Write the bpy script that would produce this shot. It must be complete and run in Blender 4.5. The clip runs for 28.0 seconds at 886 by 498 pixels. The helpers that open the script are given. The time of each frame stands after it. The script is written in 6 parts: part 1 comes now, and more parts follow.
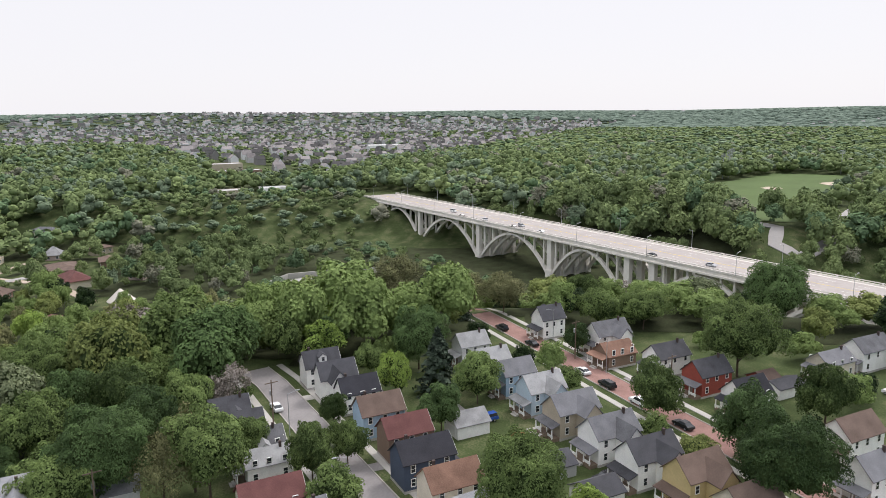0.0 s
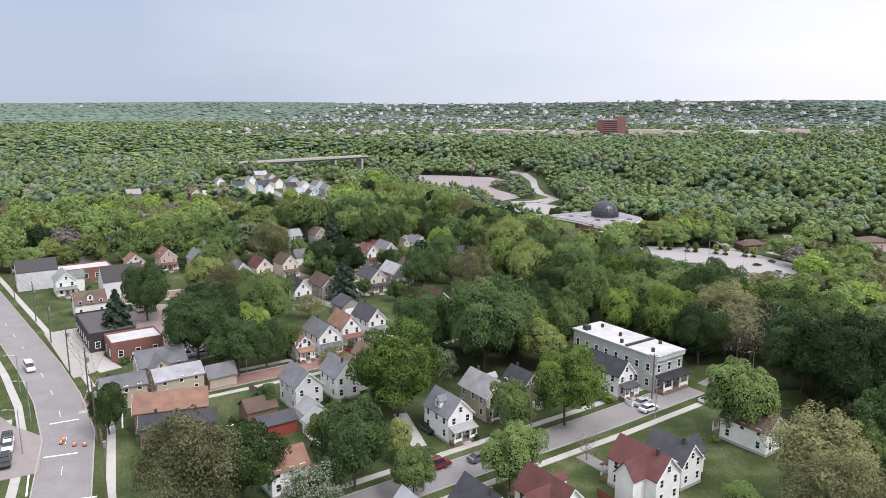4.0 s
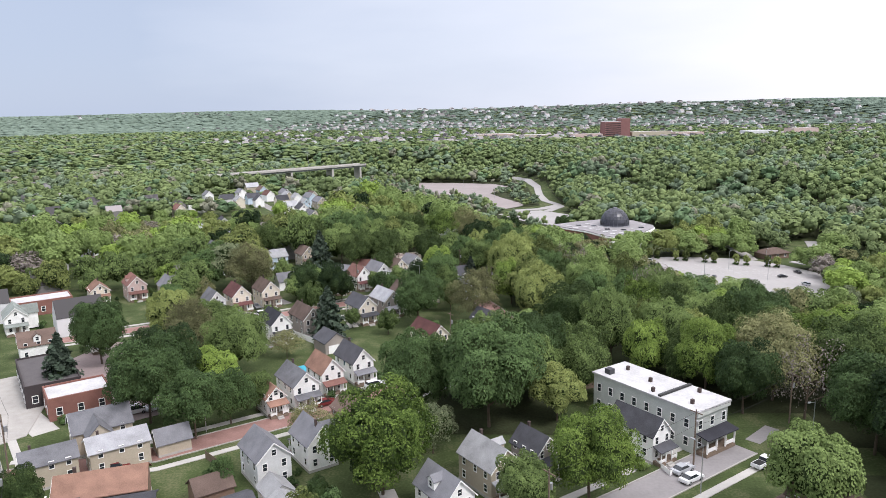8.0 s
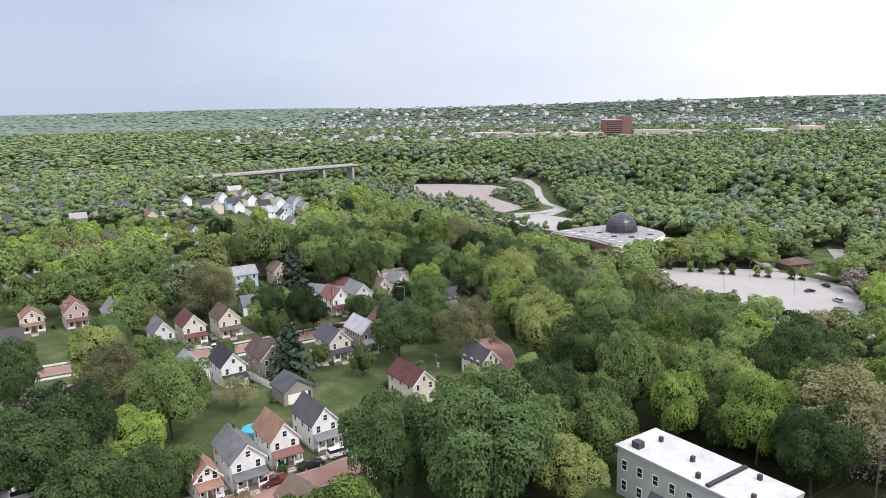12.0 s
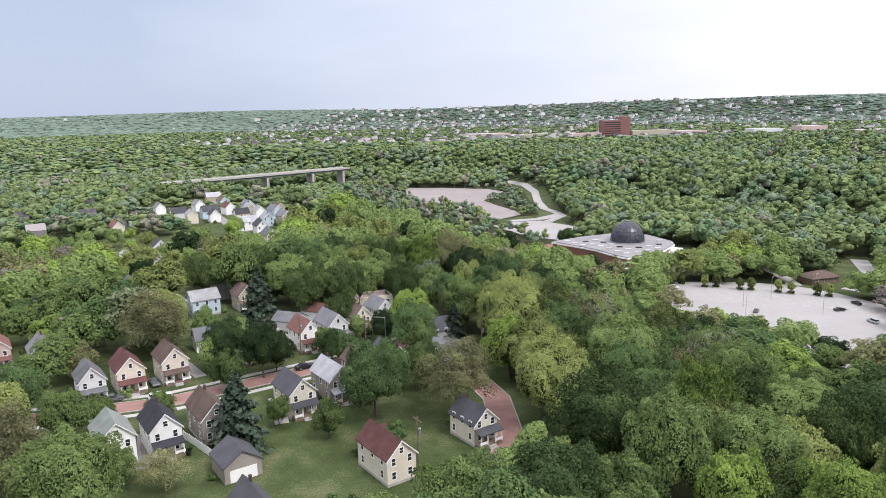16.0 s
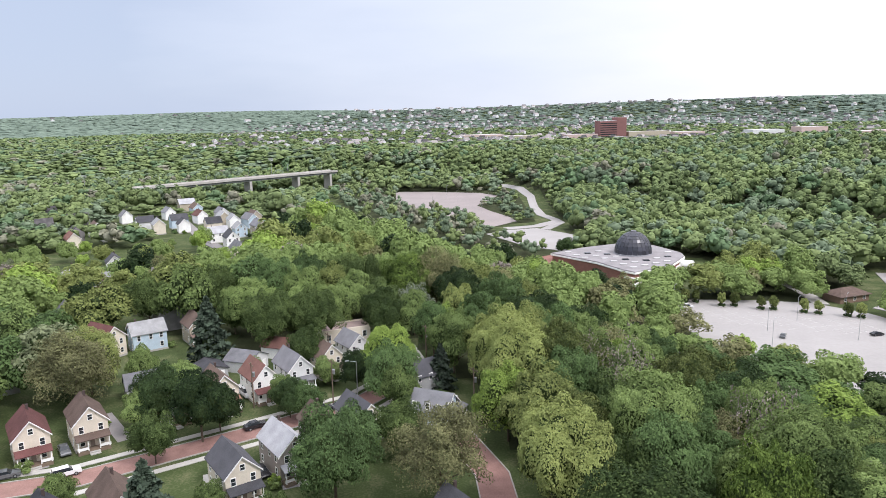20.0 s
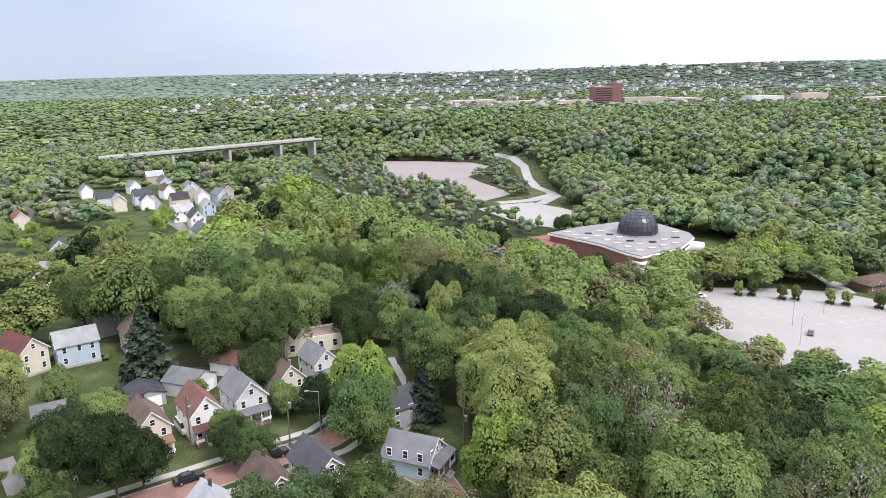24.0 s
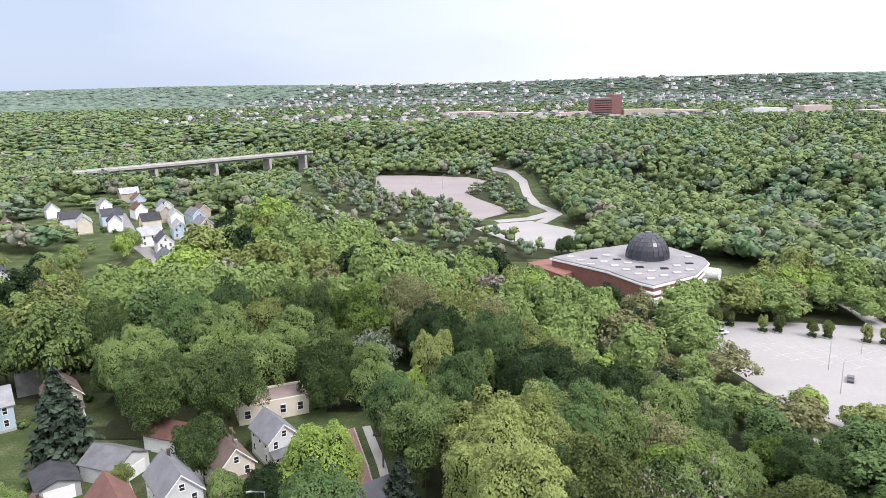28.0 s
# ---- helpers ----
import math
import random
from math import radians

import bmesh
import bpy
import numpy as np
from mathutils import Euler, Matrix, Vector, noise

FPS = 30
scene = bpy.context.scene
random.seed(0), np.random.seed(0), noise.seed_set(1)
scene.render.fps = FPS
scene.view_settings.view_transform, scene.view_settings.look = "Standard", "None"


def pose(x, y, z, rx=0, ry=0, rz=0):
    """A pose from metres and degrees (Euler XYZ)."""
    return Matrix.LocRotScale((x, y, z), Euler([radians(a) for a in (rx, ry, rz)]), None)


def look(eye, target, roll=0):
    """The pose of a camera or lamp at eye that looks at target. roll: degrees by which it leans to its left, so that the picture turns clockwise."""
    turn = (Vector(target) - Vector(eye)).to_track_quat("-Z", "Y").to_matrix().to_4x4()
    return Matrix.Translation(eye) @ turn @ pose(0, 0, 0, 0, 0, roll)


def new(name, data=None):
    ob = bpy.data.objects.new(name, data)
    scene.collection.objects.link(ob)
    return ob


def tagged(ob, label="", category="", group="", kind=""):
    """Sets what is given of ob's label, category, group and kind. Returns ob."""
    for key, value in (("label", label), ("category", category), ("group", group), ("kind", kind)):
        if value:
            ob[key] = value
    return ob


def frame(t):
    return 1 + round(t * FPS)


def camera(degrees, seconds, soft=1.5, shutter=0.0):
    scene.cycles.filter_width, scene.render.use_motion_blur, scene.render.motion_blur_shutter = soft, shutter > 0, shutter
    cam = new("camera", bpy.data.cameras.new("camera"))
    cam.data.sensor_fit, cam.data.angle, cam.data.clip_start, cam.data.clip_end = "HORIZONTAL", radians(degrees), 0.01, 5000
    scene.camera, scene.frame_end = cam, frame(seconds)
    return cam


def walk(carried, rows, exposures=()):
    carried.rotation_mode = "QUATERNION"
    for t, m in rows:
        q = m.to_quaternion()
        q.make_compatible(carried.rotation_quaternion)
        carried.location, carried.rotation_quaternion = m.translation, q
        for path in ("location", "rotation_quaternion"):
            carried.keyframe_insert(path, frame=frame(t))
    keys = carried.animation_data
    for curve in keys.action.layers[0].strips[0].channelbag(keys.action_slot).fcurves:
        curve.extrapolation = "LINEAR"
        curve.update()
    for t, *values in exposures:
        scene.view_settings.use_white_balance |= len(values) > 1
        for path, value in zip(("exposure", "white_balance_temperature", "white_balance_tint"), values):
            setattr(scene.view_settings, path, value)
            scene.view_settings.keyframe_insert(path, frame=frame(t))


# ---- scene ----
cam = camera(63.5, 28.0, soft=0.8)
PATH = [
    (0, (-1.69, 4.94, 60.72), (96.39, 10.50, 41.98), -0.59),
    (0.2, (-1.69, 4.94, 60.72), (93.74, 28.37, 42.16), -0.39),
    (0.4, (-1.69, 4.94, 60.72), (87.17, 46.95, 42.26), -0.16),
    (0.6, (-1.69, 4.94, 60.72), (76.71, 64.20, 42.21), 0.16),
    (0.8, (-1.69, 4.94, 60.72), (62.87, 79.07, 42.34), 0.01),
    (1, (-1.69, 4.94, 60.72), (45.82, 91.00, 42.32), 0.20),
    (1.2, (-1.37, 4.40, 60.74), (28.92, 97.69, 41.29), -0.20),
    (1.5, (-0.74, 3.86, 60.81), (12.56, 101.18, 42.06), 0.90),
    (2, (-0.15, 3.37, 61.06), (1.60, 101.47, 41.76), 0.90),
    (2.5, (-0.03, 3.46, 61.16), (-1.48, 101.51, 41.56), 0.70),
    (3, (0.03, 4.08, 61.17), (-2.77, 102.07, 41.42), 0.40),
    (3.5, (-0.05, 5.44, 61.23), (-3.65, 103.39, 41.43), 0.30),
    (5.5, (0.13, 14.94, 61.25), (-4.12, 112.93, 41.75), -0.40),
    (6, (0.20, 18.29, 61.23), (-4.10, 116.31, 41.94), -0.60),
    (6.5, (0.33, 22.11, 61.26), (-4.02, 120.15, 42.06), -0.70),
    (7, (0.55, 26.13, 61.25), (-3.85, 124.21, 42.25), -0.80),
    (7.5, (0.76, 30.30, 61.27), (-3.64, 128.37, 42.22), -0.90),
    (8, (0.90, 34.50, 61.32), (-3.50, 132.56, 42.22), -1.00),
    (8.5, (1.12, 38.78, 61.28), (-3.33, 136.83, 42.13), -1.10),
    (9, (1.33, 43.00, 61.28), (-3.17, 141.04, 42.08), -1.10),
    (9.5, (1.54, 47.23, 61.29), (-2.96, 145.27, 42.09), -1.20),
    (10, (1.70, 51.34, 61.32), (-2.75, 149.38, 42.12), -1.20),
    (10.5, (1.89, 55.59, 61.20), (-2.56, 153.63, 41.99), -1.30),
    (11, (2.06, 59.95, 61.10), (-2.29, 157.98, 41.85), -1.30),
    (11.5, (2.31, 64.30, 61.02), (-1.99, 162.32, 41.67), -1.30),
    (12, (2.62, 68.21, 61.06), (-1.63, 166.23, 41.71), -1.10),
    (12.5, (3.05, 71.97, 61.02), (-1.25, 169.98, 41.61), -1.30),
    (14.5, (3.56, 87.81, 60.86), (-0.44, 185.84, 41.50), -1.40),
    (15, (3.63, 91.92, 60.85), (-0.32, 189.95, 41.50), -1.40),
    (15.5, (3.76, 95.94, 60.83), (-0.09, 193.98, 41.53), -1.40),
    (16, (3.81, 100.07, 60.81), (0.07, 198.13, 41.57), -1.30),
    (16.5, (3.90, 104.15, 60.85), (0.25, 202.21, 41.60), -1.30),
    (17, (4.02, 108.27, 60.88), (0.47, 206.33, 41.59), -1.30),
    (17.5, (4.15, 112.35, 60.74), (0.70, 210.43, 41.54), -1.30),
    (18, (4.26, 116.44, 60.60), (0.91, 214.53, 41.45), -1.20),
    (18.5, (4.41, 120.55, 60.56), (1.16, 218.65, 41.41), -1.20),
    (19, (4.60, 124.58, 60.50), (1.50, 222.68, 41.35), -1.30),
    (19.5, (4.75, 128.69, 60.41), (1.75, 226.81, 41.36), -1.30),
    (20, (4.78, 133.03, 60.37), (1.93, 231.14, 41.22), -1.30),
    (20.5, (4.61, 137.25, 60.24), (1.90, 235.38, 41.19), -1.10),
    (21, (4.39, 141.28, 60.16), (1.84, 239.43, 41.16), -1.10),
    (21.5, (4.51, 145.13, 60.06), (2.06, 242.65, 38.06), -1.10),
    (23.5, (5.26, 160.23, 60.94), (3.51, 257.28, 36.90), -1.00),
    (24, (5.40, 163.87, 60.81), (3.75, 260.97, 36.96), -1.10),
    (24.5, (5.59, 167.62, 60.59), (4.04, 264.76, 36.89), -1.20),
    (25, (5.84, 171.39, 60.38), (4.34, 268.56, 36.82), -1.20),
    (25.5, (5.97, 175.01, 60.23), (4.47, 272.20, 36.73), -1.20),
    (26, (6.28, 178.70, 60.23), (4.88, 275.91, 36.82), -1.20),
    (26.5, (6.52, 182.38, 60.31), (5.12, 279.61, 37.01), -1.10),
    (27, (6.78, 185.76, 60.45), (5.38, 283.07, 37.45), -1.10),
    (27.5, (7.04, 188.74, 60.57), (5.64, 286.10, 37.82), -1.10),
    (28, (7.12, 191.38, 60.71), (5.82, 288.83, 38.31), -1.00),
]
walk(cam, [(t, look(eye, target, roll)) for t, eye, target, roll in PATH],
     exposures=[(0, -0.22, 6420, 14), (1.2, -0.22, 6350, 15), (3, -0.14, 6220, 16), (6, -0.02, 6220, 16), (17, 0.04, 6220, 16), (22, 0.13, 6200, 16), (28, 0.24, 6200, 16)])

# ---- world, sun, exposure ----
SUN_AZ, SUN_EL = radians(128), radians(58)
world = bpy.data.worlds.new("overcast_sky")
scene.world = world
world.use_nodes = True
wn, wl = world.node_tree.nodes, world.node_tree.links
wn.clear()


def wnode(kind, **kw):
    n = wn.new(kind)
    for k, v in kw.items():
        n.inputs[k].default_value = v
    return n


sky = wn.new("ShaderNodeTexSky")
sky.sky_type, sky.sun_disc, sky.sun_elevation, sky.sun_rotation = "NISHITA", False, SUN_EL, SUN_AZ
sky_scale = wn.new("ShaderNodeVectorMath")
sky_scale.operation = "SCALE"
sky_scale.inputs["Scale"].default_value = 0.09
wl.new(sky.outputs[0], sky_scale.inputs[0])
coord = wn.new("ShaderNodeTexCoord")
# brighter cloud towards the veiled sun, bluer and darker away from it
dotp = wn.new("ShaderNodeVectorMath")
dotp.operation = "DOT_PRODUCT"
dotp.inputs[1].default_value = (0.93, 0.10, 0.05)
wl.new(coord.outputs["Generated"], dotp.inputs[0])
warp = wn.new("ShaderNodeMapping")
warp.inputs["Scale"].default_value = (1.6, 1.6, 7.0)
wl.new(coord.outputs["Generated"], warp.inputs[0])
cloud_noise = wnode("ShaderNodeTexNoise", Scale=1.3, Detail=5.0, Roughness=0.5)
wl.new(warp.outputs[0], cloud_noise.inputs["Vector"])
add1 = wn.new("ShaderNodeMath")
add1.operation = "MULTIPLY_ADD"
add1.inputs[1].default_value = 0.55
wl.new(cloud_noise.outputs["Fac"], add1.inputs[0])
wl.new(dotp.outputs["Value"], add1.inputs[2])
cloud_ramp = wn.new("ShaderNodeValToRGB")
cr = cloud_ramp.color_ramp
cr.elements[0].position, cr.elements[0].color = 0.0, (0.56, 0.65, 0.78, 1)
cr.elements[1].position, cr.elements[1].color = 0.80, (1.13, 1.13, 1.14, 1)
mid_cloud = cr.elements.new(0.40)
mid_cloud.color = (0.82, 0.88, 0.96, 1)
wl.new(add1.outputs[0], cloud_ramp.inputs[0])
# an overcast sky grows brighter towards the zenith
split = wn.new("ShaderNodeSeparateXYZ")
wl.new(coord.outputs["Generated"], split.inputs[0])
zen = wn.new("ShaderNodeMapRange")
zen.inputs["From Min"].default_value, zen.inputs["From Max"].default_value = 0.26, 0.95
wl.new(split.outputs["Z"], zen.inputs["Value"])
thin = wn.new("ShaderNodeMixRGB")
thin.inputs[2].default_value = (2.35, 2.37, 2.38, 1)
wl.new(zen.outputs[0], thin.inputs[0])
wl.new(cloud_ramp.outputs[0], thin.inputs[1])
sky_mix = wn.new("ShaderNodeMixRGB")
sky_mix.inputs[0].default_value = 0.88
wl.new(sky_scale.outputs[0], sky_mix.inputs[1])
wl.new(thin.outputs[0], sky_mix.inputs[2])
back = wnode("ShaderNodeBackground", Strength=1.02)
wl.new(sky_mix.outputs[0], back.inputs[0])
wout = wn.new("ShaderNodeOutputWorld")
wl.new(back.outputs[0], wout.inputs[0])
sun_data = bpy.data.lights.new("sun", "SUN")
sun_data.energy, sun_data.angle, sun_data.color = 2.3, radians(14), (1.0, 0.97, 0.93)
sun = new("sun", sun_data)
sun.matrix_world = look((math.sin(SUN_AZ) * 300, math.cos(SUN_AZ) * 300, 380), (0, 0, 0))

# ---- materials ----
MATS = {}


def material(name, base, rough=0.85, vary=0.25, size=1.0, fine=12.0, bump=0.0, metal=0.0, per_object=0.0, per_island=0.0,
             siding=0.0, hue=None, translucent=0.0, tint=None, spec=0.3):
    """A procedural material: base colour varied by coarse and fine noise, with relief."""
    if name in MATS:
        return MATS[name]
    m = bpy.data.materials.new(name)
    m.use_nodes = True
    n, l = m.node_tree.nodes, m.node_tree.links
    b = n["Principled BSDF"]
    b.inputs["Roughness"].default_value, b.inputs["Metallic"].default_value = rough, metal
    b.inputs["Specular IOR Level"].default_value = spec
    tc = n.new("ShaderNodeTexCoord")
    geo = n.new("ShaderNodeNewGeometry")
    coarse = n.new("ShaderNodeTexNoise")
    coarse.inputs["Scale"].default_value, coarse.inputs["Detail"].default_value = 1.0 / size, 4.0
    fine_n = n.new("ShaderNodeTexNoise")
    fine_n.inputs["Scale"].default_value, fine_n.inputs["Detail"].default_value = fine / size, 3.0
    for q in (coarse, fine_n):
        l.new(geo.outputs["Position"], q.inputs["Vector"])
    mixn = n.new("ShaderNodeMath")
    mixn.operation = "MULTIPLY_ADD"
    mixn.inputs[1].default_value = 0.6
    l.new(coarse.outputs["Fac"], mixn.inputs[0])
    half = n.new("ShaderNodeMath")
    half.operation = "MULTIPLY"
    half.inputs[1].default_value = 0.4
    l.new(fine_n.outputs["Fac"], half.inputs[0])
    l.new(half.outputs[0], mixn.inputs[2])
    fac = mixn.outputs[0]
    for amount, source in ((per_object, "object"), (per_island, "island")):
        if amount:
            if source == "object":
                src = n.new("ShaderNodeObjectInfo").outputs["Random"]
            else:
                src = geo.outputs["Random Per Island"]
            ad = n.new("ShaderNodeMath")
            ad.operation = "MULTIPLY_ADD"
            ad.inputs[1].default_value = amount
            l.new(src, ad.inputs[0])
            off = n.new("ShaderNodeMath")
            off.operation = "SUBTRACT"
            off.inputs[1].default_value = amount / 2
            l.new(fac, off.inputs[0])
            l.new(off.outputs[0], ad.inputs[2])
            fac = ad.outputs[0]
    ramp = n.new("ShaderNodeValToRGB")
    e = ramp.color_ramp.elements
    lo = [c * (1 - vary) for c in base]
    hi = [min(1, c * (1 + vary)) for c in (hue or base)]
    e[0].position, e[0].color = 0.22, (*lo, 1)
    e[1].position, e[1].color = 0.78, (*hi, 1)
    if tint:
        k = ramp.color_ramp.elements.new(0.5)
        k.color = (*tint, 1)
    l.new(fac, ramp.inputs[0])
    l.new(ramp.outputs[0], b.inputs["Base Color"])
    if bump or siding:
        bp = n.new("ShaderNodeBump")
        bp.inputs["Strength"].default_value = max(bump, 0.5 if siding else 0)
        bp.inputs["Distance"].default_value = 0.12 if translucent else 0.03
        if siding:
            wv = n.new("ShaderNodeTexWave")
            wv.bands_direction, wv.wave_profile = "Z", "SAW"
            wv.inputs["Scale"].default_value = 0.314 / siding
            l.new(geo.outputs["Position"], wv.inputs["Vector"])
            l.new(wv.outputs["Fac"], bp.inputs["Height"])
        else:
            l.new(fine_n.outputs["Fac"], bp.inputs["Height"])
        l.new(bp.outputs[0], b.inputs["Normal"])
    if translucent:
        tr = n.new("ShaderNodeBsdfTranslucent")
        l.new(ramp.outputs[0], tr.inputs[0])
        mx = n.new("ShaderNodeMixShader")
        mx.inputs[0].default_value = translucent
        l.new(b.outputs[0], mx.inputs[1])
        l.new(tr.outputs[0], mx.inputs[2])
        l.new(mx.outputs[0], n["Material Output"].inputs[0])
    MATS[name] = m
    return m


GRASS = material("lawn_grass", (0.046, 0.056, 0.026), 0.95, 0.5, 6.0, 14.0, 0.4, hue=(0.120, 0.112, 0.066), tint=(0.060, 0.082, 0.030), spec=0.1)
ASPHALT = material("worn_asphalt", (0.245, 0.228, 0.224), 0.9, 0.22, 5.0, 9.0, 0.15)
LOT = material("pale_lot_asphalt", (0.325, 0.308, 0.295), 0.9, 0.13, 14.0, 12.0, 0.1)
LOT_BROWN = material("old_lot_asphalt", (0.27, 0.235, 0.225), 0.9, 0.2, 25.0, 12.0, 0.1)
BRICK_ROAD = material("brick_paving", (0.235, 0.130, 0.110), 0.9, 0.28, 3.0, 12.0, 0.3, hue=(0.285, 0.170, 0.145))
CONCRETE = material("pale_concrete", (0.42, 0.40, 0.37), 0.9, 0.18, 3.0, 10.0, 0.15)
BRIDGE_CONC = material("bridge_concrete", (0.74, 0.70, 0.64), 0.85, 0.14, 9.0, 6.0, 0.1)
DECK = material("bridge_deck", (0.36, 0.325, 0.305), 0.9, 0.15, 8.0, 8.0)
KERB = material("kerb_stone", (0.36, 0.34, 0.31), 0.9, 0.2, 2.0)
PAINT_WHITE = material("road_paint", (0.75, 0.74, 0.70), 0.8, 0.2, 1.0)
BAY_PAINT = material("worn_bay_paint", (0.44, 0.42, 0.40), 0.85, 0.25, 2.0)
PAINT_YELLOW = material("road_paint_yellow", (0.62, 0.45, 0.08), 0.8, 0.2, 1.0)
GLASS = material("window_glass", (0.025, 0.03, 0.035), 0.12, 0.3, 2.0, spec=0.6)
TRIM = material("white_trim", (0.86, 0.85, 0.82), 0.6, 0.08, 1.0)
WOOD = material("weathered_wood", (0.20, 0.15, 0.11), 0.85, 0.3, 1.0)
POLE = material("pole_wood", (0.16, 0.12, 0.09), 0.9, 0.3, 0.6)
STEEL = material("galvanised_steel", (0.42, 0.43, 0.44), 0.45, 0.15, 0.6, metal=0.7)
BARK = material("tree_bark", (0.10, 0.075, 0.055), 0.95, 0.35, 0.8, bump=0.5)
BRICK_WALL = material("red_brick_wall", (0.23, 0.11, 0.088), 0.9, 0.25, 2.0, 14.0, 0.3)
CHIMNEY = material("chimney_brick", (0.075, 0.055, 0.05), 0.9, 0.3, 0.5, 8.0, 0.3)
RUBBER = material("tyre_rubber", (0.02, 0.02, 0.02), 0.8, 0.2, 0.3)
CREAM_BRICK = material("pale_roof_membrane", (0.47, 0.46, 0.455), 0.8, 0.34, 4.0, 9.0)


def paint(kind, c):
    """Siding, shingle and car-paint materials by colour."""
    key = kind + "_" + "_".join("%02d" % round(v * 99) for v in c)
    if kind == "siding":
        return material(key, c, 0.7, 0.16, 2.0, 8.0, siding=0.16)
    if kind == "shingle":
        return material(key, c, 0.95, 0.42, 2.2, 14.0, 0.7, per_object=0.3)
    if kind == "plain":
        return material(key, c, 0.75, 0.12, 2.0)
    return material(key, c, 0.25, 0.05, 1.0, spec=0.6)


LEAF = {
    "maple": material("leaf_maple", (0.052, 0.09, 0.027), 0.75, 0.48, 4.0, 9.0, 0.35, per_object=0.5, per_island=0.22, hue=(0.14, 0.19, 0.062), spec=0.12, translucent=0.12),
    "lime": material("leaf_lime", (0.088, 0.119, 0.033), 0.75, 0.48, 4.0, 9.0, 0.35, per_object=0.5, per_island=0.22, hue=(0.192, 0.224, 0.072), spec=0.12, translucent=0.12),
    "sage": material("leaf_sage", (0.075, 0.098, 0.054), 0.8, 0.48, 4.0, 9.0, 0.35, per_object=0.5, per_island=0.22, hue=(0.16, 0.185, 0.1), spec=0.12, translucent=0.12),
    "dark": material("leaf_dark", (0.028, 0.054, 0.02), 0.75, 0.48, 4.0, 9.0, 0.35, per_object=0.5, per_island=0.22, hue=(0.076, 0.12, 0.042), spec=0.12, translucent=0.12),
    "bright": material("leaf_bright", (0.075, 0.132, 0.024), 0.75, 0.48, 4.0, 9.0, 0.35, per_object=0.4, per_island=0.22, hue=(0.195, 0.27, 0.06), spec=0.12, translucent=0.12),
    "olive": material("leaf_olive", (0.11, 0.114, 0.056), 0.8, 0.48, 4.0, 9.0, 0.35, per_object=0.4, per_island=0.22, hue=(0.19, 0.192, 0.088), spec=0.12, translucent=0.12),
    "spruce": material("leaf_spruce", (0.026, 0.040, 0.026), 0.8, 0.4, 3.0, 5.0, per_object=0.4, per_island=0.5, hue=(0.046, 0.067, 0.043)),
    "blossom": material("leaf_blossom", (0.125, 0.158, 0.084), 0.8, 0.3, 5.0, 3.0, per_island=1.0, hue=(0.230, 0.252, 0.200), spec=0.12, translucent=0.12),
    "bare": material("leaf_sparse", (0.18, 0.15, 0.125), 0.9, 0.3, 5.0, 4.0, per_island=0.5, hue=(0.239, 0.212, 0.186)),
    "lilac": material("leaf_lilac", (0.14, 0.12, 0.13), 0.9, 0.3, 5.0, 4.0, per_island=1.0, hue=(0.347, 0.274, 0.400)),
}
# farthest woods: distance haze painted in as a pale greyed green
HAZED_WOODS = material("hazed_far_woods", (0.128, 0.174, 0.132), 0.9, 0.2, 90.0, 8.0, per_island=0.3, hue=(0.160, 0.205, 0.162), spec=0.1)
# leaf colours again, paler and cooler, with haze put into the base colour
HAZED_CANOPY = {"maple": material("hazed_maple", (0.108, 0.150, 0.064), 0.9, 0.35, 45.0, 30.0, per_island=0.25, hue=(0.172, 0.220, 0.092), spec=0.1),
          "lime": material("hazed_lime", (0.144, 0.190, 0.074), 0.9, 0.35, 45.0, 30.0, per_island=0.25, hue=(0.196, 0.246, 0.101), spec=0.1),
          "sage": material("hazed_sage", (0.115, 0.161, 0.098), 0.9, 0.35, 45.0, 30.0, per_island=0.25, hue=(0.172, 0.221, 0.138), spec=0.1),
          "dark": material("hazed_dark", (0.088, 0.142, 0.075), 0.9, 0.35, 45.0, 30.0, per_island=0.25, hue=(0.130, 0.195, 0.098), spec=0.1),
          "olive": material("hazed_olive", (0.153, 0.165, 0.107), 0.9, 0.35, 45.0, 30.0, per_island=0.25, hue=(0.230, 0.226, 0.167), spec=0.1)}
# darkened leaf green for crown cores: inner shade put into the colour
CORE_SHADE = material("crown_core_shade", (0.036, 0.056, 0.021), 0.95, 0.4, 1.5, 8.0, 0.5, hue=(0.054, 0.078, 0.030), spec=0.05)
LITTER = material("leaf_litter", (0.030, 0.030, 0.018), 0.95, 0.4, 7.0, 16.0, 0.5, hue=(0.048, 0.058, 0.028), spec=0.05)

# ---- terrain ----
NEAR_EDGE = [(150, -900), (160, -300), (185, -140), (212, -60), (212, 10), (168, 62), (122, 98), (84, 135), (66, 185), (40, 240),
             (16, 275), (-2, 322), (-36, 400), (-66, 470), (-105, 545), (-180, 610), (-330, 680), (-900, 900)]
FAR_EDGE = [(430, -900), (400, -250), (388, -150), (470, -60), (512, 40), (516, 95), (494, 165), (475, 290), (430, 450), (330, 560), (215, 680), (130, 800), (85, 960), (-60, 1010), (-230, 1080), (-800, 1700)]


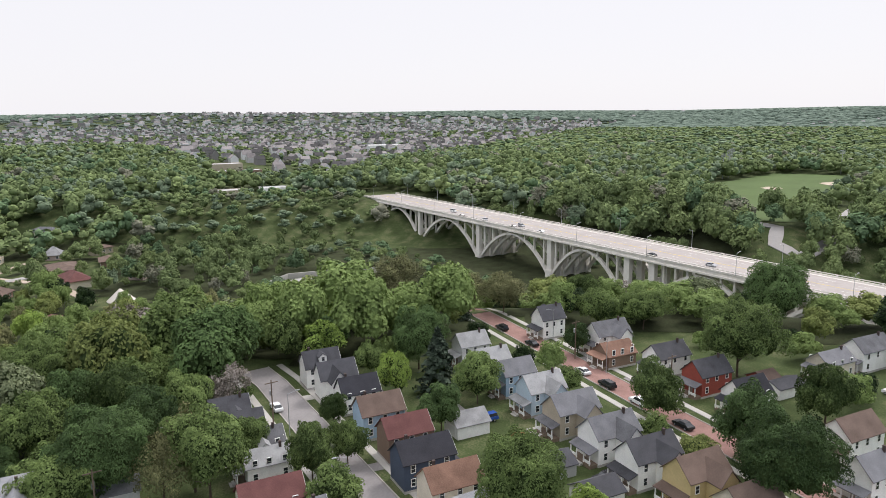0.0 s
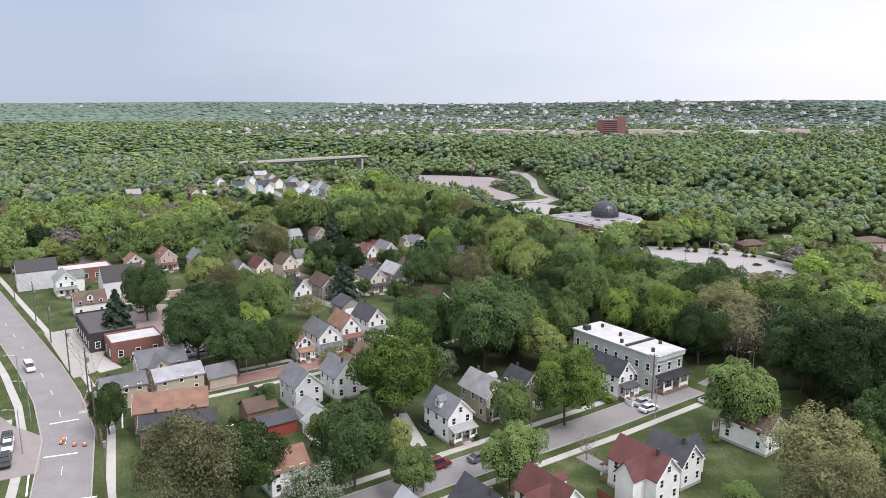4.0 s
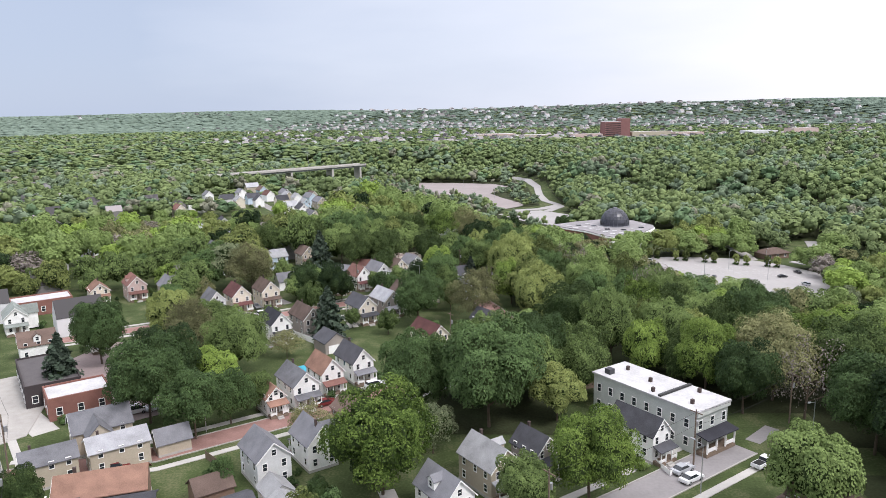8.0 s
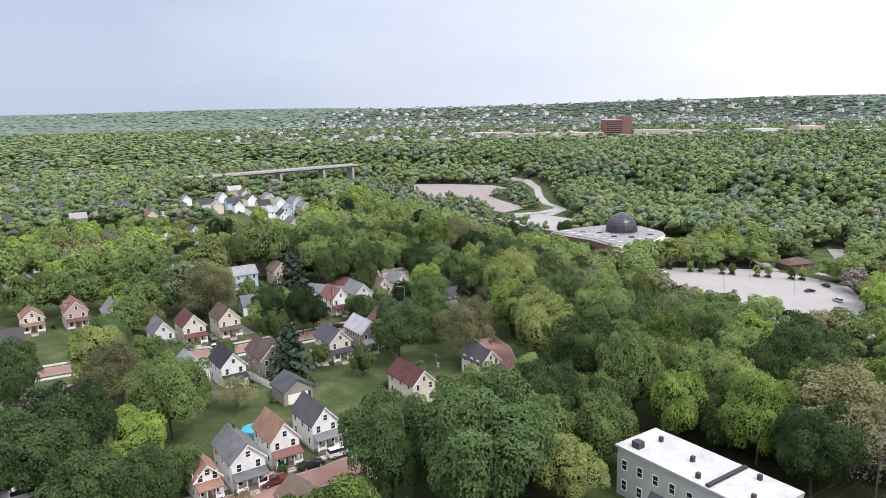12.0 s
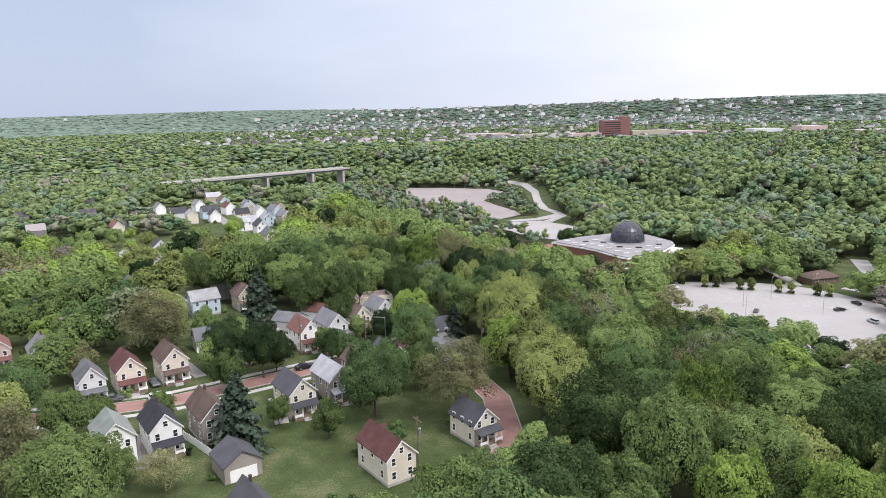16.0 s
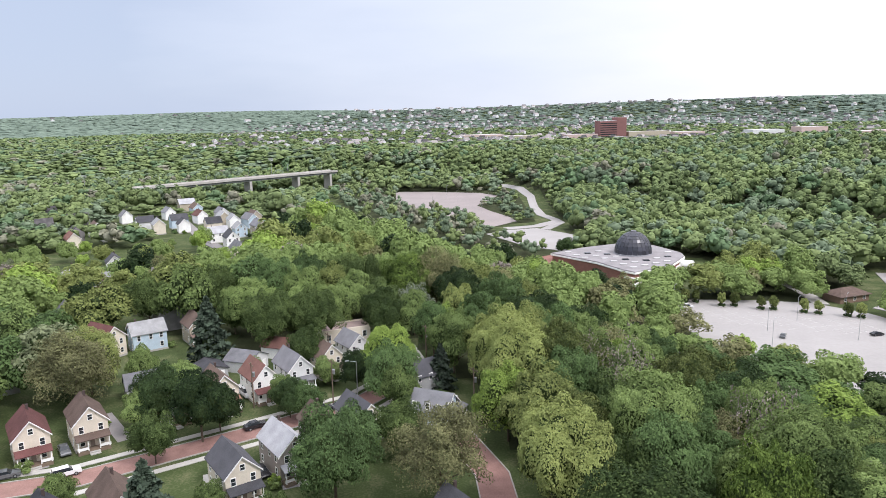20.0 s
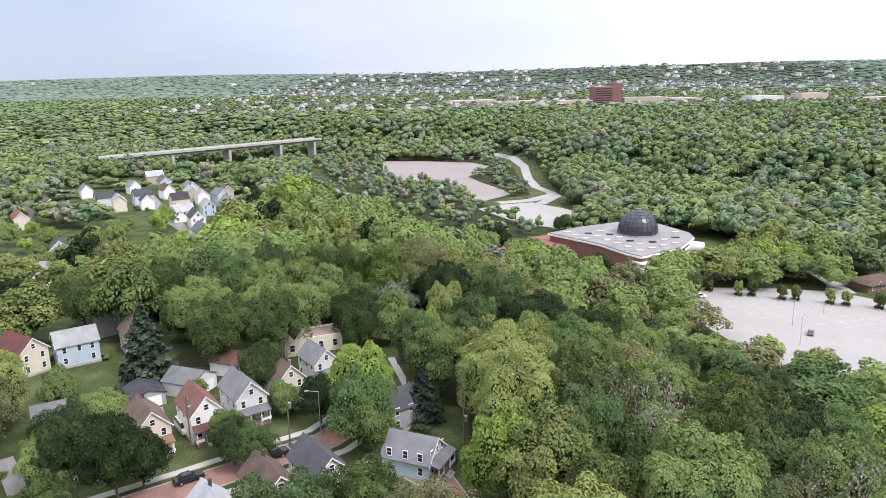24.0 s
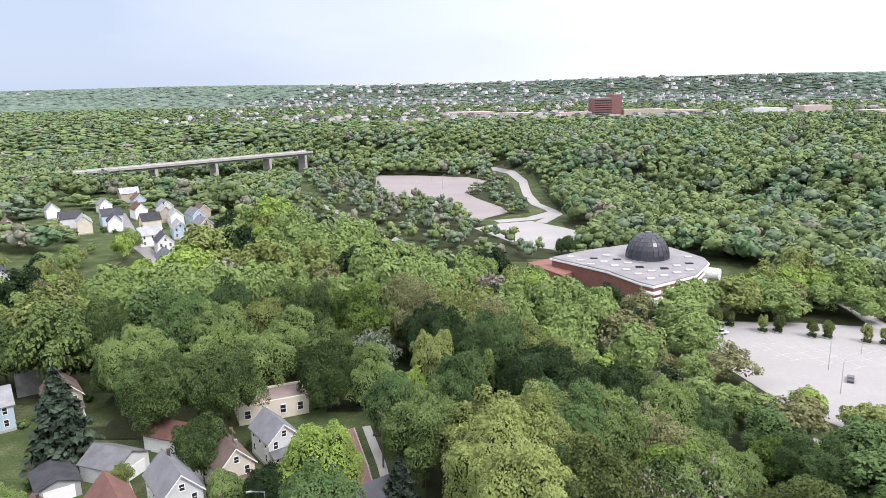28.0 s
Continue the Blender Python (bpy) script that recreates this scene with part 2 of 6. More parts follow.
def edge_distance(x, y, line):
    """Signed distance to a polyline, positive on its right when walked from first to last point."""
    best = np.full(np.shape(x), 1e9)
    side = np.ones(np.shape(x))
    for (x0, y0), (x1, y1) in zip(line, line[1:]):
        dx, dy = x1 - x0, y1 - y0
        k = np.clip(((x - x0) * dx + (y - y0) * dy) / (dx * dx + dy * dy), 0, 1)
        d = np.hypot(x - x0 - k * dx, y - y0 - k * dy)
        s = np.where((x - x0) * dy - (y - y0) * dx > 0, 1.0, -1.0)
        closer = d < best - 1e-6
        best, side = np.where(closer, d, best), np.where(closer, s, side)
    return best * side


def smooth(a):
    a = np.clip(a, 0, 1)
    return a * a * (3 - 2 * a)


VALLEY = -21.0


def terrain(x, y):
    x, y = np.asarray(x, float), np.asarray(y, float)
    dn = edge_distance(x, y, NEAR_EDGE)
    df = -edge_distance(x, y, FAR_EDGE)
    v = smooth(dn / 62.0) * smooth(df / 75.0)
    r = np.hypot(x, y - 80)
    v = v * (1 - smooth((r - 950) / 350))
    hill = 16 * smooth(-df / 320.0) * (df < 0) * smooth((y - 120) / 200) * (1 - smooth((r - 850) / 350))
    hill = hill + 10 * smooth((r - 1200) / 3500) + 55 * smooth((r - 2600) / 2100) * (0.92 + 0.14 * np.sin(np.arctan2(x, y) * 9 + 1) * np.sin(np.arctan2(x, y) * 4.3))
    hill = hill + 10 * np.exp(-((x - 690) / 150) ** 2 - ((y + 20) / 120) ** 2) * smooth(-df / 90.0)
    az = np.arctan2(x, y)
    hill = hill + 30 * smooth((r - 3000) / 1600) * np.exp(-((az - 0.40) / 0.22) ** 2)
    return VALLEY * v + hill


def th(x, y):
    return float(terrain(x, y))


def link(name, me, mat, parent=None, label=""):
    if mat is not None and not me.materials:
        me.materials.append(mat)
    ob = new(name, me)
    if parent is not None:
        ob.parent = parent
    if label:
        ob["label"] = label
    return ob


def from_arrays(name, verts, faces, mat, smooth_faces=False, inner=None):
    """A mesh from an (n, 3) array and one or more (m, k) arrays of faces with k corners each."""
    me = bpy.data.meshes.new(name)
    verts = np.asarray(verts, np.float32)
    faces = [np.asarray(f, np.int32) for f in (faces if isinstance(faces, (list, tuple)) else [faces]) if len(f)]
    corners = np.concatenate([f.ravel() for f in faces])
    sizes = np.concatenate([np.full(len(f), f.shape[1], np.int32) for f in faces])
    me.vertices.add(len(verts))
    me.vertices.foreach_set("co", verts.ravel())
    me.loops.add(len(corners))
    me.loops.foreach_set("vertex_index", corners)
    me.polygons.add(len(sizes))
    me.polygons.foreach_set("loop_start", np.concatenate([[0], np.cumsum(sizes)[:-1]]).astype(np.int32))
    me.polygons.foreach_set("use_smooth", np.full(len(sizes), smooth_faces))
    me.update(calc_edges=True)
    if mat:
        me.materials.append(mat)
    # triangles, the crown cores, take the second and darker colour
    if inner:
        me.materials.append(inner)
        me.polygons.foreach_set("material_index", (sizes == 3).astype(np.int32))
    return me


def build_ground():
    s = np.linspace(-1, 1, 331)
    ax = np.sign(s) * (np.abs(s) * 900 + np.abs(s) ** 5 * 3900)
    gx, gy = np.meshgrid(ax + 60, ax + 200, indexing="ij")
    gz = terrain(gx, gy)
    n = len(ax)
    i = np.arange(n * n).reshape(n, n)
    faces = np.stack([i[:-1, :-1], i[1:, :-1], i[1:, 1:], i[:-1, 1:]], -1).reshape(-1, 4)
    me = from_arrays("ground", np.stack([gx, gy, gz], -1).reshape(-1, 3), faces, GRASS, True)
    tagged(link("ground", me, None), "rolling green ground with lawns and a wooded valley", "ground", kind="structure")


build_ground()


class Geo:
    """Collects boxes, prisms and quads for one mesh."""

    def __init__(self):
        self.v, self.f = [], []

    def poly(self, *pts):
        b = len(self.v)
        self.v += [tuple(p) for p in pts]
        self.f.append(tuple(range(b, b + len(pts))))
        return self

    def hull(self, bottom, top):
        """A solid between two rings of equal length, wound counter-clockwise seen from above."""
        n, b = len(bottom), len(self.v)
        self.v += [tuple(p) for p in bottom] + [tuple(p) for p in top]
        self.f.append(tuple(range(b + n - 1, b - 1, -1)))
        self.f.append(tuple(range(b + n, b + 2 * n)))
        for i in range(n):
            j = (i + 1) % n
            self.f.append((b + i, b + j, b + n + j, b + n + i))
        return self

    def box(self, x0, x1, y0, y1, z0, z1):
        r = [(x0, y0), (x1, y0), (x1, y1), (x0, y1)]
        return self.hull([(x, y, z0) for x, y in r], [(x, y, z1) for x, y in r])

    def tube(self, a, b, r0, r1, n=8):
        a, b = Vector(a), Vector(b)
        q = (b - a).to_track_quat("Z", "Y")
        ring = [Vector((math.cos(2 * math.pi * k / n), math.sin(2 * math.pi * k / n), 0)) for k in range(n)]
        return self.hull([a + q @ (c * r0) for c in ring], [b + q @ (c * r1) for c in ring])

    def mesh(self, name, mat=None):
        me = bpy.data.meshes.new(name)
        me.from_pydata(self.v, [], self.f)
        if mat:
            me.materials.append(mat)
        return me


def part(name, g, mat, parent, label="", at=None):
    ob = link(name, g.mesh(name) if isinstance(g, Geo) else g, mat, parent, label)
    if at is not None:
        ob.matrix_basis = at
    return ob


def thing(name, m, label, category, group=""):
    ob = new(name)
    ob.empty_display_size = 0.5
    ob.matrix_basis = m
    return tagged(ob, label, category, group)

# ---- roads ----
KEEP = []          # cleared strips and plots: (x0, y0, x1, y1, half width)


def sample(pts, step=6.0):
    out = []
    for (x0, y0), (x1, y1) in zip(pts, pts[1:]):
        n = max(1, int(math.hypot(x1 - x0, y1 - y0) / step))
        out += [(x0 + (x1 - x0) * k / n, y0 + (y1 - y0) * k / n) for k in range(n)]
    return out + [pts[-1]]


def ribbon(name, pts, width, lift, mat, label, category, shift=0.0, flat=None, depth=0.35, parent=None, kind="structure"):
    """A strip of paving along a line, with sides, following the ground."""
    p = sample(pts)
    left, right = [], []
    for i, (x, y) in enumerate(p):
        x0, y0 = p[max(0, i - 1)]
        x1, y1 = p[min(len(p) - 1, i + 1)]
        d = math.hypot(x1 - x0, y1 - y0)
        nx, ny = -(y1 - y0) / d, (x1 - x0) / d
        for side, store in ((1, left), (-1, right)):
            qx, qy = x + nx * (shift + side * width / 2), y + ny * (shift + side * width / 2)
            store.append((qx, qy, (th(qx, qy) if flat is None else flat) + lift))
    g = Geo()
    n = len(p)
    g.v = left + right + [(x, y, z - depth) for x, y, z in left] + [(x, y, z - depth) for x, y, z in right]
    for i in range(n - 1):
        g.f += [(i, n + i, n + i + 1, i + 1), (i + 1, 2 * n + i + 1, 2 * n + i, i), (n + i, 3 * n + i, 3 * n + i + 1, n + i + 1)]
    g.f += [(0, 2 * n, 3 * n, n), (n - 1, 2 * n - 1, 4 * n - 1, 3 * n - 1)]
    ob = part(name, g, mat, parent)
    if parent is None:
        tagged(ob, label, category, kind=kind)
    return ob


LIFT = [0.04]


def street(name, pts, width, mat, label, walks=True, lawn=2.0, kerbs=True):
    LIFT[0] += 0.005
    ribbon(name, pts, width, LIFT[0], mat, label, "road")
    for s in (1, -1) if kerbs else ():
        ribbon("kerb", pts, 0.22, 0.12 + LIFT[0], KERB, "pale stone kerb beside the street", "kerb", s * (width / 2 + 0.11))
        if walks:
            ribbon("sidewalk", pts, 1.5, 0.05 + LIFT[0], CONCRETE, "concrete pavement slabs beside the street", "pavement", s * (width / 2 + lawn + 0.95))
    for (x0, y0), (x1, y1) in zip(pts, pts[1:]):
        KEEP.append((x0, y0, x1, y1, width / 2 + 1.0))


def plot(name, ring, z, mat, label, category="car park", thick=0.5, keep=True):
    """A level paved or mown area given by its outline."""
    g = Geo().hull([(x, y, z - thick) for x, y in ring], [(x, y, z) for x, y in ring])
    ob = tagged(part(name, g, mat, None), label, category, kind="structure")
    if keep:
        PLOTS.append(ring)
    return ob


PLOTS = []
KEEP += [(-78, 112, -100, 142, 16), (-100, 142, -165, 215, 15)]
street("road_main", [(-40, 62), (-64, 107), (-75, 129), (-87, 146), (-101, 163), (-117, 181), (-142, 209), (-175, 246), (-240, 320), (-320, 410)], 8.6, ASPHALT, "wide worn grey asphalt road with faded lane lines")
street("road_south", [(-58, 78), (-16, 109), (26, 140), (49, 158)], 6.6, ASPHALT, "narrow grey asphalt street with parked cars")
street("road_brick", [(-81, 145), (-58, 154), (-22, 180), (-4, 196)], 6.0, BRICK_ROAD, "red brick street with concrete pavements")
street("road_bend", [(-4, 196), (6, 208), (11, 222), (9, 244), (2, 262), (-8, 272)], 5.6, BRICK_ROAD, "red brick lane bending beside the woods", False)
street("road_north", [(-118, 218), (-95, 232), (-62, 243), (-36, 261), (-17, 275), (-8, 290), (-14, 310)], 5.6, BRICK_ROAD, "red brick street between timber houses", True, 1.4)
street("road_east", [(60, -5), (107, 25), (151, 53), (160, 60)], 6.6, ASPHALT, "grey asphalt street ending at the woods")
street("road_hill", [(75, -66), (133, -35), (204, 2), (222, 12)], 6.6, BRICK_ROAD, "red brick street running down to the woods")
street("road_cream", [(66, 62), (92, 87), (100, 96)], 5.5, ASPHALT, "grey asphalt street behind a row of houses", False)
YARD = material("worn_pink_paving", (0.27, 0.215, 0.205), 0.92, 0.22, 6.0, 10.0, 0.2)
plot("yard_paving", [(-104, 200), (-92, 184), (-72, 166), (-62, 174), (-78, 192), (-90, 221), (-100, 218)], 0.062, YARD, "worn pinkish paved yard behind the shops")
plot("forecourt", [(-115.5, 188.5), (-90, 157.5), (-87, 161.5), (-92, 176), (-108, 195)], 0.13, KERB, "pale concrete forecourt before the shops", "pavement", 0.3)
plot("corner_lot", [(-100, 142), (-88.5, 133), (-79.5, 128.5), (-72.5, 115.5), (-86, 108), (-112, 130)], 0.14, LOT_BROWN, "small paved car park on the corner", "car park", 0.3)
for _a, _b in (((-81.7, 134.0), (-77.2, 136.5)), ((-75.0, 120.8), (-69.9, 122.8)), ((-63.8, 107.0), (-59.0, 108.7))):
    ribbon("stop_line", [_a, _b], 0.45, 0.075, PAINT_WHITE, "white stop line across the road", "road marking", depth=0.01)
for _a, _b in (((-74.0, 115.0), (-70.2, 108.2)), ((-68.4, 131.5), (-71.8, 138.5)), ((-66.6, 132.8), (-69.9, 139.4))):
    ribbon("crossing_line", [_a, _b], 0.3, 0.1, PAINT_WHITE, "white crossing line on the road", "road marking", depth=0.01)
_c = sample([(-64, 107), (-75, 129), (-87, 146), (-101, 163), (-117, 181), (-142, 209), (-175, 246)], 3.0)
for _p, _q in list(zip(_c, _c[1:]))[3::4]:
    ribbon("lane_dash", [_p, _q], 0.12, 0.075, PAINT_WHITE, "faded white lane dash", "road marking", 0.4, depth=0.01)

# ---- valley: car parks, paths, meadow ----
ZV = VALLEY + 0.25


def inside(x, y, ring):
    hit = np.zeros(np.shape(x), bool)
    for (ax, ay), (bx, by) in zip(ring, ring[1:] + ring[:1]):
        c = (ay > y) != (by > y)
        with np.errstate(divide="ignore", invalid="ignore"):
            c = c & (x < (bx - ax) * (y - ay) / (by - ay) + ax)
        hit ^= c
    return hit


def meadow(name, ring, lift, mat, label, category, step=4.0):
    """A sheet of grass or sand that follows the ground inside an outline."""
    xs = np.arange(min(p[0] for p in ring), max(p[0] for p in ring), step)
    ys = np.arange(min(p[1] for p in ring), max(p[1] for p in ring), step)
    gx, gy = (q.ravel() for q in np.meshgrid(xs, ys, indexing="ij"))
    ok = inside(gx, gy, ring)
    gx, gy = gx[ok], gy[ok]
    cx = np.stack([gx - step / 2, gx + step / 2, gx + step / 2, gx - step / 2], 1).ravel()
    cy = np.stack([gy - step / 2, gy - step / 2, gy + step / 2, gy + step / 2], 1).ravel()
    me = from_arrays(name, np.stack([cx, cy, terrain(cx, cy) + lift], -1), np.arange(len(cx)).reshape(-1, 4), mat)
    PLOTS.append(ring)
    return tagged(link(name, me, None), label, category, kind="structure")

plot("car_park_near", [(86, 388), (92, 362), (104, 342), (115, 322), (125, 306), (138, 312), (150, 335), (163, 358), (170, 385), (161, 404), (147, 420), (128, 425), (112, 427), (97, 428), (88, 425), (82, 417)], ZV, LOT, "wide pale asphalt car park with faded bay lines")
plot("car_park_far", [(7, 655), (22, 622), (44, 650), (40, 672), (27, 705), (17, 740), (28, 772), (38, 808), (22, 832), (-25, 850), (-63, 855), (-56, 784), (-40, 735), (-17, 703)], ZV, LOT_BROWN, "large empty brownish asphalt car park")
plot("car_park_mid", [(20, 598), (37, 563), (50, 547), (63, 536), (83, 556), (82, 578), (72, 596), (55, 618), (34, 611)], ZV, LOT, "pale paved car park beside the domed building")
ribbon("park_road", [(60, 612), (74, 640), (72, 656), (65, 680), (64, 724), (67, 787), (61, 837), (46, 878), (30, 900)], 7, 0.3, LOT, "pale park road beside the empty car park", "road")
ribbon("park_road_low", [(34, 618), (56, 626), (74, 648)], 9, 0.32, LOT, "pale park road between car parks", "road")
ribbon("park_drive", [(140, 316), (180, 306), (225, 292), (300, 268), (345, 240)], 6, 0.3, LOT, "pale drive through the park", "road")
ribbon("park_path", [(169, 408), (190, 425), (205, 470)], 8, 0.3, LOT, "pale drive towards the park buildings", "road")
ribbon("entrance_path", [(150, 418), (152, 440), (150, 470)], 6, 0.28, CONCRETE, "concrete path to the entrance", "path")
for a, b, w in (((140, 316), (225, 292), 6), ((225, 292), (345, 240), 6), ((68, 661), (66, 800), 7), ((74, 640), (60, 600), 6), ((66, 800), (46, 878), 7), ((169, 408), (205, 470), 7), ((34, 618), (74, 648), 8)):
    KEEP.append((*a, *b, w))
for k in range(7):
    x, y = 108 + 8.2 * k, 392 - 3.0 * k
    ribbon("bay_line", [(x, y), (x - 8, y + 22)], 0.18, 0.27, BAY_PAINT, "faded white bay line on the car park", "road marking", flat=VALLEY)
    for j in range(5):
        ribbon("bay_line", [(x - 1.6 * j - 2.4, y + 4.4 * j - 1), (x - 1.6 * j + 2.6, y + 4.4 * j + 1)], 0.16, 0.268, BAY_PAINT, "faded white bay line on the car park", "road marking", flat=VALLEY)
# railway beside the woods
BALLAST = material("railway_ballast", (0.30, 0.28, 0.26), 0.95, 0.25, 2.0, 14.0, 0.5)
ribbon("railway_bed", [(165, 190), (129, 256), (111, 300), (88, 343), (66, 388), (30, 470), (-16, 553), (-48, 621), (-84, 687), (-116, 760), (-140, 860)], 5, 0.5, BALLAST, "gravel railway bed through the woods", "railway")
for s in (-0.72, 0.72):
    ribbon("rail", [(165, 190), (129, 256), (111, 300), (88, 343), (66, 388), (30, 470), (-16, 553), (-48, 621), (-84, 687), (-116, 760), (-140, 860)], 0.12, 0.68, STEEL, "steel rail on gravel ballast", "rail", s)
for a, b in (((165, 190), (111, 300)), ((111, 300), (30, 470)), ((30, 470), (-84, 687)), ((-84, 687), (-140, 860))):
    KEEP.append((*a, *b, 2.4))
# sports field beyond the bridge
FIELD = material("mown_field", (0.080, 0.120, 0.036), 0.95, 0.2, 30.0, 10.0, 0.2)
SAND = material("infield_sand", (0.46, 0.38, 0.30), 0.95, 0.15, 6.0)


meadow("sports_field", [(463, -135), (429, -128), (402, -141), (391, -162), (436, -196), (541, -269), (670, -332), (698, -272), (623, -210), (586, -173)], 0.5, FIELD, "mown green sports field", "field")
meadow("infield", [(575, -270), (592, -292), (612, -288), (600, -268)], 0.7, SAND, "sandy baseball infield", "field", 3.0)
meadow("infield", [(548, -212), (560, -226), (572, -220), (562, -208)], 0.7, SAND, "sandy baseball infield", "field", 3.0)
ribbon("field_drive", [(392, -140), (380, -150), (362, -142), (350, -150), (365, -172), (385, -182), (450, -225), (560, -330), (720, -430)], 7, 0.5, LOT, "pale drive beside the sports field", "road")
KEEP.append((385, -182, 560, -330, 9))
KEEP.append((362, -142, 392, -140, 7))

# curved terrace in the valley under the bridge
plot("terrace", [(314, 85), (325, 73), (340, 62), (355, 62), (352, 80), (342, 99), (321, 107)], ZV + 0.6, LOT, "pale curved gravel terrace", "terrace", 2.5)
for a, b in (((321, 110), (345, 103)), ((345, 103), (356, 80)), ((356, 80), (360, 58))):
    KEEP.append((*a, *b, 7))
    ribbon("terrace_wall", [a, b], 0.6, 2.8, CONCRETE, "curved grey retaining wall", "wall", depth=4)

# ---- trees ----
RNG = np.random.default_rng(7)


def icosphere(sub):
    bm = bmesh.new()
    bmesh.ops.create_icosphere(bm, subdivisions=sub, radius=1.0)
    v = np.array([x.co for x in bm.verts])
    f = np.array([[x.index for x in q.verts] for q in bm.faces])
    bm.free()
    return v, f


ICO = {k: icosphere(k) for k in (1, 2, 3)}


def unit(n, rng):
    d = rng.normal(size=(n, 3))
    return d / np.linalg.norm(d, axis=1)[:, None]


def leaf_quads(p, nrm, size, rng, jitter=0.8):
    """Small four-cornered leaf sprays at points p, roughly facing nrm."""
    n = len(p)
    d = nrm + rng.normal(size=(n, 3)) * jitter
    d /= np.linalg.norm(d, axis=1)[:, None]
    a = np.cross(d, unit(n, rng))
    a /= np.linalg.norm(a, axis=1)[:, None] + 1e-9
    b = np.cross(d, a)
    s = size * rng.uniform(0.6, 1.4, (n, 1))
    a, b = a * s, b * s * 0.75
    bend = d * s * 0.25
    v = np.stack([p - a + bend * 0, p - b * rng.uniform(0.6, 1.1, (n, 1)), p + a - bend, p + b], 1).reshape(-1, 3)
    return v, np.arange(4 * n).reshape(n, 4)


def crown_arrays(kind, leaves, lobes, size, rng, core=1, mass=0.76):
    """Crown of radius 1 and height 2 with its foot at 0: lobes of leaf sprays over an inner mass. Gives corners, triangles, quads."""
    vs, tris, quads, count = [], [np.zeros((0, 3), int)], [np.zeros((0, 4), int)], 0

    def add(v, f):
        nonlocal count
        vs.append(v)
        (tris if f.shape[1] == 3 else quads).append(f + count)
        count += len(v)

    def done():
        return np.concatenate(vs), np.concatenate(tris), np.concatenate(quads)

    if kind == "spruce":
        n = leaves
        t = rng.uniform(0.0, 1.0, n) ** 0.75
        t = np.round(t * 13) / 13 + rng.normal(size=n) * 0.012
        ang = rng.uniform(0, 2 * math.pi, n)
        arms = 0.74 + 0.26 * np.sin(ang * 4 + t * 31) + rng.normal(size=n) * 0.08
        rad = (1 - t).clip(0.02) ** 0.75 * arms * rng.uniform(0.25, 1.0, n) ** 0.5
        p = np.stack([np.cos(ang) * rad, np.sin(ang) * rad, 2 * t - rad * 0.22], 1)
        nrm = np.stack([np.cos(ang) * 0.5, np.sin(ang) * 0.5, np.full(n, 0.8)], 1)
        add(*leaf_quads(p, nrm, size * 1.4, rng, 0.5))
        v, f = ICO[1]
        cone = v * 0.5 * (1.05 - (v[:, 2:3] + 1) * 0.48)
        cone[:, 2] = v[:, 2] * 0.85 + 0.9
        add(cone, f)
        return done()
    # a few main boughs round a dome, each carrying smaller clumps; leaves stand on the outer skin of all of them
    n1 = 2 if lobes < 4 else max(3, round(lobes ** 0.62))
    k = np.arange(n1)
    z = np.interp(k, [0, n1 - 1], [-0.30, 0.92]) + rng.normal(size=n1) * 0.06
    ang = k * 2.4 + rng.uniform(0, 6.28) + rng.normal(size=n1) * 0.25
    rh = np.sqrt(np.clip(1 - z * z, 0.02, 1)) * rng.uniform(0.50, 0.72, n1)
    c1 = np.stack([np.cos(ang) * rh, np.sin(ang) * rh, 0.95 + z * rng.uniform(0.48, 0.62, n1)], 1)
    r1 = rng.uniform(0.27, 0.47, n1)
    c1, r1 = np.concatenate([c1, [[0, 0, 0.8]]]), np.append(r1, 0.52)
    n1 += 1
    n2 = max(0, lobes - n1)
    own = np.arange(n2) % n1
    d2 = unit(n2, rng) + (c1[own] - np.array([0, 0, 0.85])) * 1.2 + np.array([0, 0, 0.25])
    d2 /= np.linalg.norm(d2, axis=1)[:, None] + 1e-9
    c2 = c1[own] + d2 * (r1[own] * rng.uniform(0.72, 1.08, n2))[:, None]
    r2 = r1[own] * rng.uniform(0.24, 0.56, n2)
    c, lr = np.concatenate([c1, c2]), np.concatenate([r1, r2])
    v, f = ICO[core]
    # lobe cores behind the leaves; near crowns colour them dark as painted shade
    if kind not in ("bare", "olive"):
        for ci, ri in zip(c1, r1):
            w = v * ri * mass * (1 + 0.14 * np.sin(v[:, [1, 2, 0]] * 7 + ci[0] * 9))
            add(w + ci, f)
    pick = rng.choice(len(c), leaves * 3, p=lr ** 2 / (lr ** 2).sum())
    u = unit(leaves * 3, rng)
    u[:, 2] = np.where(u[:, 2] < -0.45, -u[:, 2], u[:, 2])
    deep = 0.35 if kind == "bare" else 0.7 if kind == "olive" else 0.80
    p = c[pick] + u * (lr[pick] * rng.uniform(deep, 1.08, leaves * 3))[:, None]
    out = np.ones(len(p), bool)
    if kind not in ("bare", "olive"):
        for j in range(len(c)):
            out &= (pick == j) | (((p - c[j]) ** 2).sum(1) > (0.80 * lr[j]) ** 2)
    p, u = p[out][:leaves], u[out][:leaves]
    dome = p - np.array([0, 0, 0.8])
    add(*leaf_quads(p, u * 0.75 + dome * 0.35 + np.array([0, 0, 0.25]), size, rng, 0.38))
    v, f3, f4 = done()
    v[:, :2] /= np.quantile(np.hypot(v[:, 0], v[:, 1]), 0.985)
    v[:, 2] = (v[:, 2] - v[:, 2].min()) * 2 / (v[:, 2].max() - v[:, 2].min())
    return v, f3, f4


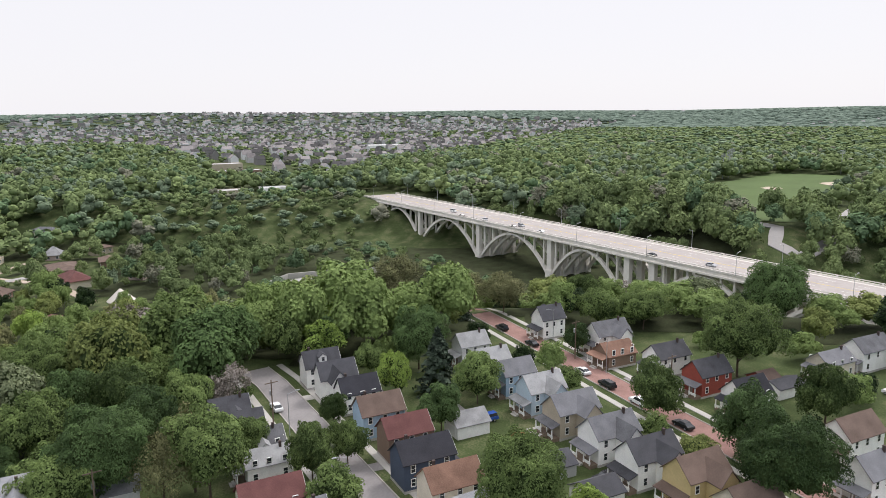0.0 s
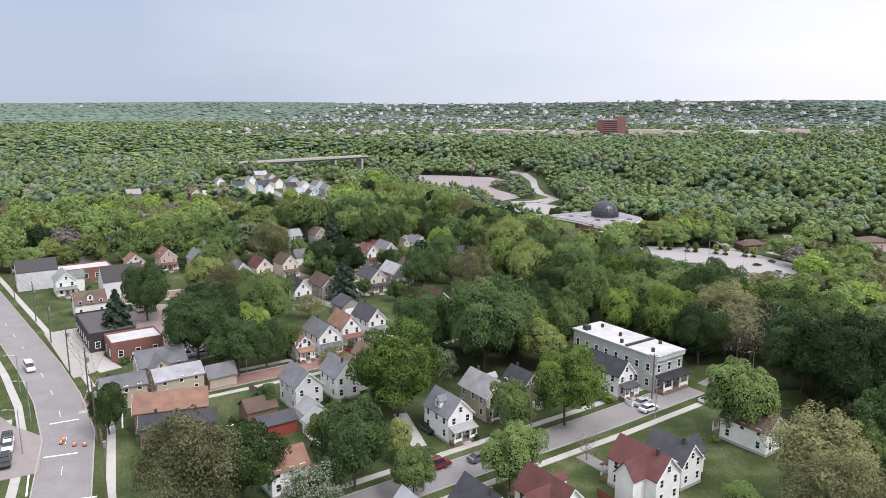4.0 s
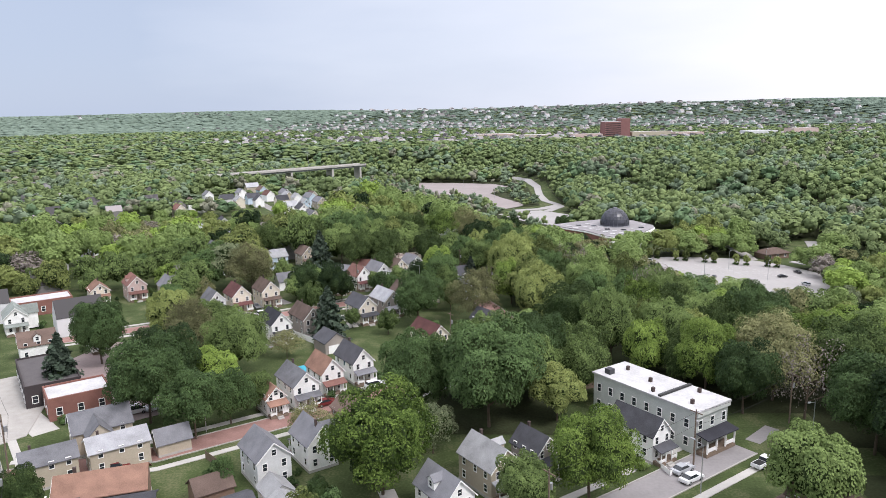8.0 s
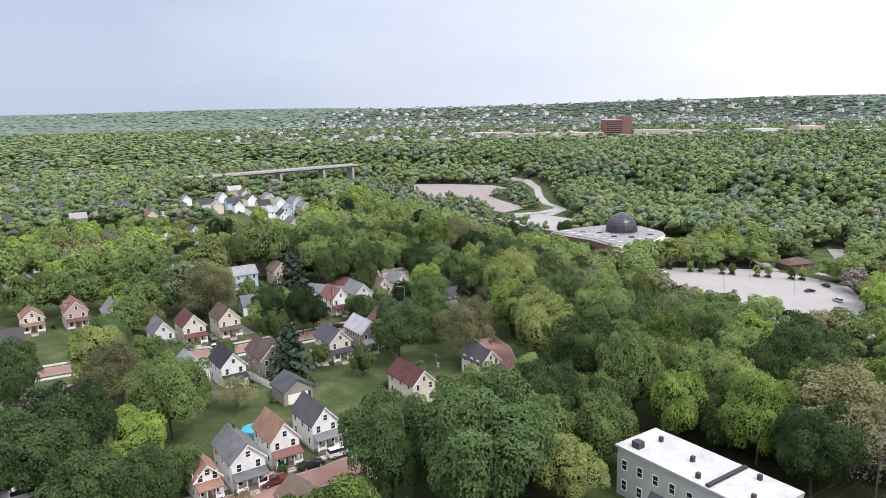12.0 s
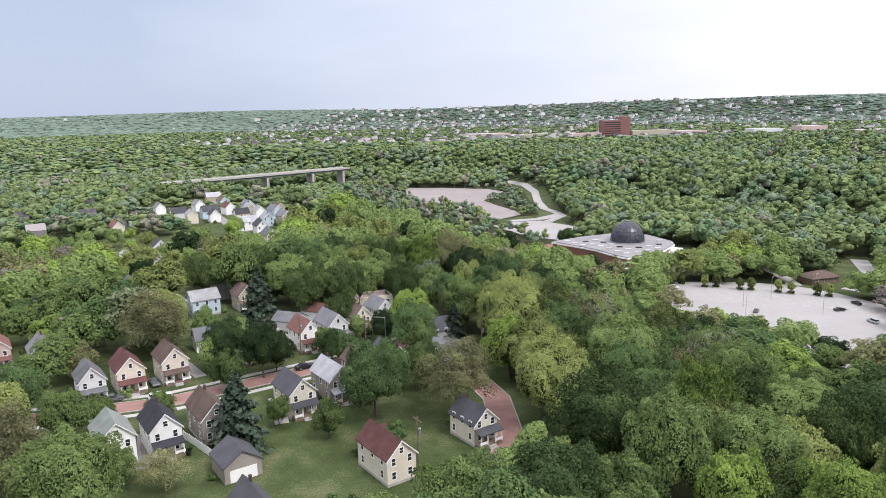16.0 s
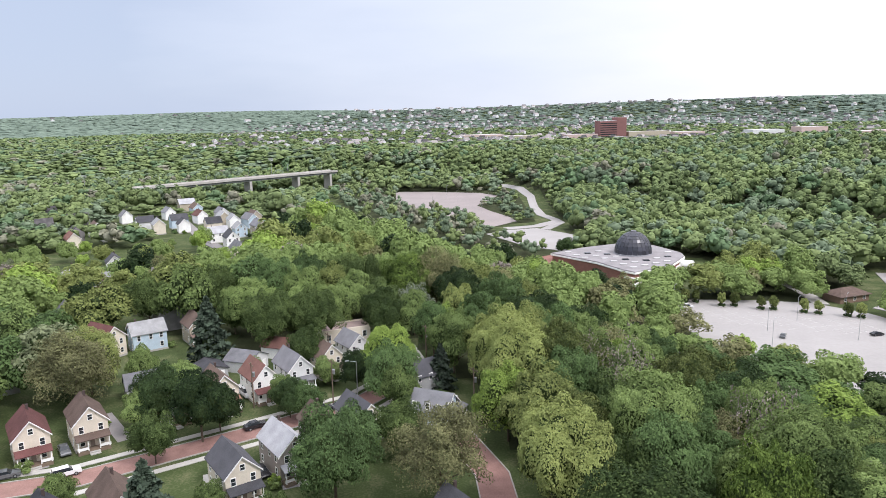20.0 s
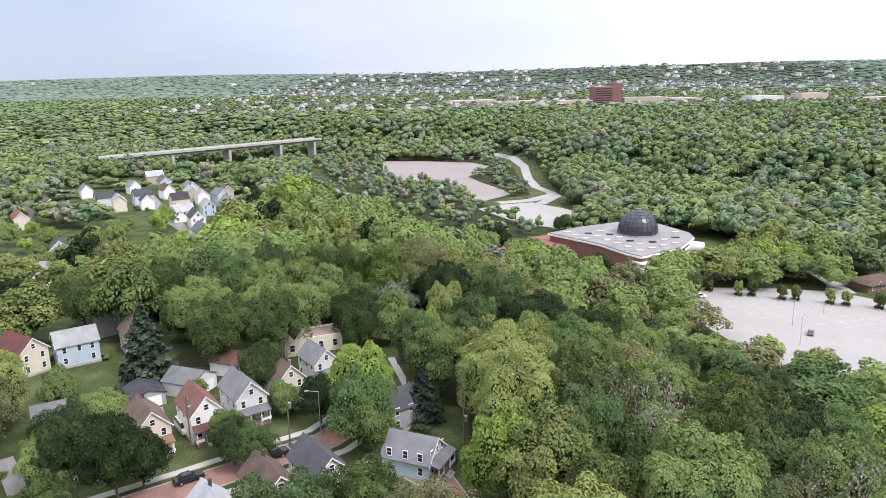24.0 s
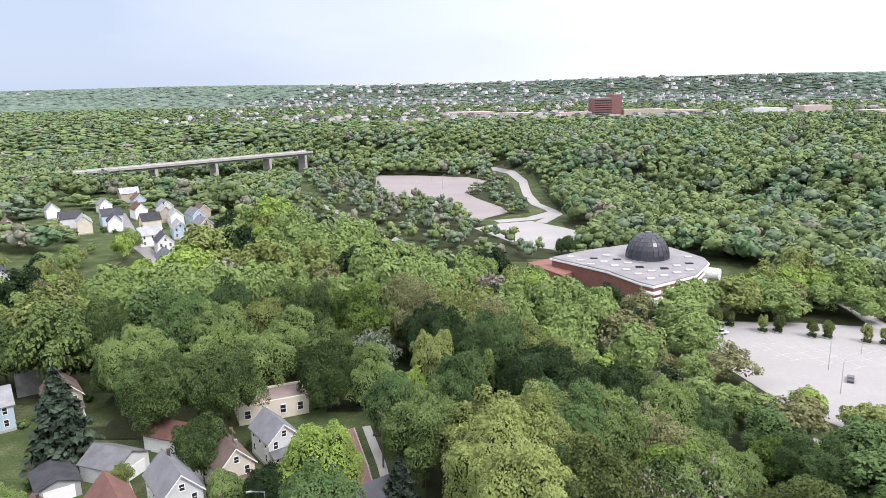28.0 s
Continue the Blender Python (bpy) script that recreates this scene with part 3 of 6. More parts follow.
def trunk_mesh(rng, kind):
    g = Geo()
    lean = rng.normal(size=2) * 0.03
    g.tube((0, 0, -0.5), (lean[0], lean[1], 0.45), 0.032, 0.022, 8)
    top = 1.8 if kind == "spruce" else 0.95
    g.tube((lean[0], lean[1], 0.44), (lean[0] * 2, lean[1] * 2, top), 0.022, 0.006, 6)
    if kind != "spruce":
        for k in range(6):
            a = k * 1.05 + rng.uniform(0, 0.6)
            z = 0.35 + 0.08 * k
            g.tube((lean[0], lean[1], z), (math.cos(a) * 0.55, math.sin(a) * 0.55, z + 0.35), 0.014, 0.004, 5)
    return g.mesh("trunk", BARK)


NEAR_KINDS = {"maple": (11500, 60, 0.028, 4), "dark": (11500, 56, 0.028, 3), "bright": (11500, 52, 0.028, 3), "olive": (6500, 60, 0.027, 3),
              "lime": (11500, 58, 0.028, 3), "sage": (5200, 60, 0.033, 2),
              "spruce": (2600, 0, 0.062, 2), "blossom": (5200, 40, 0.025, 1), "bare": (1500, 20, 0.020, 2), "lilac": (2500, 20, 0.036, 1)}
CROWNS, TRUNKS = {}, {}
for _kind, (_n, _lobes, _size, _variants) in NEAR_KINDS.items():
    CROWNS[_kind], TRUNKS[_kind] = [], []
    for _ in range(_variants):
        _v, *_f = crown_arrays(_kind, _n, _lobes, _size, RNG, 1)
        CROWNS[_kind].append(from_arrays("crown", _v, _f, LEAF[_kind], inner=CORE_SHADE))
        TRUNKS[_kind].append(trunk_mesh(RNG, _kind))
BIG = {}
for _kind in ("maple", "dark", "bright", "olive", "lime"):
    _v, *_f = crown_arrays(_kind, 22000, 130, 0.021, RNG, 1)
    BIG[_kind] = from_arrays("crown", _v, _f, LEAF[_kind], inner=CORE_SHADE)
LABELS = {"maple": "leafy green maple with a broad uneven crown", "dark": "dense dark green tree with a rounded crown", "bright": "bright yellow-green leafy tree",
          "olive": "pale olive tree coming into thin leaf", "lime": "yellow-green tree in fresh spring leaf", "sage": "grey-green leafy woodland tree", "spruce": "dark conical evergreen spruce", "blossom": "green chestnut tree with pale blossom",
          "bare": "half-bare brown tree with sparse twigs", "lilac": "bushy tree with pale lilac flowers"}
TREES = []         # (x, y, radius) of standing trees, to keep the woods from growing through them


def tree(kind, x, y, height, radius, base=None, group=""):
    i = len(TREES)
    z = th(x, y) if base is None else base
    ob = thing("tree", pose(x, y, z, 0, 0, (i * 137.5) % 360), LABELS[kind], "tree", group)
    k = i % len(CROWNS[kind])
    foot = 0.04 if kind == "spruce" else 0.16
    part("trunk", TRUNKS[kind][k], None, ob, "", Matrix.Diagonal((height * 0.55, height * 0.55, height * (0.5 if kind == "spruce" else 0.55), 1)))
    part("crown", BIG[kind] if radius > 7.2 and kind in BIG else CROWNS[kind][k], None, ob, "", Matrix.Translation((0, 0, height * foot)) @ Matrix.Diagonal((radius * (0.92 + 0.05 * (i % 4)), radius * (1.08 - 0.05 * (i % 5)), height * (1 - foot) / 2.0, 1)))
    TREES.append((x, y, radius))
    return ob

# standing trees among the houses
tree("dark", 3.6, 165.9, 23.0, 12.2)
tree("bright", -14.4, 140.4, 19.7, 9.7)
tree("dark", -18.6, 113.1, 15.6, 7.1)
tree("bright", 18.8, 138.2, 17.0, 7.7)
tree("maple", 8.0, 132.7, 11.2, 5.1)
tree("dark", -65.5, 176.9, 18.3, 8.3)
tree("bright", -56.2, 182.5, 11.7, 5.3)
tree("maple", -54.9, 193.2, 17.6, 8.0)
tree("maple", -44.9, 173.4, 9.0, 4.1)
tree("olive", -40.6, 101.0, 19.1, 9.0)
tree("maple", -35.1, 107.5, 14.5, 6.6)
tree("spruce", -92.0, 183.0, 13.7, 6.1)
tree("maple", 49.9, 132.7, 15.7, 7.2)
tree("olive", 52.8, 107.3, 18.1, 8.2)
tree("maple", 63.1, 114.0, 12.5, 5.7)
tree("blossom", -23.5, 101.3, 10.8, 4.9)
tree("maple", -8.7, 110.9, 8.6, 3.9)
tree("dark", -92.8, 202.1, 16.9, 7.7)
tree("olive", -69.4, 201.5, 17.7, 8.0)
tree("dark", -16.0, 235.0, 16.3, 8.4)
tree("olive", 0.6, 234.8, 17.2, 7.8)
tree("spruce", -39.0, 221.0, 14.5, 7.0)
tree("olive", -75.7, 269.7, 19.1, 9.1)
tree("dark", -55.2, 263.2, 13.4, 6.1)
tree("dark", -44.7, 257.0, 14.7, 6.7)
tree("dark", -30.7, 267.3, 9.1, 4.2)
tree("dark", -10.4, 273.0, 14.1, 6.4)
tree("dark", -87.0, 232.5, 13.6, 6.2)
tree("maple", -69.2, 229.0, 7.7, 3.5)
tree("maple", -23.4, 225.2, 7.4, 3.4)
tree("maple", -58.1, 261.7, 9.5, 4.3)
tree("bright", -12.4, 285.3, 14.4, 6.5)
tree("dark", -19.0, 281.1, 9.8, 4.5)
tree("spruce", -57.7, 299.1, 16.6, 7.7)
tree("maple", -44.9, 306.9, 17.4, 7.9)
tree("maple", -8.6, 269.7, 10.6, 4.8)
tree("maple", -32.6, 271.4, 7.8, 3.5)
tree("dark", -26.5, 265.6, 8.6, 3.9)
tree("dark", -42.8, 261.4, 10.2, 4.6)
tree("dark", -57.7, 263.4, 10.0, 4.6)
tree("spruce", -0.6, 281.1, 10.3, 4.4)
tree("maple", -85.8, 329.6, 16.9, 7.7)
tree("dark", 161.9, 20.4, 16.0, 7.3)
tree("spruce", 148.0, 14.8, 14.2, 6.4)
tree("bright", 145.4, 23.9, 10.3, 4.7)
tree("dark", 126.8, 13.0, 10.6, 4.8)
tree("maple", 141.2, 6.1, 12.3, 5.6)
tree("maple", 134.5, -29.2, 13.2, 6.0)
tree("dark", 173.6, -19.0, 8.5, 3.8)
tree("spruce", 203.6, 10.7, 8.6, 3.5)
tree("dark", 198.6, -77.6, 19.3, 9.3)
tree("maple", 158.8, -53.8, 19.8, 9.8)
tree("maple", 129.0, 34.2, 7.1, 3.2)
tree("maple", 114.0, 28.6, 8.8, 4.0)
tree("maple", 107.9, 33.5, 11.1, 5.1)
tree("dark", 98.5, 64.9, 16.9, 7.7)
tree("maple", 101.2, 48.5, 15.8, 7.2)
tree("olive", 98.6, 54.9, 11.9, 5.4)
tree("maple", 94.2, -0.8, 16.5, 7.5)
tree("dark", 116.9, -41.3, 14.9, 6.8)
tree("dark", 100.5, -40.4, 16.7, 7.6)
tree("maple", 120.8, -14.9, 5.0, 2.1)
tree("maple", 132.3, -61.3, 13.4, 6.1)
tree("maple", 141.4, 74.2, 12.0, 5.5)
tree("maple", 123.8, 73.8, 14.6, 6.6)
tree("maple", 157.3, 31.3, 8.5, 3.9)
tree("maple", 79.7, 109.0, 19.2, 9.2)
tree("dark", 100.9, 65.3, 15.5, 7.0)
tree("dark", 103.4, 84.3, 8.5, 3.9)
tree("dark", 87.3, 93.4, 10.4, 4.7)
tree("bright", 75.9, 74.3, 6.5, 3.0)
tree("dark", 77.3, 87.4, 7.1, 3.2)
tree("olive", 49.6, 97.9, 16.3, 7.4)
tree("olive", 103.8, 52.1, 15.3, 7.0)
tree("maple", 65.8, 115.7, 9.2, 4.2)
tree("olive", 224.8, 9.4, 12.2, 7.0)
tree("olive", 211.6, -1.2, 13.4, 8.2)
tree("olive", 207.5, 33.0, 21.4, 11.5)
tree("maple", 218.8, -26.1, 11.8, 6.7)
tree("maple", 196.8, -27.8, 12.0, 6.8)
tree("maple", 194.9, -40.0, 12.9, 7.5)
tree("maple", -32.7, 293.4, 11.3, 5.1)
tree("maple", -41.1, 325.5, 14.2, 6.5)
tree("olive", -95.0, 364.8, 15.7, 7.1)
tree("maple", -69.9, 339.4, 17.2, 7.8)
tree("maple", -30.7, 325.1, 14.2, 6.5)
tree("dark", -24.5, 138.0, 4.9, 2.0)
tree("dark", -17.8, 143.9, 5.6, 2.6)
tree("dark", -41.1, 141.3, 6.6, 3.0)
tree("maple", -18.8, 147.5, 5.1, 2.2)
tree("bare", 20.8, 124.4, 5.5, 2.5)
tree("blossom", -9.3, 330.0, 13.0, 5.9)
tree("maple", 2.3, 190.6, 13.5, 6.1)
tree("maple", 24.6, 191.4, 14.8, 6.7)
tree("maple", -14.5, 164.5, 8.9, 4.0)
tree("maple", 26.1, 210.7, 19.2, 9.2)
tree("dark", -10.1, 222.2, 5.1, 2.2)
tree("maple", -50.2, 248.5, 9.8, 4.4)
tree("maple", -69.1, 286.7, 9.5, 4.3)
tree("maple", 137.5, 99.7, 17.7, 8.0)
tree("dark", 123.5, 83.1, 14.6, 6.7)
tree("maple", 111.0, 83.0, 14.6, 6.6)
tree("dark", 118.5, 66.5, 12.8, 5.8)
tree("maple", 91.8, 68.4, 12.3, 5.6)
tree("maple", 112.4, 45.6, 9.7, 4.4)
tree("maple", 127.3, 62.7, 12.2, 5.6)
tree("dark", 74.6, 141.5, 21.3, 11.3)
tree("dark", 71.1, 155.0, 19.7, 9.6)
tree("dark", 74.1, 126.9, 15.0, 6.8)
tree("dark", -10.5, 170.5, 18.7, 8.6)
tree("dark", -65.0, 167.3, 18.8, 8.7)
tree("dark", -53.5, 161.7, 14.2, 6.5)
tree("dark", -48.2, 167.2, 11.9, 5.4)
tree("maple", 3.0, 299.0, 13.5, 5.5)
tree("dark", 8.0, 312.0, 15.0, 6.0)
tree("maple", -9.0, 320.0, 13.0, 5.4)
tree("bright", -1.0, 310.0, 12.0, 5.0)
tree("maple", 12.5, 180.0, 15.0, 7.0)
tree("lime", 17.0, 169.0, 13.0, 6.0)
tree("maple", -7.0, 182.0, 14.0, 6.2)
tree("dark", 15.0, 190.0, 17.0, 7.5)
tree("maple", 24.0, 181.0, 14.0, 6.0)
tree("sage", -7.0, 155.0, 10.0, 4.5)
tree("olive", -47.0, 206.0, 7.5, 4.6)
for _x, _y in ((60, 531), (66, 527), (72, 533), (64, 538)):
    tree("dark", _x, _y, 8.5, 4.2)
tree("maple", 2.0, 291.0, 15.0, 6.5)
tree("dark", -3.0, 302.0, 15.0, 6.0)
tree("lime", 11.0, 289.0, 17.0, 7.0)
tree("maple", -17.0, 319.0, 14.0, 6.0)

# ---- houses ----
HOUSES = []
WIN_CACHE = {}


def window_meshes(w, h):
    key = (w, h)
    if key not in WIN_CACHE:
        g = Geo()
        t, d = 0.12, 0.07
        g.box(-d, d, -w / 2 - t, -w / 2, -h / 2 - t, h / 2 + t).box(-d, d, w / 2, w / 2 + t, -h / 2 - t, h / 2 + t)
        g.box(-d, d, -w / 2, w / 2, h / 2, h / 2 + t).box(-d, d * 1.6, -w / 2, w / 2, -h / 2 - t, -h / 2).box(-d, d * 0.7, -w / 2, w / 2, -0.03, 0.03)
        WIN_CACHE[key] = (g.mesh("window", TRIM), Geo().box(-0.04, 0.025, -w / 2, w / 2, -h / 2, h / 2).mesh("pane", GLASS))
    return WIN_CACHE[key]


def window(parent, x, y, z, turn, w=0.85, h=1.4):
    fm, pm = window_meshes(w, h)
    ob = part("window", fm, None, parent, "", pose(x, y, z, 0, 0, turn))
    part("pane", pm, None, ob)


def gable_roof(L, W, eave, ridge, over=0.4, thick=0.16, x0=0.0, y0=0.0):
    """Two sloping slabs along local x."""
    g = Geo()
    slope = (ridge - eave) / (W / 2)
    e, h = W / 2 + over, L / 2 + over
    low = ridge - slope * e
    for s in (1, -1):
        ring = [(x0 - h, y0, ridge), (x0 + h, y0, ridge), (x0 + h, y0 + s * e, low), (x0 - h, y0 + s * e, low)]
        if s < 0:
            ring = ring[::-1]
        g.hull([(x, y, z) for x, y, z in ring], [(x, y, z + thick) for x, y, z in ring])
    return g


def bargeboard(L, W, eave, ridge, end, over=0.4):
    """One bent white board under the roof's edge at a gable end."""
    slope = (ridge - eave) / (W / 2)
    e, h = W / 2 + over, L / 2 + over
    low = ridge - slope * e
    g = Geo()
    for x in (end * h - 0.02, end * h + 0.06 * end):
        for y, z in ((-e, low), (0, ridge), (e, low)):
            g.v += [(x, y, z - 0.2), (x, y, z + 0.1)]
    for k in (0, 2):
        a, b, c, d = k, k + 1, k + 3, k + 2
        g.f += [(a, d, c, b), (a + 6, b + 6, c + 6, d + 6), (b, c, c + 6, b + 6), (a, a + 6, d + 6, d)]
    g.f += [(0, 1, 7, 6), (4, 10, 11, 5)]
    return g


def hip_roof(L, W, eave, ridge, over=0.45, thick=0.16):
    g = Geo()
    a, b = L / 2 + over, W / 2 + over
    k = max(0.4, (L - W) / 2)
    top = [(-k, 0, ridge), (k, 0, ridge)]
    base = [(-a, -b, eave), (a, -b, eave), (a, b, eave), (-a, b, eave)]
    g.v = base + top + [(x, y, z - thick) for x, y, z in base]
    g.f = [(0, 1, 5, 4), (1, 2, 5), (2, 3, 4, 5), (3, 0, 4), (6, 7, 1, 0), (7, 8, 2, 1), (8, 9, 3, 2), (9, 6, 0, 3), (9, 8, 7, 6)]
    return g


def gable_walls(L, W, eave, ridge, base=0.0, x0=0.0):
    g = Geo()
    prof = [(-W / 2, base), (W / 2, base), (W / 2, eave), (0, ridge), (-W / 2, eave)]
    n = len(prof)
    g.v = [(x0 + L / 2, y, z) for y, z in prof] + [(x0 - L / 2, y, z) for y, z in prof]
    g.f = [tuple(range(n)), tuple(range(2 * n - 1, n - 1, -1))] + [(i, n + i, n + (i + 1) % n, (i + 1) % n) for i in range(n)]
    return g


COLOURS = {"white": (0.86, 0.85, 0.82), "cream": (0.70, 0.63, 0.52), "tan": (0.46, 0.40, 0.31), "yellow": (0.62, 0.49, 0.25), "grey": (0.38, 0.38, 0.38), "palegrey": (0.66, 0.66, 0.65),
           "blue": (0.34, 0.46, 0.58), "paleblue": (0.50, 0.60, 0.68), "navy": (0.06, 0.08, 0.12), "red": (0.30, 0.07, 0.05), "pink": (0.55, 0.42, 0.38), "brown": (0.22, 0.15, 0.11),
           "taupe": (0.33, 0.29, 0.26), "green": (0.40, 0.44, 0.36)}
ROOFS = {"grey": (0.16, 0.16, 0.17), "dark": (0.065, 0.065, 0.072), "black": (0.035, 0.035, 0.042), "pale": (0.28, 0.28, 0.28), "brown": (0.13, 0.092, 0.075), "maroon": (0.115, 0.05, 0.046),
         "red": (0.165, 0.085, 0.07), "orange": (0.25, 0.145, 0.105), "green": (0.20, 0.22, 0.20), "silver": (0.31, 0.31, 0.32)}
ROOF_WORD = {"grey": "grey shingle", "dark": "dark grey shingle", "black": "black shingle", "pale": "pale grey", "brown": "brown shingle", "maroon": "maroon shingle", "red": "red shingle",
             "orange": "orange-brown shingle", "green": "greenish grey shingle", "silver": "silver-grey"}


def house(x, y, facing, wall, roof, L=9.5, W=6.6, eave=5.9, ridge=9.3, porch=True, dormer=0, chimney=0.3, hip=False, wing=0.0, porch_roof=None, windows=True, deck=False, size=0.84):
    """A timber house whose ridge runs along its facing, with its front at the +x end."""
    wm, rm = paint("siding", COLOURS[wall]), paint("shingle", ROOFS[roof])
    words = {"palegrey": "pale grey", "paleblue": "pale blue"}.get(wall, wall)
    ob = thing("house", pose(x, y, th(x, y), 0, 0, facing) @ Matrix.Diagonal((size, size, size * 1.04, 1)), f"{words} timber house with {ROOF_WORD[roof]} {'hip ' if hip else 'gable '}roof" + (" and porch" if porch and not hip else ""), "house", "houses along the streets")
    part("foundation", Geo().box(-L / 2 - 0.06, L / 2 + 0.06, -W / 2 - 0.06, W / 2 + 0.06, -1.5, 0.55), CONCRETE, ob)
    if hip:
        part("wall", Geo().box(-L / 2, L / 2, -W / 2, W / 2, 0.5, eave), wm, ob)
        part("roof", hip_roof(L, W, eave, ridge), rm, ob)
    else:
        part("wall", gable_walls(L, W, eave, ridge, 0.5), wm, ob)
        part("roof", gable_roof(L, W, eave, ridge), rm, ob)
        part("bargeboard", bargeboard(L, W, eave, ridge, 1 if facing > 200 else -1), TRIM, ob)
    if wing:
        part("wing_wall", gable_walls(W * 0.8 + 1.2, W * 0.62, eave, eave + (ridge - eave) * 0.75, 0.5), wm, ob, "", pose(-L * 0.1, wing * W * 0.5, 0, 0, 0, 90))
        part("wing_roof", gable_roof(W * 0.8 + 1.2, W * 0.62, eave, eave + (ridge - eave) * 0.75), rm, ob, "", pose(-L * 0.1, wing * W * 0.5, 0.02, 0, 0, 90))
    if chimney and len(HOUSES) % 3:
        cx = -L * chimney
        part("chimney", Geo().box(cx - 0.24, cx + 0.24, 0.25, 0.73, eave, ridge + 0.7).box(cx - 0.29, cx + 0.29, 0.20, 0.78, ridge + 0.7, ridge + 0.82), CHIMNEY, ob)
    for s in ([1, -1] if dormer == 2 else [dormer] if dormer else []):
        zd = eave + (ridge - eave) * 0.30
        d = part("dormer", gable_walls(2.6, 2.0, zd + 1.3, zd + 2.1, zd - 0.3), wm, ob, "", pose(0, s * W * 0.24, 0, 0, 0, 90 * s))
        part("dormer_roof", gable_roof(2.6, 2.0, zd + 1.3, zd + 2.1, 0.25), rm, d)
        window(d, 1.32, 0, zd + 0.65, 0, 0.8, 1.0)
    if porch:
        pd = 2.0
        pr = paint("shingle", ROOFS[porch_roof or roof])
        p = part("porch_floor", Geo().box(L / 2, L / 2 + pd, -W / 2 + 0.2, W / 2 - 0.2, -0.3, 0.75), WOOD, ob)
        ring = [(L / 2 + 0.02, -W / 2, 3.75), (L / 2 + pd + 0.3, -W / 2, 3.05), (L / 2 + pd + 0.3, W / 2, 3.05), (L / 2 + 0.02, W / 2, 3.75)]
        part("porch_roof", Geo().hull(ring, [(a, b, c + 0.16) for a, b, c in ring]), pr, ob)
        for yy in (-W / 2 + 0.4, -W / 6, W / 6, W / 2 - 0.4):
            part("porch_post", Geo().box(L / 2 + pd - 0.14, L / 2 + pd + 0.06, yy - 0.1, yy + 0.1, 0.75, 3.1), TRIM, ob)
        for yy in (-W / 3, W / 3):
            part("porch_rail", Geo().box(L / 2 + pd - 0.06, L / 2 + pd, yy - W / 6 + 0.1, yy + W / 6 - 0.1, 1.0, 1.6), TRIM, ob)
        part("step", Geo().box(L / 2 + pd, L / 2 + pd + 0.6, -W / 6 + 0.1, W / 6 - 0.1, -0.3, 0.5).box(L / 2 + pd + 0.6, L / 2 + pd + 1.1, -W / 6 + 0.1, W / 6 - 0.1, -0.3, 0.22), CONCRETE, ob)
        part("door", Geo().box(L / 2 - 0.05, L / 2 + 0.06, -0.45, 0.45, 0.75, 2.8), paint("plain", (0.30, 0.24, 0.20)), ob)
    if windows:
        for end, turn in ((1, 0), (-1, 180)):
            xx = end * L / 2
            if (end > 0) != (facing > 200):
                continue
            for yy in (-W * 0.28, W * 0.28):
                window(ob, xx, yy, 4.75, turn)
                window(ob, xx, yy, 2.0, turn)
            if not hip and ridge - eave > 2.2:
                window(ob, xx, 0, eave + 0.75 + (ridge - eave) * 0.1, turn, 0.85, 1.1)
        for s, turn in ((1, 90), (-1, -90)):
            for xx in (-L * 0.33, 0.02 * L, L * 0.33):
                if wing and s == wing and xx < L * 0.2:
                    continue
                if s > 0 and facing > 200 or s < 0 and 60 < facing < 130 and xx < 0:
                    continue
                window(ob, xx, s * W / 2, 4.7, turn)
                if xx != 0.02 * L:
                    window(ob, xx, s * W / 2, 2.0, turn)
    if deck:
        part("deck", Geo().box(-L / 2 - 3, -L / 2, -W / 2, W / 2, 0.6, 0.85), WOOD, ob)
    HOUSES.append((x, y, max(L, W) * 0.55))
    return ob


def garage(x, y, facing, wall, roof, L=6.0, W=5.2, eave=2.5, ridge=4.2):
    wm, rm = paint("siding", COLOURS[wall]), paint("shingle", ROOFS[roof])
    words = {"palegrey": "pale grey", "paleblue": "pale blue"}.get(wall, wall)
    ob = thing("garage", pose(x, y, th(x, y), 0, 0, facing), f"small {words} timber garage with {ROOF_WORD[roof]} roof", "garage", "garages behind the houses")
    part("wall", gable_walls(L, W, eave, ridge, -0.6), wm, ob)
    part("roof", gable_roof(L, W, eave, ridge, 0.3), rm, ob)
    part("door", Geo().box(L / 2 - 0.05, L / 2 + 0.06, -W * 0.36, W * 0.36, 0.02, 2.2), TRIM, ob)
    HOUSES.append((x, y, 4.0))
    return ob


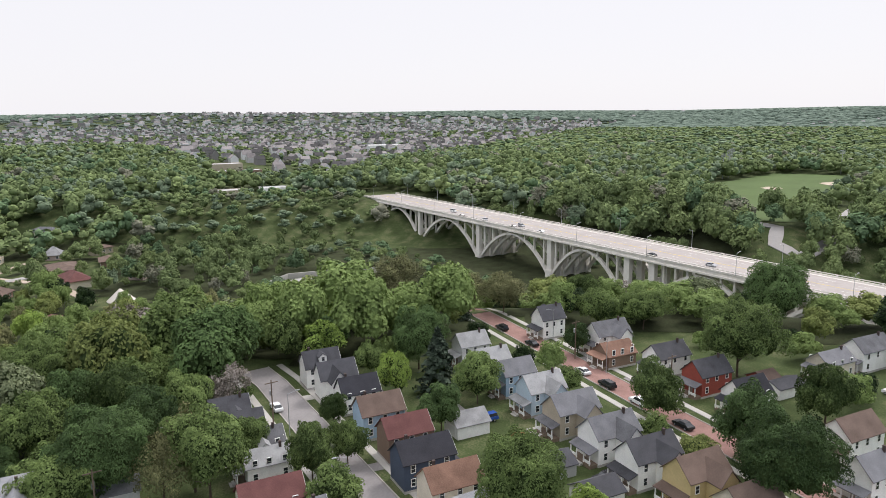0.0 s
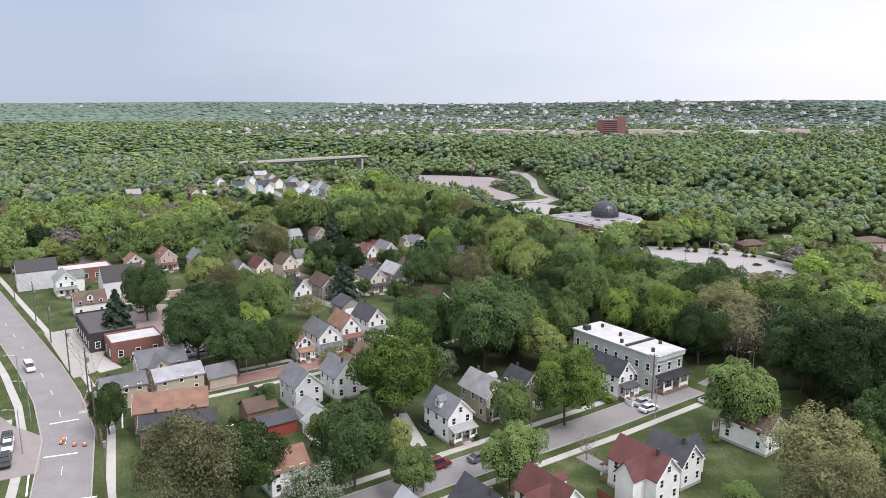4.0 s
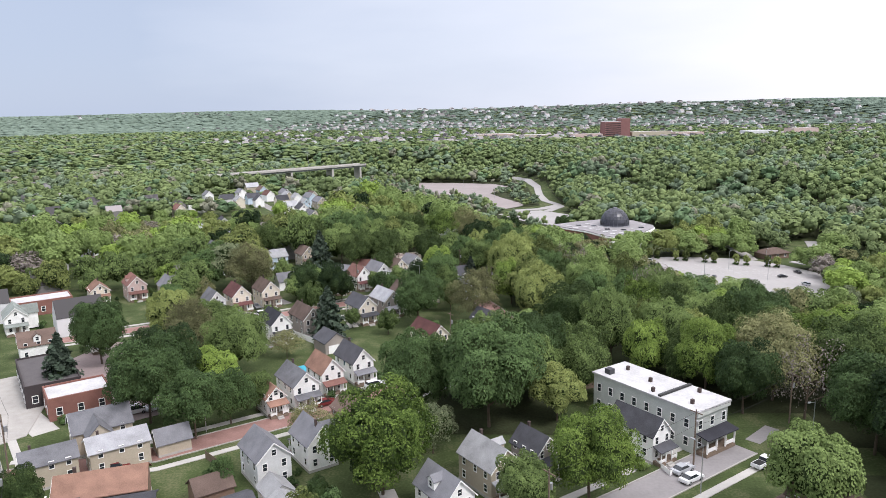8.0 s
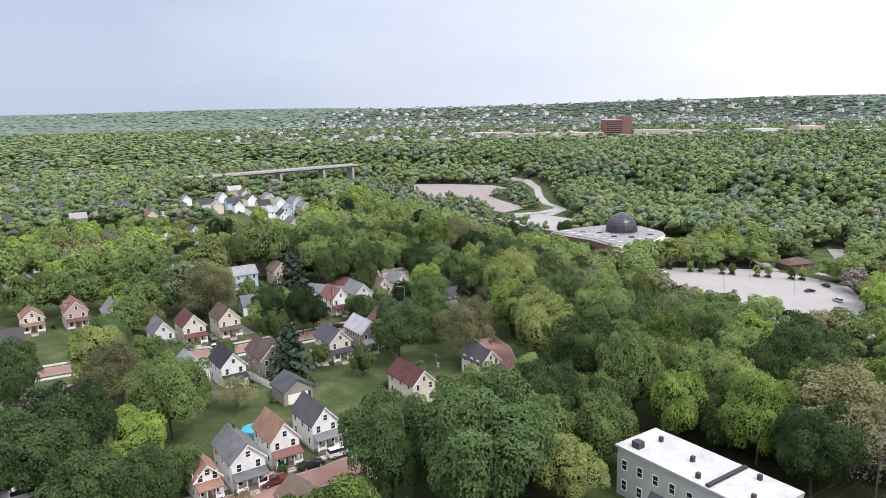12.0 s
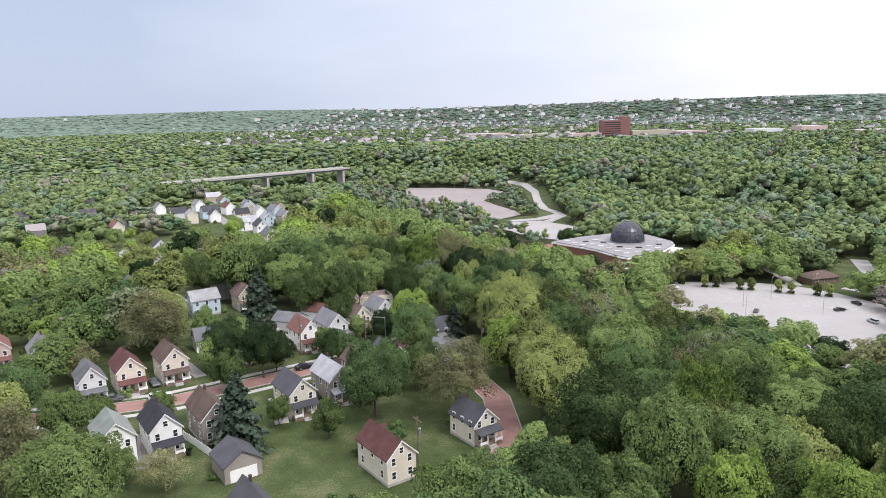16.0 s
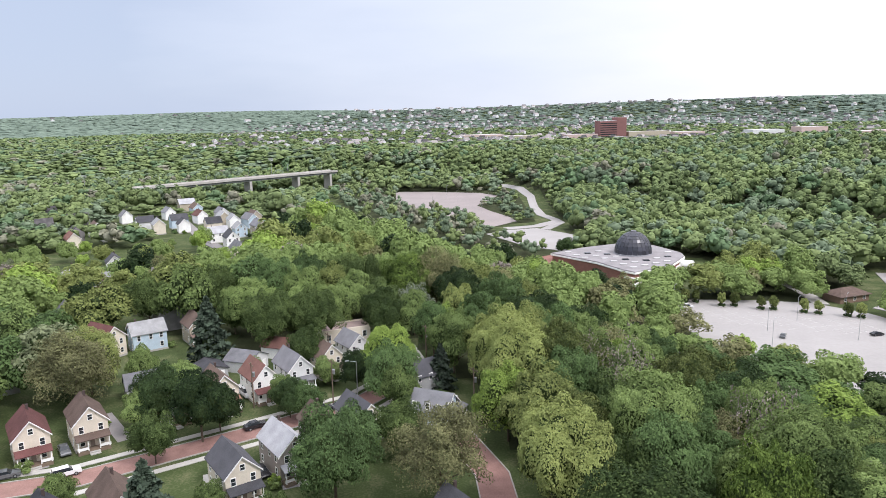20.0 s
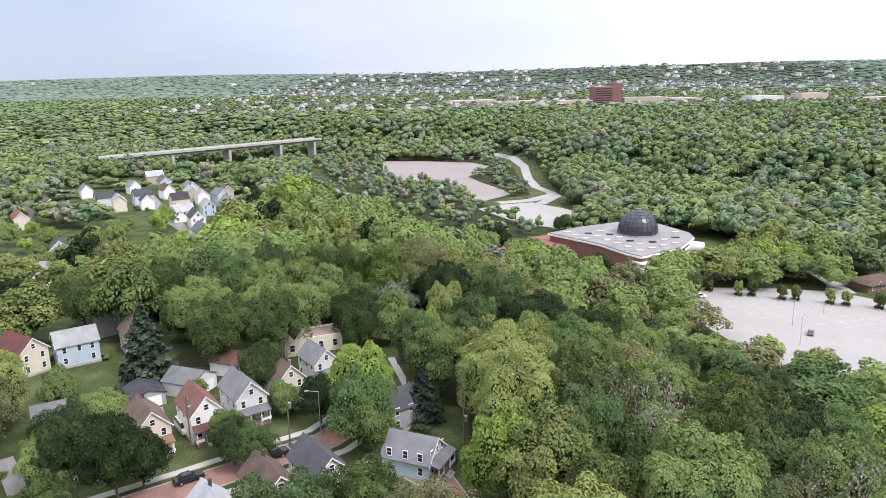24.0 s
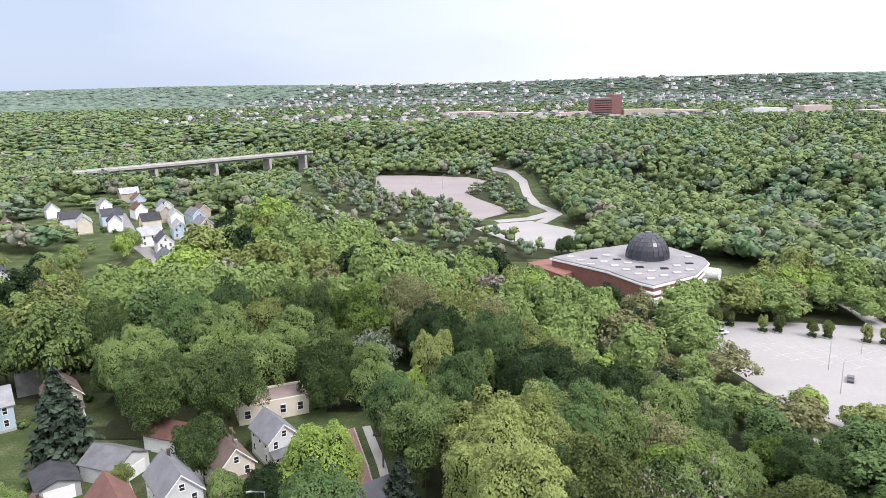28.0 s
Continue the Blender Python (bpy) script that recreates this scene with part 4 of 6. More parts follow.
def flat_building(x, y, facing, L, W, h, wall, roof_mat, label, category="building", rows=1, parapet=0.5, windows=True, base=None):
    ob = thing("building", pose(x, y, th(x, y) if base is None else base, 0, 0, facing), label, category)
    part("wall", Geo().box(-L / 2, L / 2, -W / 2, W / 2, -2, h), wall, ob)
    part("roof", Geo().box(-L / 2 + 0.3, L / 2 - 0.3, -W / 2 + 0.3, W / 2 - 0.3, h, h + 0.12), roof_mat, ob)
    if parapet:
        for x0, x1, y0, y1 in ((-L / 2, L / 2, -W / 2, -W / 2 + 0.28), (-L / 2, L / 2, W / 2 - 0.28, W / 2), (-L / 2, -L / 2 + 0.28, -W / 2 + 0.28, W / 2 - 0.28), (L / 2 - 0.28, L / 2, -W / 2 + 0.28, W / 2 - 0.28)):
            part("parapet", Geo().box(x0, x1, y0, y1, h, h + parapet), wall, ob)
    if windows:
        for r in range(rows):
            z = 1.9 + r * 3.0
            for s, turn in ((1, 90), (-1, -90)):
                for k in range(max(2, int(L / 3.2))):
                    window(ob, -L / 2 + (k + 0.5) * L / max(2, int(L / 3.2)), s * W / 2, z, turn, 1.0, 1.5)
            for s, turn in ((1, 0), (-1, 180)):
                for k in range(max(1, int(W / 3.2))):
                    window(ob, s * L / 2, -W / 2 + (k + 0.5) * W / max(1, int(W / 3.2)), z, turn, 1.0, 1.5)
    HOUSES.append((x, y, max(L, W) * 0.6))
    return ob


# south street, near side and far side (front faces the street)
house(-4, 134, 307, "white", "grey", porch_roof="pale", dormer=-1)
house(3, 144, 307, "tan", "pale", 10.5, 7.2, dormer=1)
house(11, 150, 307, "taupe", "dark", 8, 6, 5, 8)
house(12, 104, 127, "white", "maroon", 11, 6.8, wing=1, dormer=-1)
house(28, 114, 127, "white", "maroon", 11.5, 6.8, wing=1)
house(34, 119, 127, "white", "dark", 9, 6.2, 5.2, 8.5, wing=-1)
house(30.3, 156.6, 307, "white", "dark", 12, 5.6, 6.0, 9.0)
house(52, 132, 127, "white", "brown", 11, 7, 5.2, 8)
house(2, 101, 127, "white", "dark", 9.5, 6.6)
house(-7, 97, 127, "white", "silver", 9, 6.4)
house(-35, 146, 127, "palegrey", "grey", 10, 7, 6.2, 9.3, porch=False, deck=True, chimney=0)
house(-28, 152, 127, "white", "grey", 9, 6.6, wing=-1)
garage(-27, 131, 127, "white", "pale", 8, 5.5, 2.8, 4.6)
garage(-31, 138, 127, "white", "pale", 5, 4.5)
house(-30, 113, 37, "white", "orange", 7.5, 6.5, 5.2, 7.8, porch_roof="red")
house(-23, 164, 127, "brown", "brown", 9, 6.5, 5.4, 8.2)
# brick street, far side
house(-42, 174, 307, "white", "orange", 7.5, 5, 4.6, 7)
house(-37.5, 179, 307, "white", "grey", 11.5, 6.8, 6.0, 9.0, porch_roof="grey")
house(-33, 186, 307, "white", "orange", 10, 6.2, porch_roof="red")
house(-27.5, 193, 307, "white", "dark", 11, 6.2, porch_roof="grey")
garage(-37, 213, 307, "taupe", "dark", 7, 6.5, 3, 5.2)
house(-11, 213, 307, "cream", "maroon", 12, 6.6, 5.6, 8.7, porch=False)
house(4, 226, 307, "cream", "dark", 9, 6.4, 5.0, 8.0)
garage(-14, 222, 20, "brown", "maroon", 3.5, 3.5)
# north street, near side
house(-61, 218, 127, "white", "green", 10, 7.2, 6.3, 9.5, porch=False)
house(-54, 222, 307, "white", "black", 10.5, 6.6, 6.2, 9.5)
house(-47, 228, 307, "taupe", "brown", 12, 6.8, 6.0, 9.3, porch=False)
house(-33, 239, 307, "cream", "dark", 10.5, 6.8, 6.0, 9.2)
house(-26.5, 246.5, 307, "taupe", "silver", 11, 6.8, 6.0, 9.2)
house(-21.5, 254.5, 307, "taupe", "brown", 10, 6.8, 6.0, 9.0, porch=False)
house(-15.5, 260, 307, "cream", "dark", 10.5, 6.8, 5.5, 8.6, porch=False)
# north street, far side
house(-74.5, 252, 307, "cream", "maroon", 10.5, 7, 6.2, 9.6, porch_roof="maroon")
house(-67, 258, 307, "cream", "brown", 10.5, 7, 6.2, 9.6, porch_roof="brown")
house(-80, 246, 307, "palegrey", "grey", 9, 6.4)
house(-55.5, 268, 307, "palegrey", "pale", 10, 6.8, 6, 9)
house(-47, 273.5, 307, "cream", "brown", 10, 6.8, 6, 9.4, porch_roof="orange")
house(-40, 279, 307, "white", "red", 10, 6.6, 6, 9.4, porch_roof="maroon")
house(-34, 285, 307, "palegrey", "grey", 10.5, 6.8, 6, 9.4, porch_roof="grey")
house(-28.5, 292.5, 307, "cream", "brown", 10.5, 6.6, 6, 9.3)
house(-23, 301, 307, "palegrey", "grey", 9, 6.5, 5.6, 8.6)
garage(-55, 291, 307, "grey", "dark", 7, 6, 2.5, 3.6)
garage(-48, 296, 340, "palegrey", "grey", 7.5, 7, 2.9, 4.7)
garage(-41.5, 305, 340, "white", "red", 8.5, 6, 3, 4.8)
flat_building(-28, 318, 24, 13, 7, 3.4, paint("plain", COLOURS["cream"]), material("tar_roof", (0.26, 0.20, 0.18), 0.95, 0.25, 2.0), "low flat-roofed garage block with tar roof", "garage")
house(-4.5, 281, 37, "grey", "dark", 9.5, 6.6, 5.2, 8.2, porch=False)
house(-1.5, 266, 337, "paleblue", "grey", 9.5, 8, 3.6, 6.9)
garage(-66, 279, 32, "white", "grey", 6.5, 5.5, 3.2, 5.8)
# houses further north and west
house(-79, 312, 37, "paleblue", "pale", 10, 8, 5.9, 8.8, porch=False)
house(-88, 307, 330, "cream", "maroon", 11, 7.4, 6.3, 9.5, porch=False)
house(-97, 300, 330, "grey", "dark", 7, 6, 5, 7.5)
house(-68, 318, 307, "tan", "brown", 9, 7)
house(-115, 267, 307, "pink", "red", 11, 7, 6.2, 9.4, dormer=-1)
house(-125, 262, 307, "cream", "orange", 9, 7, 5.2, 8)
house(-102, 265, 307, "tan", "grey", 10, 7, dormer=1)
house(-94, 354, 22, "white", "brown", 9, 6.6)
house(-135, 380, 320, "white", "silver", 9, 9, 6, 9.5, hip=True)
house(-122, 372, 300, "brown", "maroon", 8, 6.5)
house(-110, 330, 307, "white", "grey", 9, 6.6)
house(-150, 300, 307, "white", "grey", 9, 6.6)
house(-170, 340, 307, "paleblue", "green", 9, 6.6)
street("road_cluster", [(-160, 545), (-122, 475), (-104, 449), (-88, 425)], 5.5, ASPHALT, "grey street between houses beyond the woods", False, kerbs=False)
# cluster of houses beyond the woods
for _i, (_x, _y) in enumerate(((-189, 536), (-166, 509), (-154, 498), (-169, 548), (-158, 563), (-172, 584), (-142, 501), (-144, 531), (-134, 538), (-127, 503), (-119, 512), (-110, 512), (-112, 527),
                               (-113, 469), (-102, 455), (-82, 436), (-90, 428), (-77, 396), (-107, 484), (-99, 490), (-183, 490), (-122, 371), (-132, 404), (-178, 458), (-171, 478), (-150, 515), (-128, 522))):
    house(_x, _y, (307, 37, 300, 310)[_i % 4], ("white", "palegrey", "cream", "white", "paleblue", "tan", "white")[_i % 7], ("grey", "dark", "pale", "grey", "brown", "silver", "dark", "red")[_i % 8], 9.5 + _i % 3, 7, 5.4 + 0.3 * (_i % 3), 8.6 + 0.3 * (_i % 3), porch=False, windows=_i in (13, 14, 15, 16, 17, 18, 19, 21, 22))
# shops and houses on the wide road
house(-133, 230, 307, "white", "green", 11, 7, 6, 9, wing=1)
house(-113, 208, 37, "white", "brown", 10, 7, 4.6, 8, dormer=-1, porch=False)
house(-100, 214, 307, "white", "grey", 9, 6, 4.2, 7)
flat_building(-138, 251, 37, 17, 10, 4.2, BRICK_WALL, CREAM_BRICK, "low brick shop with white membrane roof", "shop")
flat_building(-97, 186, 127, 22, 11, 4.6, material("dark_painted_brick", (0.055, 0.045, 0.045), 0.85, 0.25, 2.0, 14.0, 0.3), material("tar_roof_dark", (0.10, 0.09, 0.09), 0.95, 0.25, 3.0), "dark flat-roofed brick bar on the wide road", "shop", 1)
flat_building(-84, 175, 37, 12, 9, 4.4, BRICK_WALL, CREAM_BRICK, "brick shop with patched white roof", "shop", 1)
house(-70, 158, 37, "tan", "grey", 12, 8, 5.4, 8.6, porch=False, wing=-1)
house(-72, 144.5, 37, "tan", "grey", 10, 7, 5.2, 7.25, porch=False)
house(-63, 150.5, 37, "tan", "silver", 11.6, 7.2, 5.2, 7.2, porch=False)
house(-55.6, 156.1, 37, "tan", "grey", 7, 5, 3.0, 5.4, porch=False, windows=False)
house(-58, 136, 20, "brown", "orange", 13, 7.5, 4.2, 6.4, porch=False, windows=False, size=1.0)
house(-54, 129.5, 20, "brown", "dark", 13, 6.0, 3.8, 5.0, porch=False, windows=False, size=1.0)
garage(-42, 139, 37, "brown", "brown", 6, 5, 2.6, 4.4)
garage(-37, 133, 37, "red", "dark", 7, 5, 2.6, 3.6)
# east street and hill street
house(152, 42, 300, "white", "dark", 9.5, 6.8, dormer=-1)
house(145, 37, 300, "white", "dark", 9.5, 6.6, porch_roof="dark", wing=-1)
house(138, 31, 300, "white", "black", 9.5, 6.2, 5.2, 8.4)
house(127, 25, 300, "blue", "brown", 10, 7, 6, 9.2)
house(118, 19, 300, "brown", "maroon", 10, 6.8, 6, 9)
house(109, 15, 300, "navy", "black", 11, 7, 6, 9)
house(101, 10, 300, "cream", "orange", 10.5, 7, 5.6, 8.6, porch_roof="orange")
house(93, 5, 300, "white", "silver", 9, 7.5, 6, 8.8, hip=True)
garage(128, 8, 120, "white", "pale", 7, 5.5, 2.6, 4.4)
house(126, 54, 120, "grey", "dark", 8.5, 7, 5.6, 8.4)
house(120, 50, 120, "grey", "dark", 10, 6.8, 5.2, 8, dormer=-1)
house(115, 44.5, 120, "palegrey", "grey", 9, 6.4, 4.6, 7)
house(109, 41.5, 120, "white", "pale", 9, 6.2, 4.2, 6.4, dormer=-1)
house(96, 37, 120, "cream", "maroon", 11, 7, 5.2, 8)
house(90, 31.5, 120, "palegrey", "grey", 10, 6.6, 5, 7.6)
house(139, -7, 120, "paleblue", "pale", 10, 7, 6, 9.2, wing=1)
house(148, -2, 120, "blue", "grey", 9, 6.2, 6, 9)
house(157, 3, 120, "palegrey", "pale", 9, 6.2, 5.4, 8.4)
house(167, 8, 120, "palegrey", "pale", 9, 6.6, 6, 9)
house(129, -12, 120, "tan", "grey", 11, 7, 6, 9.2, wing=1)
house(119, -17.5, 120, "white", "grey", 11, 7, 6, 9.2, wing=1)
house(110.5, -22.5, 120, "white", "dark", 11, 6.8, 6, 9.2, wing=1)
house(104, -28.5, 120, "yellow", "brown", 10, 7, 6.4, 9.6, wing=1)
house(97, -34, 120, "cream", "brown", 10, 6.8, 5.4, 8.4)
garage(103, -13, 120, "white", "dark", 6.5, 5.5)
garage(112, -6.5, 120, "grey", "dark", 7, 5.5, 2.3, 3.8)
house(189, -13, 120, "white", "dark", 8.5, 6.8, 6.4, 10, dormer=-1)
house(177, -27, 120, "white", "grey", 12, 7.4, 6, 9.2, wing=1)
house(167, -27, 120, "brown", "orange", 10, 7.5, 3.8, 6.6)
house(161, -38, 120, "white", "dark", 11, 7, 5.6, 8.6)
house(150, -44, 120, "red", "dark", 10.5, 7, 5.6, 8.8, porch_roof="grey")
house(140, -49, 120, "white", "black", 10, 6.8, 5.0, 8.2)
house(160, -75, 120, "cream", "grey", 11, 7, 4.6, 7.2)
house(166, -86, 120, "white", "grey", 13, 7, 6, 9)
house(120, -60, 120, "white", "brown", 11, 7.2, 6, 9.2)
house(106, -56, 120, "white", "grey", 9, 6.6, 6, 9)
garage(149, -60, 120, "white", "dark", 8, 5, 2.4, 3.4)
garage(152, -57, 120, "red", "brown", 5, 5, 2.8, 4.2)
garage(100, 64, 120, "white", "silver", 8, 5, 2.6, 4)
house(89, 72, 215, "cream", "silver", 10, 7.4, 5.8, 9.5)
house(81, 66, 215, "palegrey", "grey", 9, 7, 5.4, 8.6)
house(75, 93, 117, "palegrey", "grey", 9, 6.4, 5.6, 8.8)
house(69, 90, 30, "cream", "red", 9, 6.5, 5, 8)
house(60, 84, 150, "palegrey", "pale", 11, 8, 5.4, 8.8, wing=1, dormer=1)
house(93, 75, 300, "palegrey", "silver", 8, 6)

# flat-roofed apartment block beside the south street
apt = thing("apartment_building", pose(35.5, 166.5, 0, 0, 0, 307), "two-storey grey-green flat-roofed apartment block with white roof and front porch", "building")
AW = paint("siding", (0.47, 0.49, 0.46))
part("wall", Geo().box(-12.5, 12, -3.6, 5.6, -2, 8.0), AW, apt)
part("roof", Geo().box(-12.8, 12.5, -3.9, 5.9, 8.0, 8.35), CREAM_BRICK, apt, "white membrane roof")
part("cornice", Geo().box(12.02, 12.45, -3.8, 5.8, 7.2, 7.9), paint("plain", (0.50, 0.52, 0.48)), apt)
part("porch_floor", Geo().box(12, 14.2, -3.2, 5.2, -0.5, 0.8), WOOD, apt)
apr = [(12.02, -3.5, 3.9), (14.7, -3.5, 3.4), (14.7, 5.4, 3.4), (12.02, 5.4, 3.9)]
part("porch_roof", Geo().hull(apr, [(a, b, c + 0.18) for a, b, c in apr]), paint("shingle", ROOFS["black"]), apt)
for _y in (-3.0, -0.4, 2.2, 4.9):
    part("porch_post", Geo().box(14.0, 14.25, _y - 0.12, _y + 0.12, 0.8, 3.4), TRIM, apt)
for _y in (-1.7, 3.55):
    part("porch_rail", Geo().box(14.05, 14.15, _y - 1.2, _y + 1.2, 1.0, 1.7), TRIM, apt)
for _y in (-2.4, 1.0, 4.4):
    window(apt, 12, _y, 5.4, 0, 0.95, 1.6)
    window(apt, 12, _y, 2.1, 0, 0.95, 1.6)
for _x in (-11, -8, -5, -2, 1, 4, 7, 10):
    for _z in (2.0, 5.4):
        window(apt, _x, -3.6, _z, -90, 0.9, 1.5)
        window(apt, _x, 5.6, _z, 90, 0.9, 1.5)
part("roof_step", Geo().box(3.5, 4.1, -3.6, 5.6, 8.35, 8.75), material("roof_tar_strip", (0.05, 0.05, 0.05), 0.9), apt)
for _x, _y in ((-9, 2.5), (-2, 1), (1.5, -2.5), (7, 4), (9.5, -1.5)):
    part("chimney", Geo().box(_x - 0.28, _x + 0.28, _y - 0.28, _y + 0.28, 8.35, 9.2), CHIMNEY, apt)
part("air_conditioner", Geo().box(-10.6, -9.2, -2.6, -1.2, 8.35, 9.4), material("dark_metal", (0.05, 0.05, 0.055), 0.6, 0.2, 1.0), apt)
HOUSES.append((35, 166, 16))

# ---- long arched concrete bridge ----
BRIDGE_STRIP = []


def bridge():
    # local x runs along the deck's near edge, y across it away from the houses' side
    m = pose(217.5, -118.5, 0.6, 0, 0, 34.74)
    ob = thing("arch_bridge", m, "long pale concrete open-spandrel arch bridge with road deck", "bridge")
    x0, x1, w = -260.0, 372.0, 27.0
    part("deck", Geo().box(x0, x1, -w, 0, -1.6, -0.3).box(x0, x1, -w - 0.6, 0.6, -2.3, -1.6), BRIDGE_CONC, ob)
    part("road_surface", Geo().box(x0, x1, -w + 1.8, -1.8, -0.3, -0.22), DECK, ob)
    for y in (-w / 2 - 0.25, -w / 2 + 0.25):
        part("centre_line", Geo().box(x0, x1, y - 0.08, y + 0.08, -0.218, -0.212), PAINT_YELLOW, ob)
    for y in (-w * 0.22, -w * 0.36, -w * 0.64, -w * 0.78):
        g = Geo()
        for k in range(52):
            g.box(x0 + k * 12, x0 + k * 12 + 4, y - 0.07, y + 0.07, -0.218, -0.212)
        part("lane_line", g, PAINT_WHITE, ob)
    for y in (0.05, -w - 0.05):
        part("parapet", Geo().box(x0, x1, y - 0.22, y + 0.22, -0.3, 0.35), BRIDGE_CONC, ob)
        part("rail", Geo().box(x0, x1, y - 0.14, y + 0.14, 0.75, 1.0), BRIDGE_CONC, ob)
        post = Geo().box(-0.16, 0.16, -0.16, 0.16, 0.35, 0.75).mesh("baluster", BRIDGE_CONC)
        for k in range(78):
            part("baluster", post, None, ob, "", pose(x0 + 3 + k * 8, y, 0))
    spans = [(-190, -130), (-120, -72), (-62, -18), (-8, 38), (46.6, 90), (112.3, 158), (162.3, 219), (226, 286), (293.5, 345)]
    rib_y = (-1.6, -9.5, -17.5, -w + 1.6)
    for a, b in spans:
        half, mid = (b - a) / 2, (a + b) / 2
        drop = 15.0 if a > 100 else 12.5
        n = 22
        zc = [-3.2 - drop * ((k / n * 2 - 1) ** 2) for k in range(n + 1)]
        xs = [mid + half * (k / n * 2 - 1) for k in range(n + 1)]
        for y in rib_y:
            g = Geo()
            for k in range(n):
                t0, t1 = 1.0 + 1.1 * abs(k / n * 2 - 1), 1.0 + 1.1 * abs((k + 1) / n * 2 - 1)
                r0 = [(xs[k], y - 0.8, zc[k] - t0), (xs[k + 1], y - 0.8, zc[k + 1] - t1), (xs[k + 1], y + 0.8, zc[k + 1] - t1), (xs[k], y + 0.8, zc[k] - t0)]
                r1 = [(xs[k], y - 0.8, zc[k]), (xs[k + 1], y - 0.8, zc[k + 1]), (xs[k + 1], y + 0.8, zc[k + 1]), (xs[k], y + 0.8, zc[k])]
                g.hull(r0, r1)
            part("arch_rib", g, BRIDGE_CONC, ob)
            for k in (1, 4, 7, n - 7, n - 4, n - 1):
                part("spandrel_column", Geo().box(xs[k] - 0.4, xs[k] + 0.4, y - 0.5, y + 0.5, zc[k] - 0.3, -2.3), BRIDGE_CONC, ob)
    for x in (-125, -67, -13, 42, 94, 108, 160, 222.5, 290, 349, 361):
        for y in rib_y:
            part("pier", Geo().box(x - 1.6, x + 1.6, y - 1.1, y + 1.1, -34, -2.3).box(x - 2.2, x + 2.2, y - 1.5, y + 1.5, -34, -17.5), BRIDGE_CONC, ob)
        part("cross_wall", Geo().box(x - 0.5, x + 0.5, -w + 1.6, -1.6, -34, -14), BRIDGE_CONC, ob)
    for k in range(15):
        for y in (0.5, -w - 0.5):
            lamp = part("lamp_post", Geo().tube((0, 0, 0), (0, 0, 8.5), 0.11, 0.07, 6).tube((0, 0, 8.4), (0, -1.6 if y > 0 else 1.6, 8.8), 0.06, 0.05, 5), STEEL, ob, "", pose(x0 + 12 + k * 43, y, 0))
            part("lamp_head", Geo().box(-0.15, 0.15, -2.2 if y > 0 else 1.5, -1.5 if y > 0 else 2.2, 8.72, 8.9), STEEL, lamp)
    c, s = math.cos(radians(34.74)), math.sin(radians(34.74))
    BRIDGE_STRIP.append((217.5 - 260 * c + 13 * s, -118.5 - 260 * s - 13 * c, 217.5 + 372 * c + 13 * s, -118.5 + 372 * s - 13 * c, 17))


bridge()


def viaduct():
    a, b = Vector((-300, 747, 0)), Vector((-135, 912, 0))
    ang, L = math.degrees(math.atan2(b.y - a.y, b.x - a.x)), (b - a).length
    ob = thing("road_viaduct", pose(a.x, a.y, -2.5, 0, 0, ang), "plain concrete road viaduct on wall piers", "bridge")
    part("deck", Geo().box(-60, L, -7, 7, -1.0, 0), CONCRETE, ob)
    for y in (-5.5, -2, 2, 5.5):
        part("girder", Geo().box(-60, L, y - 0.35, y + 0.35, -2.9, -1.0), material("girder_steel", (0.12, 0.13, 0.12), 0.7, 0.2, 4.0), ob)
    for y in (-6.8, 6.8):
        part("parapet", Geo().box(-60, L, y - 0.2, y + 0.2, 0, 1.0), CONCRETE, ob)
    for x in (20, 75, 130, 185, 225):
        part("pier", Geo().box(x - 1.3, x + 1.3, -6, 6, -30, -2.9), CONCRETE, ob)
    for x in (0, 45, 90, 135, 180, 222):
        part("lamp_post", Geo().tube((x, 6.4, 0), (x, 6.4, 10), 0.14, 0.08, 6).tube((x, 6.4, 9.9), (x, 4.2, 10.3), 0.07, 0.06, 5), STEEL, ob)
    KEEP.append((a.x, a.y, b.x, b.y, 12))


viaduct()


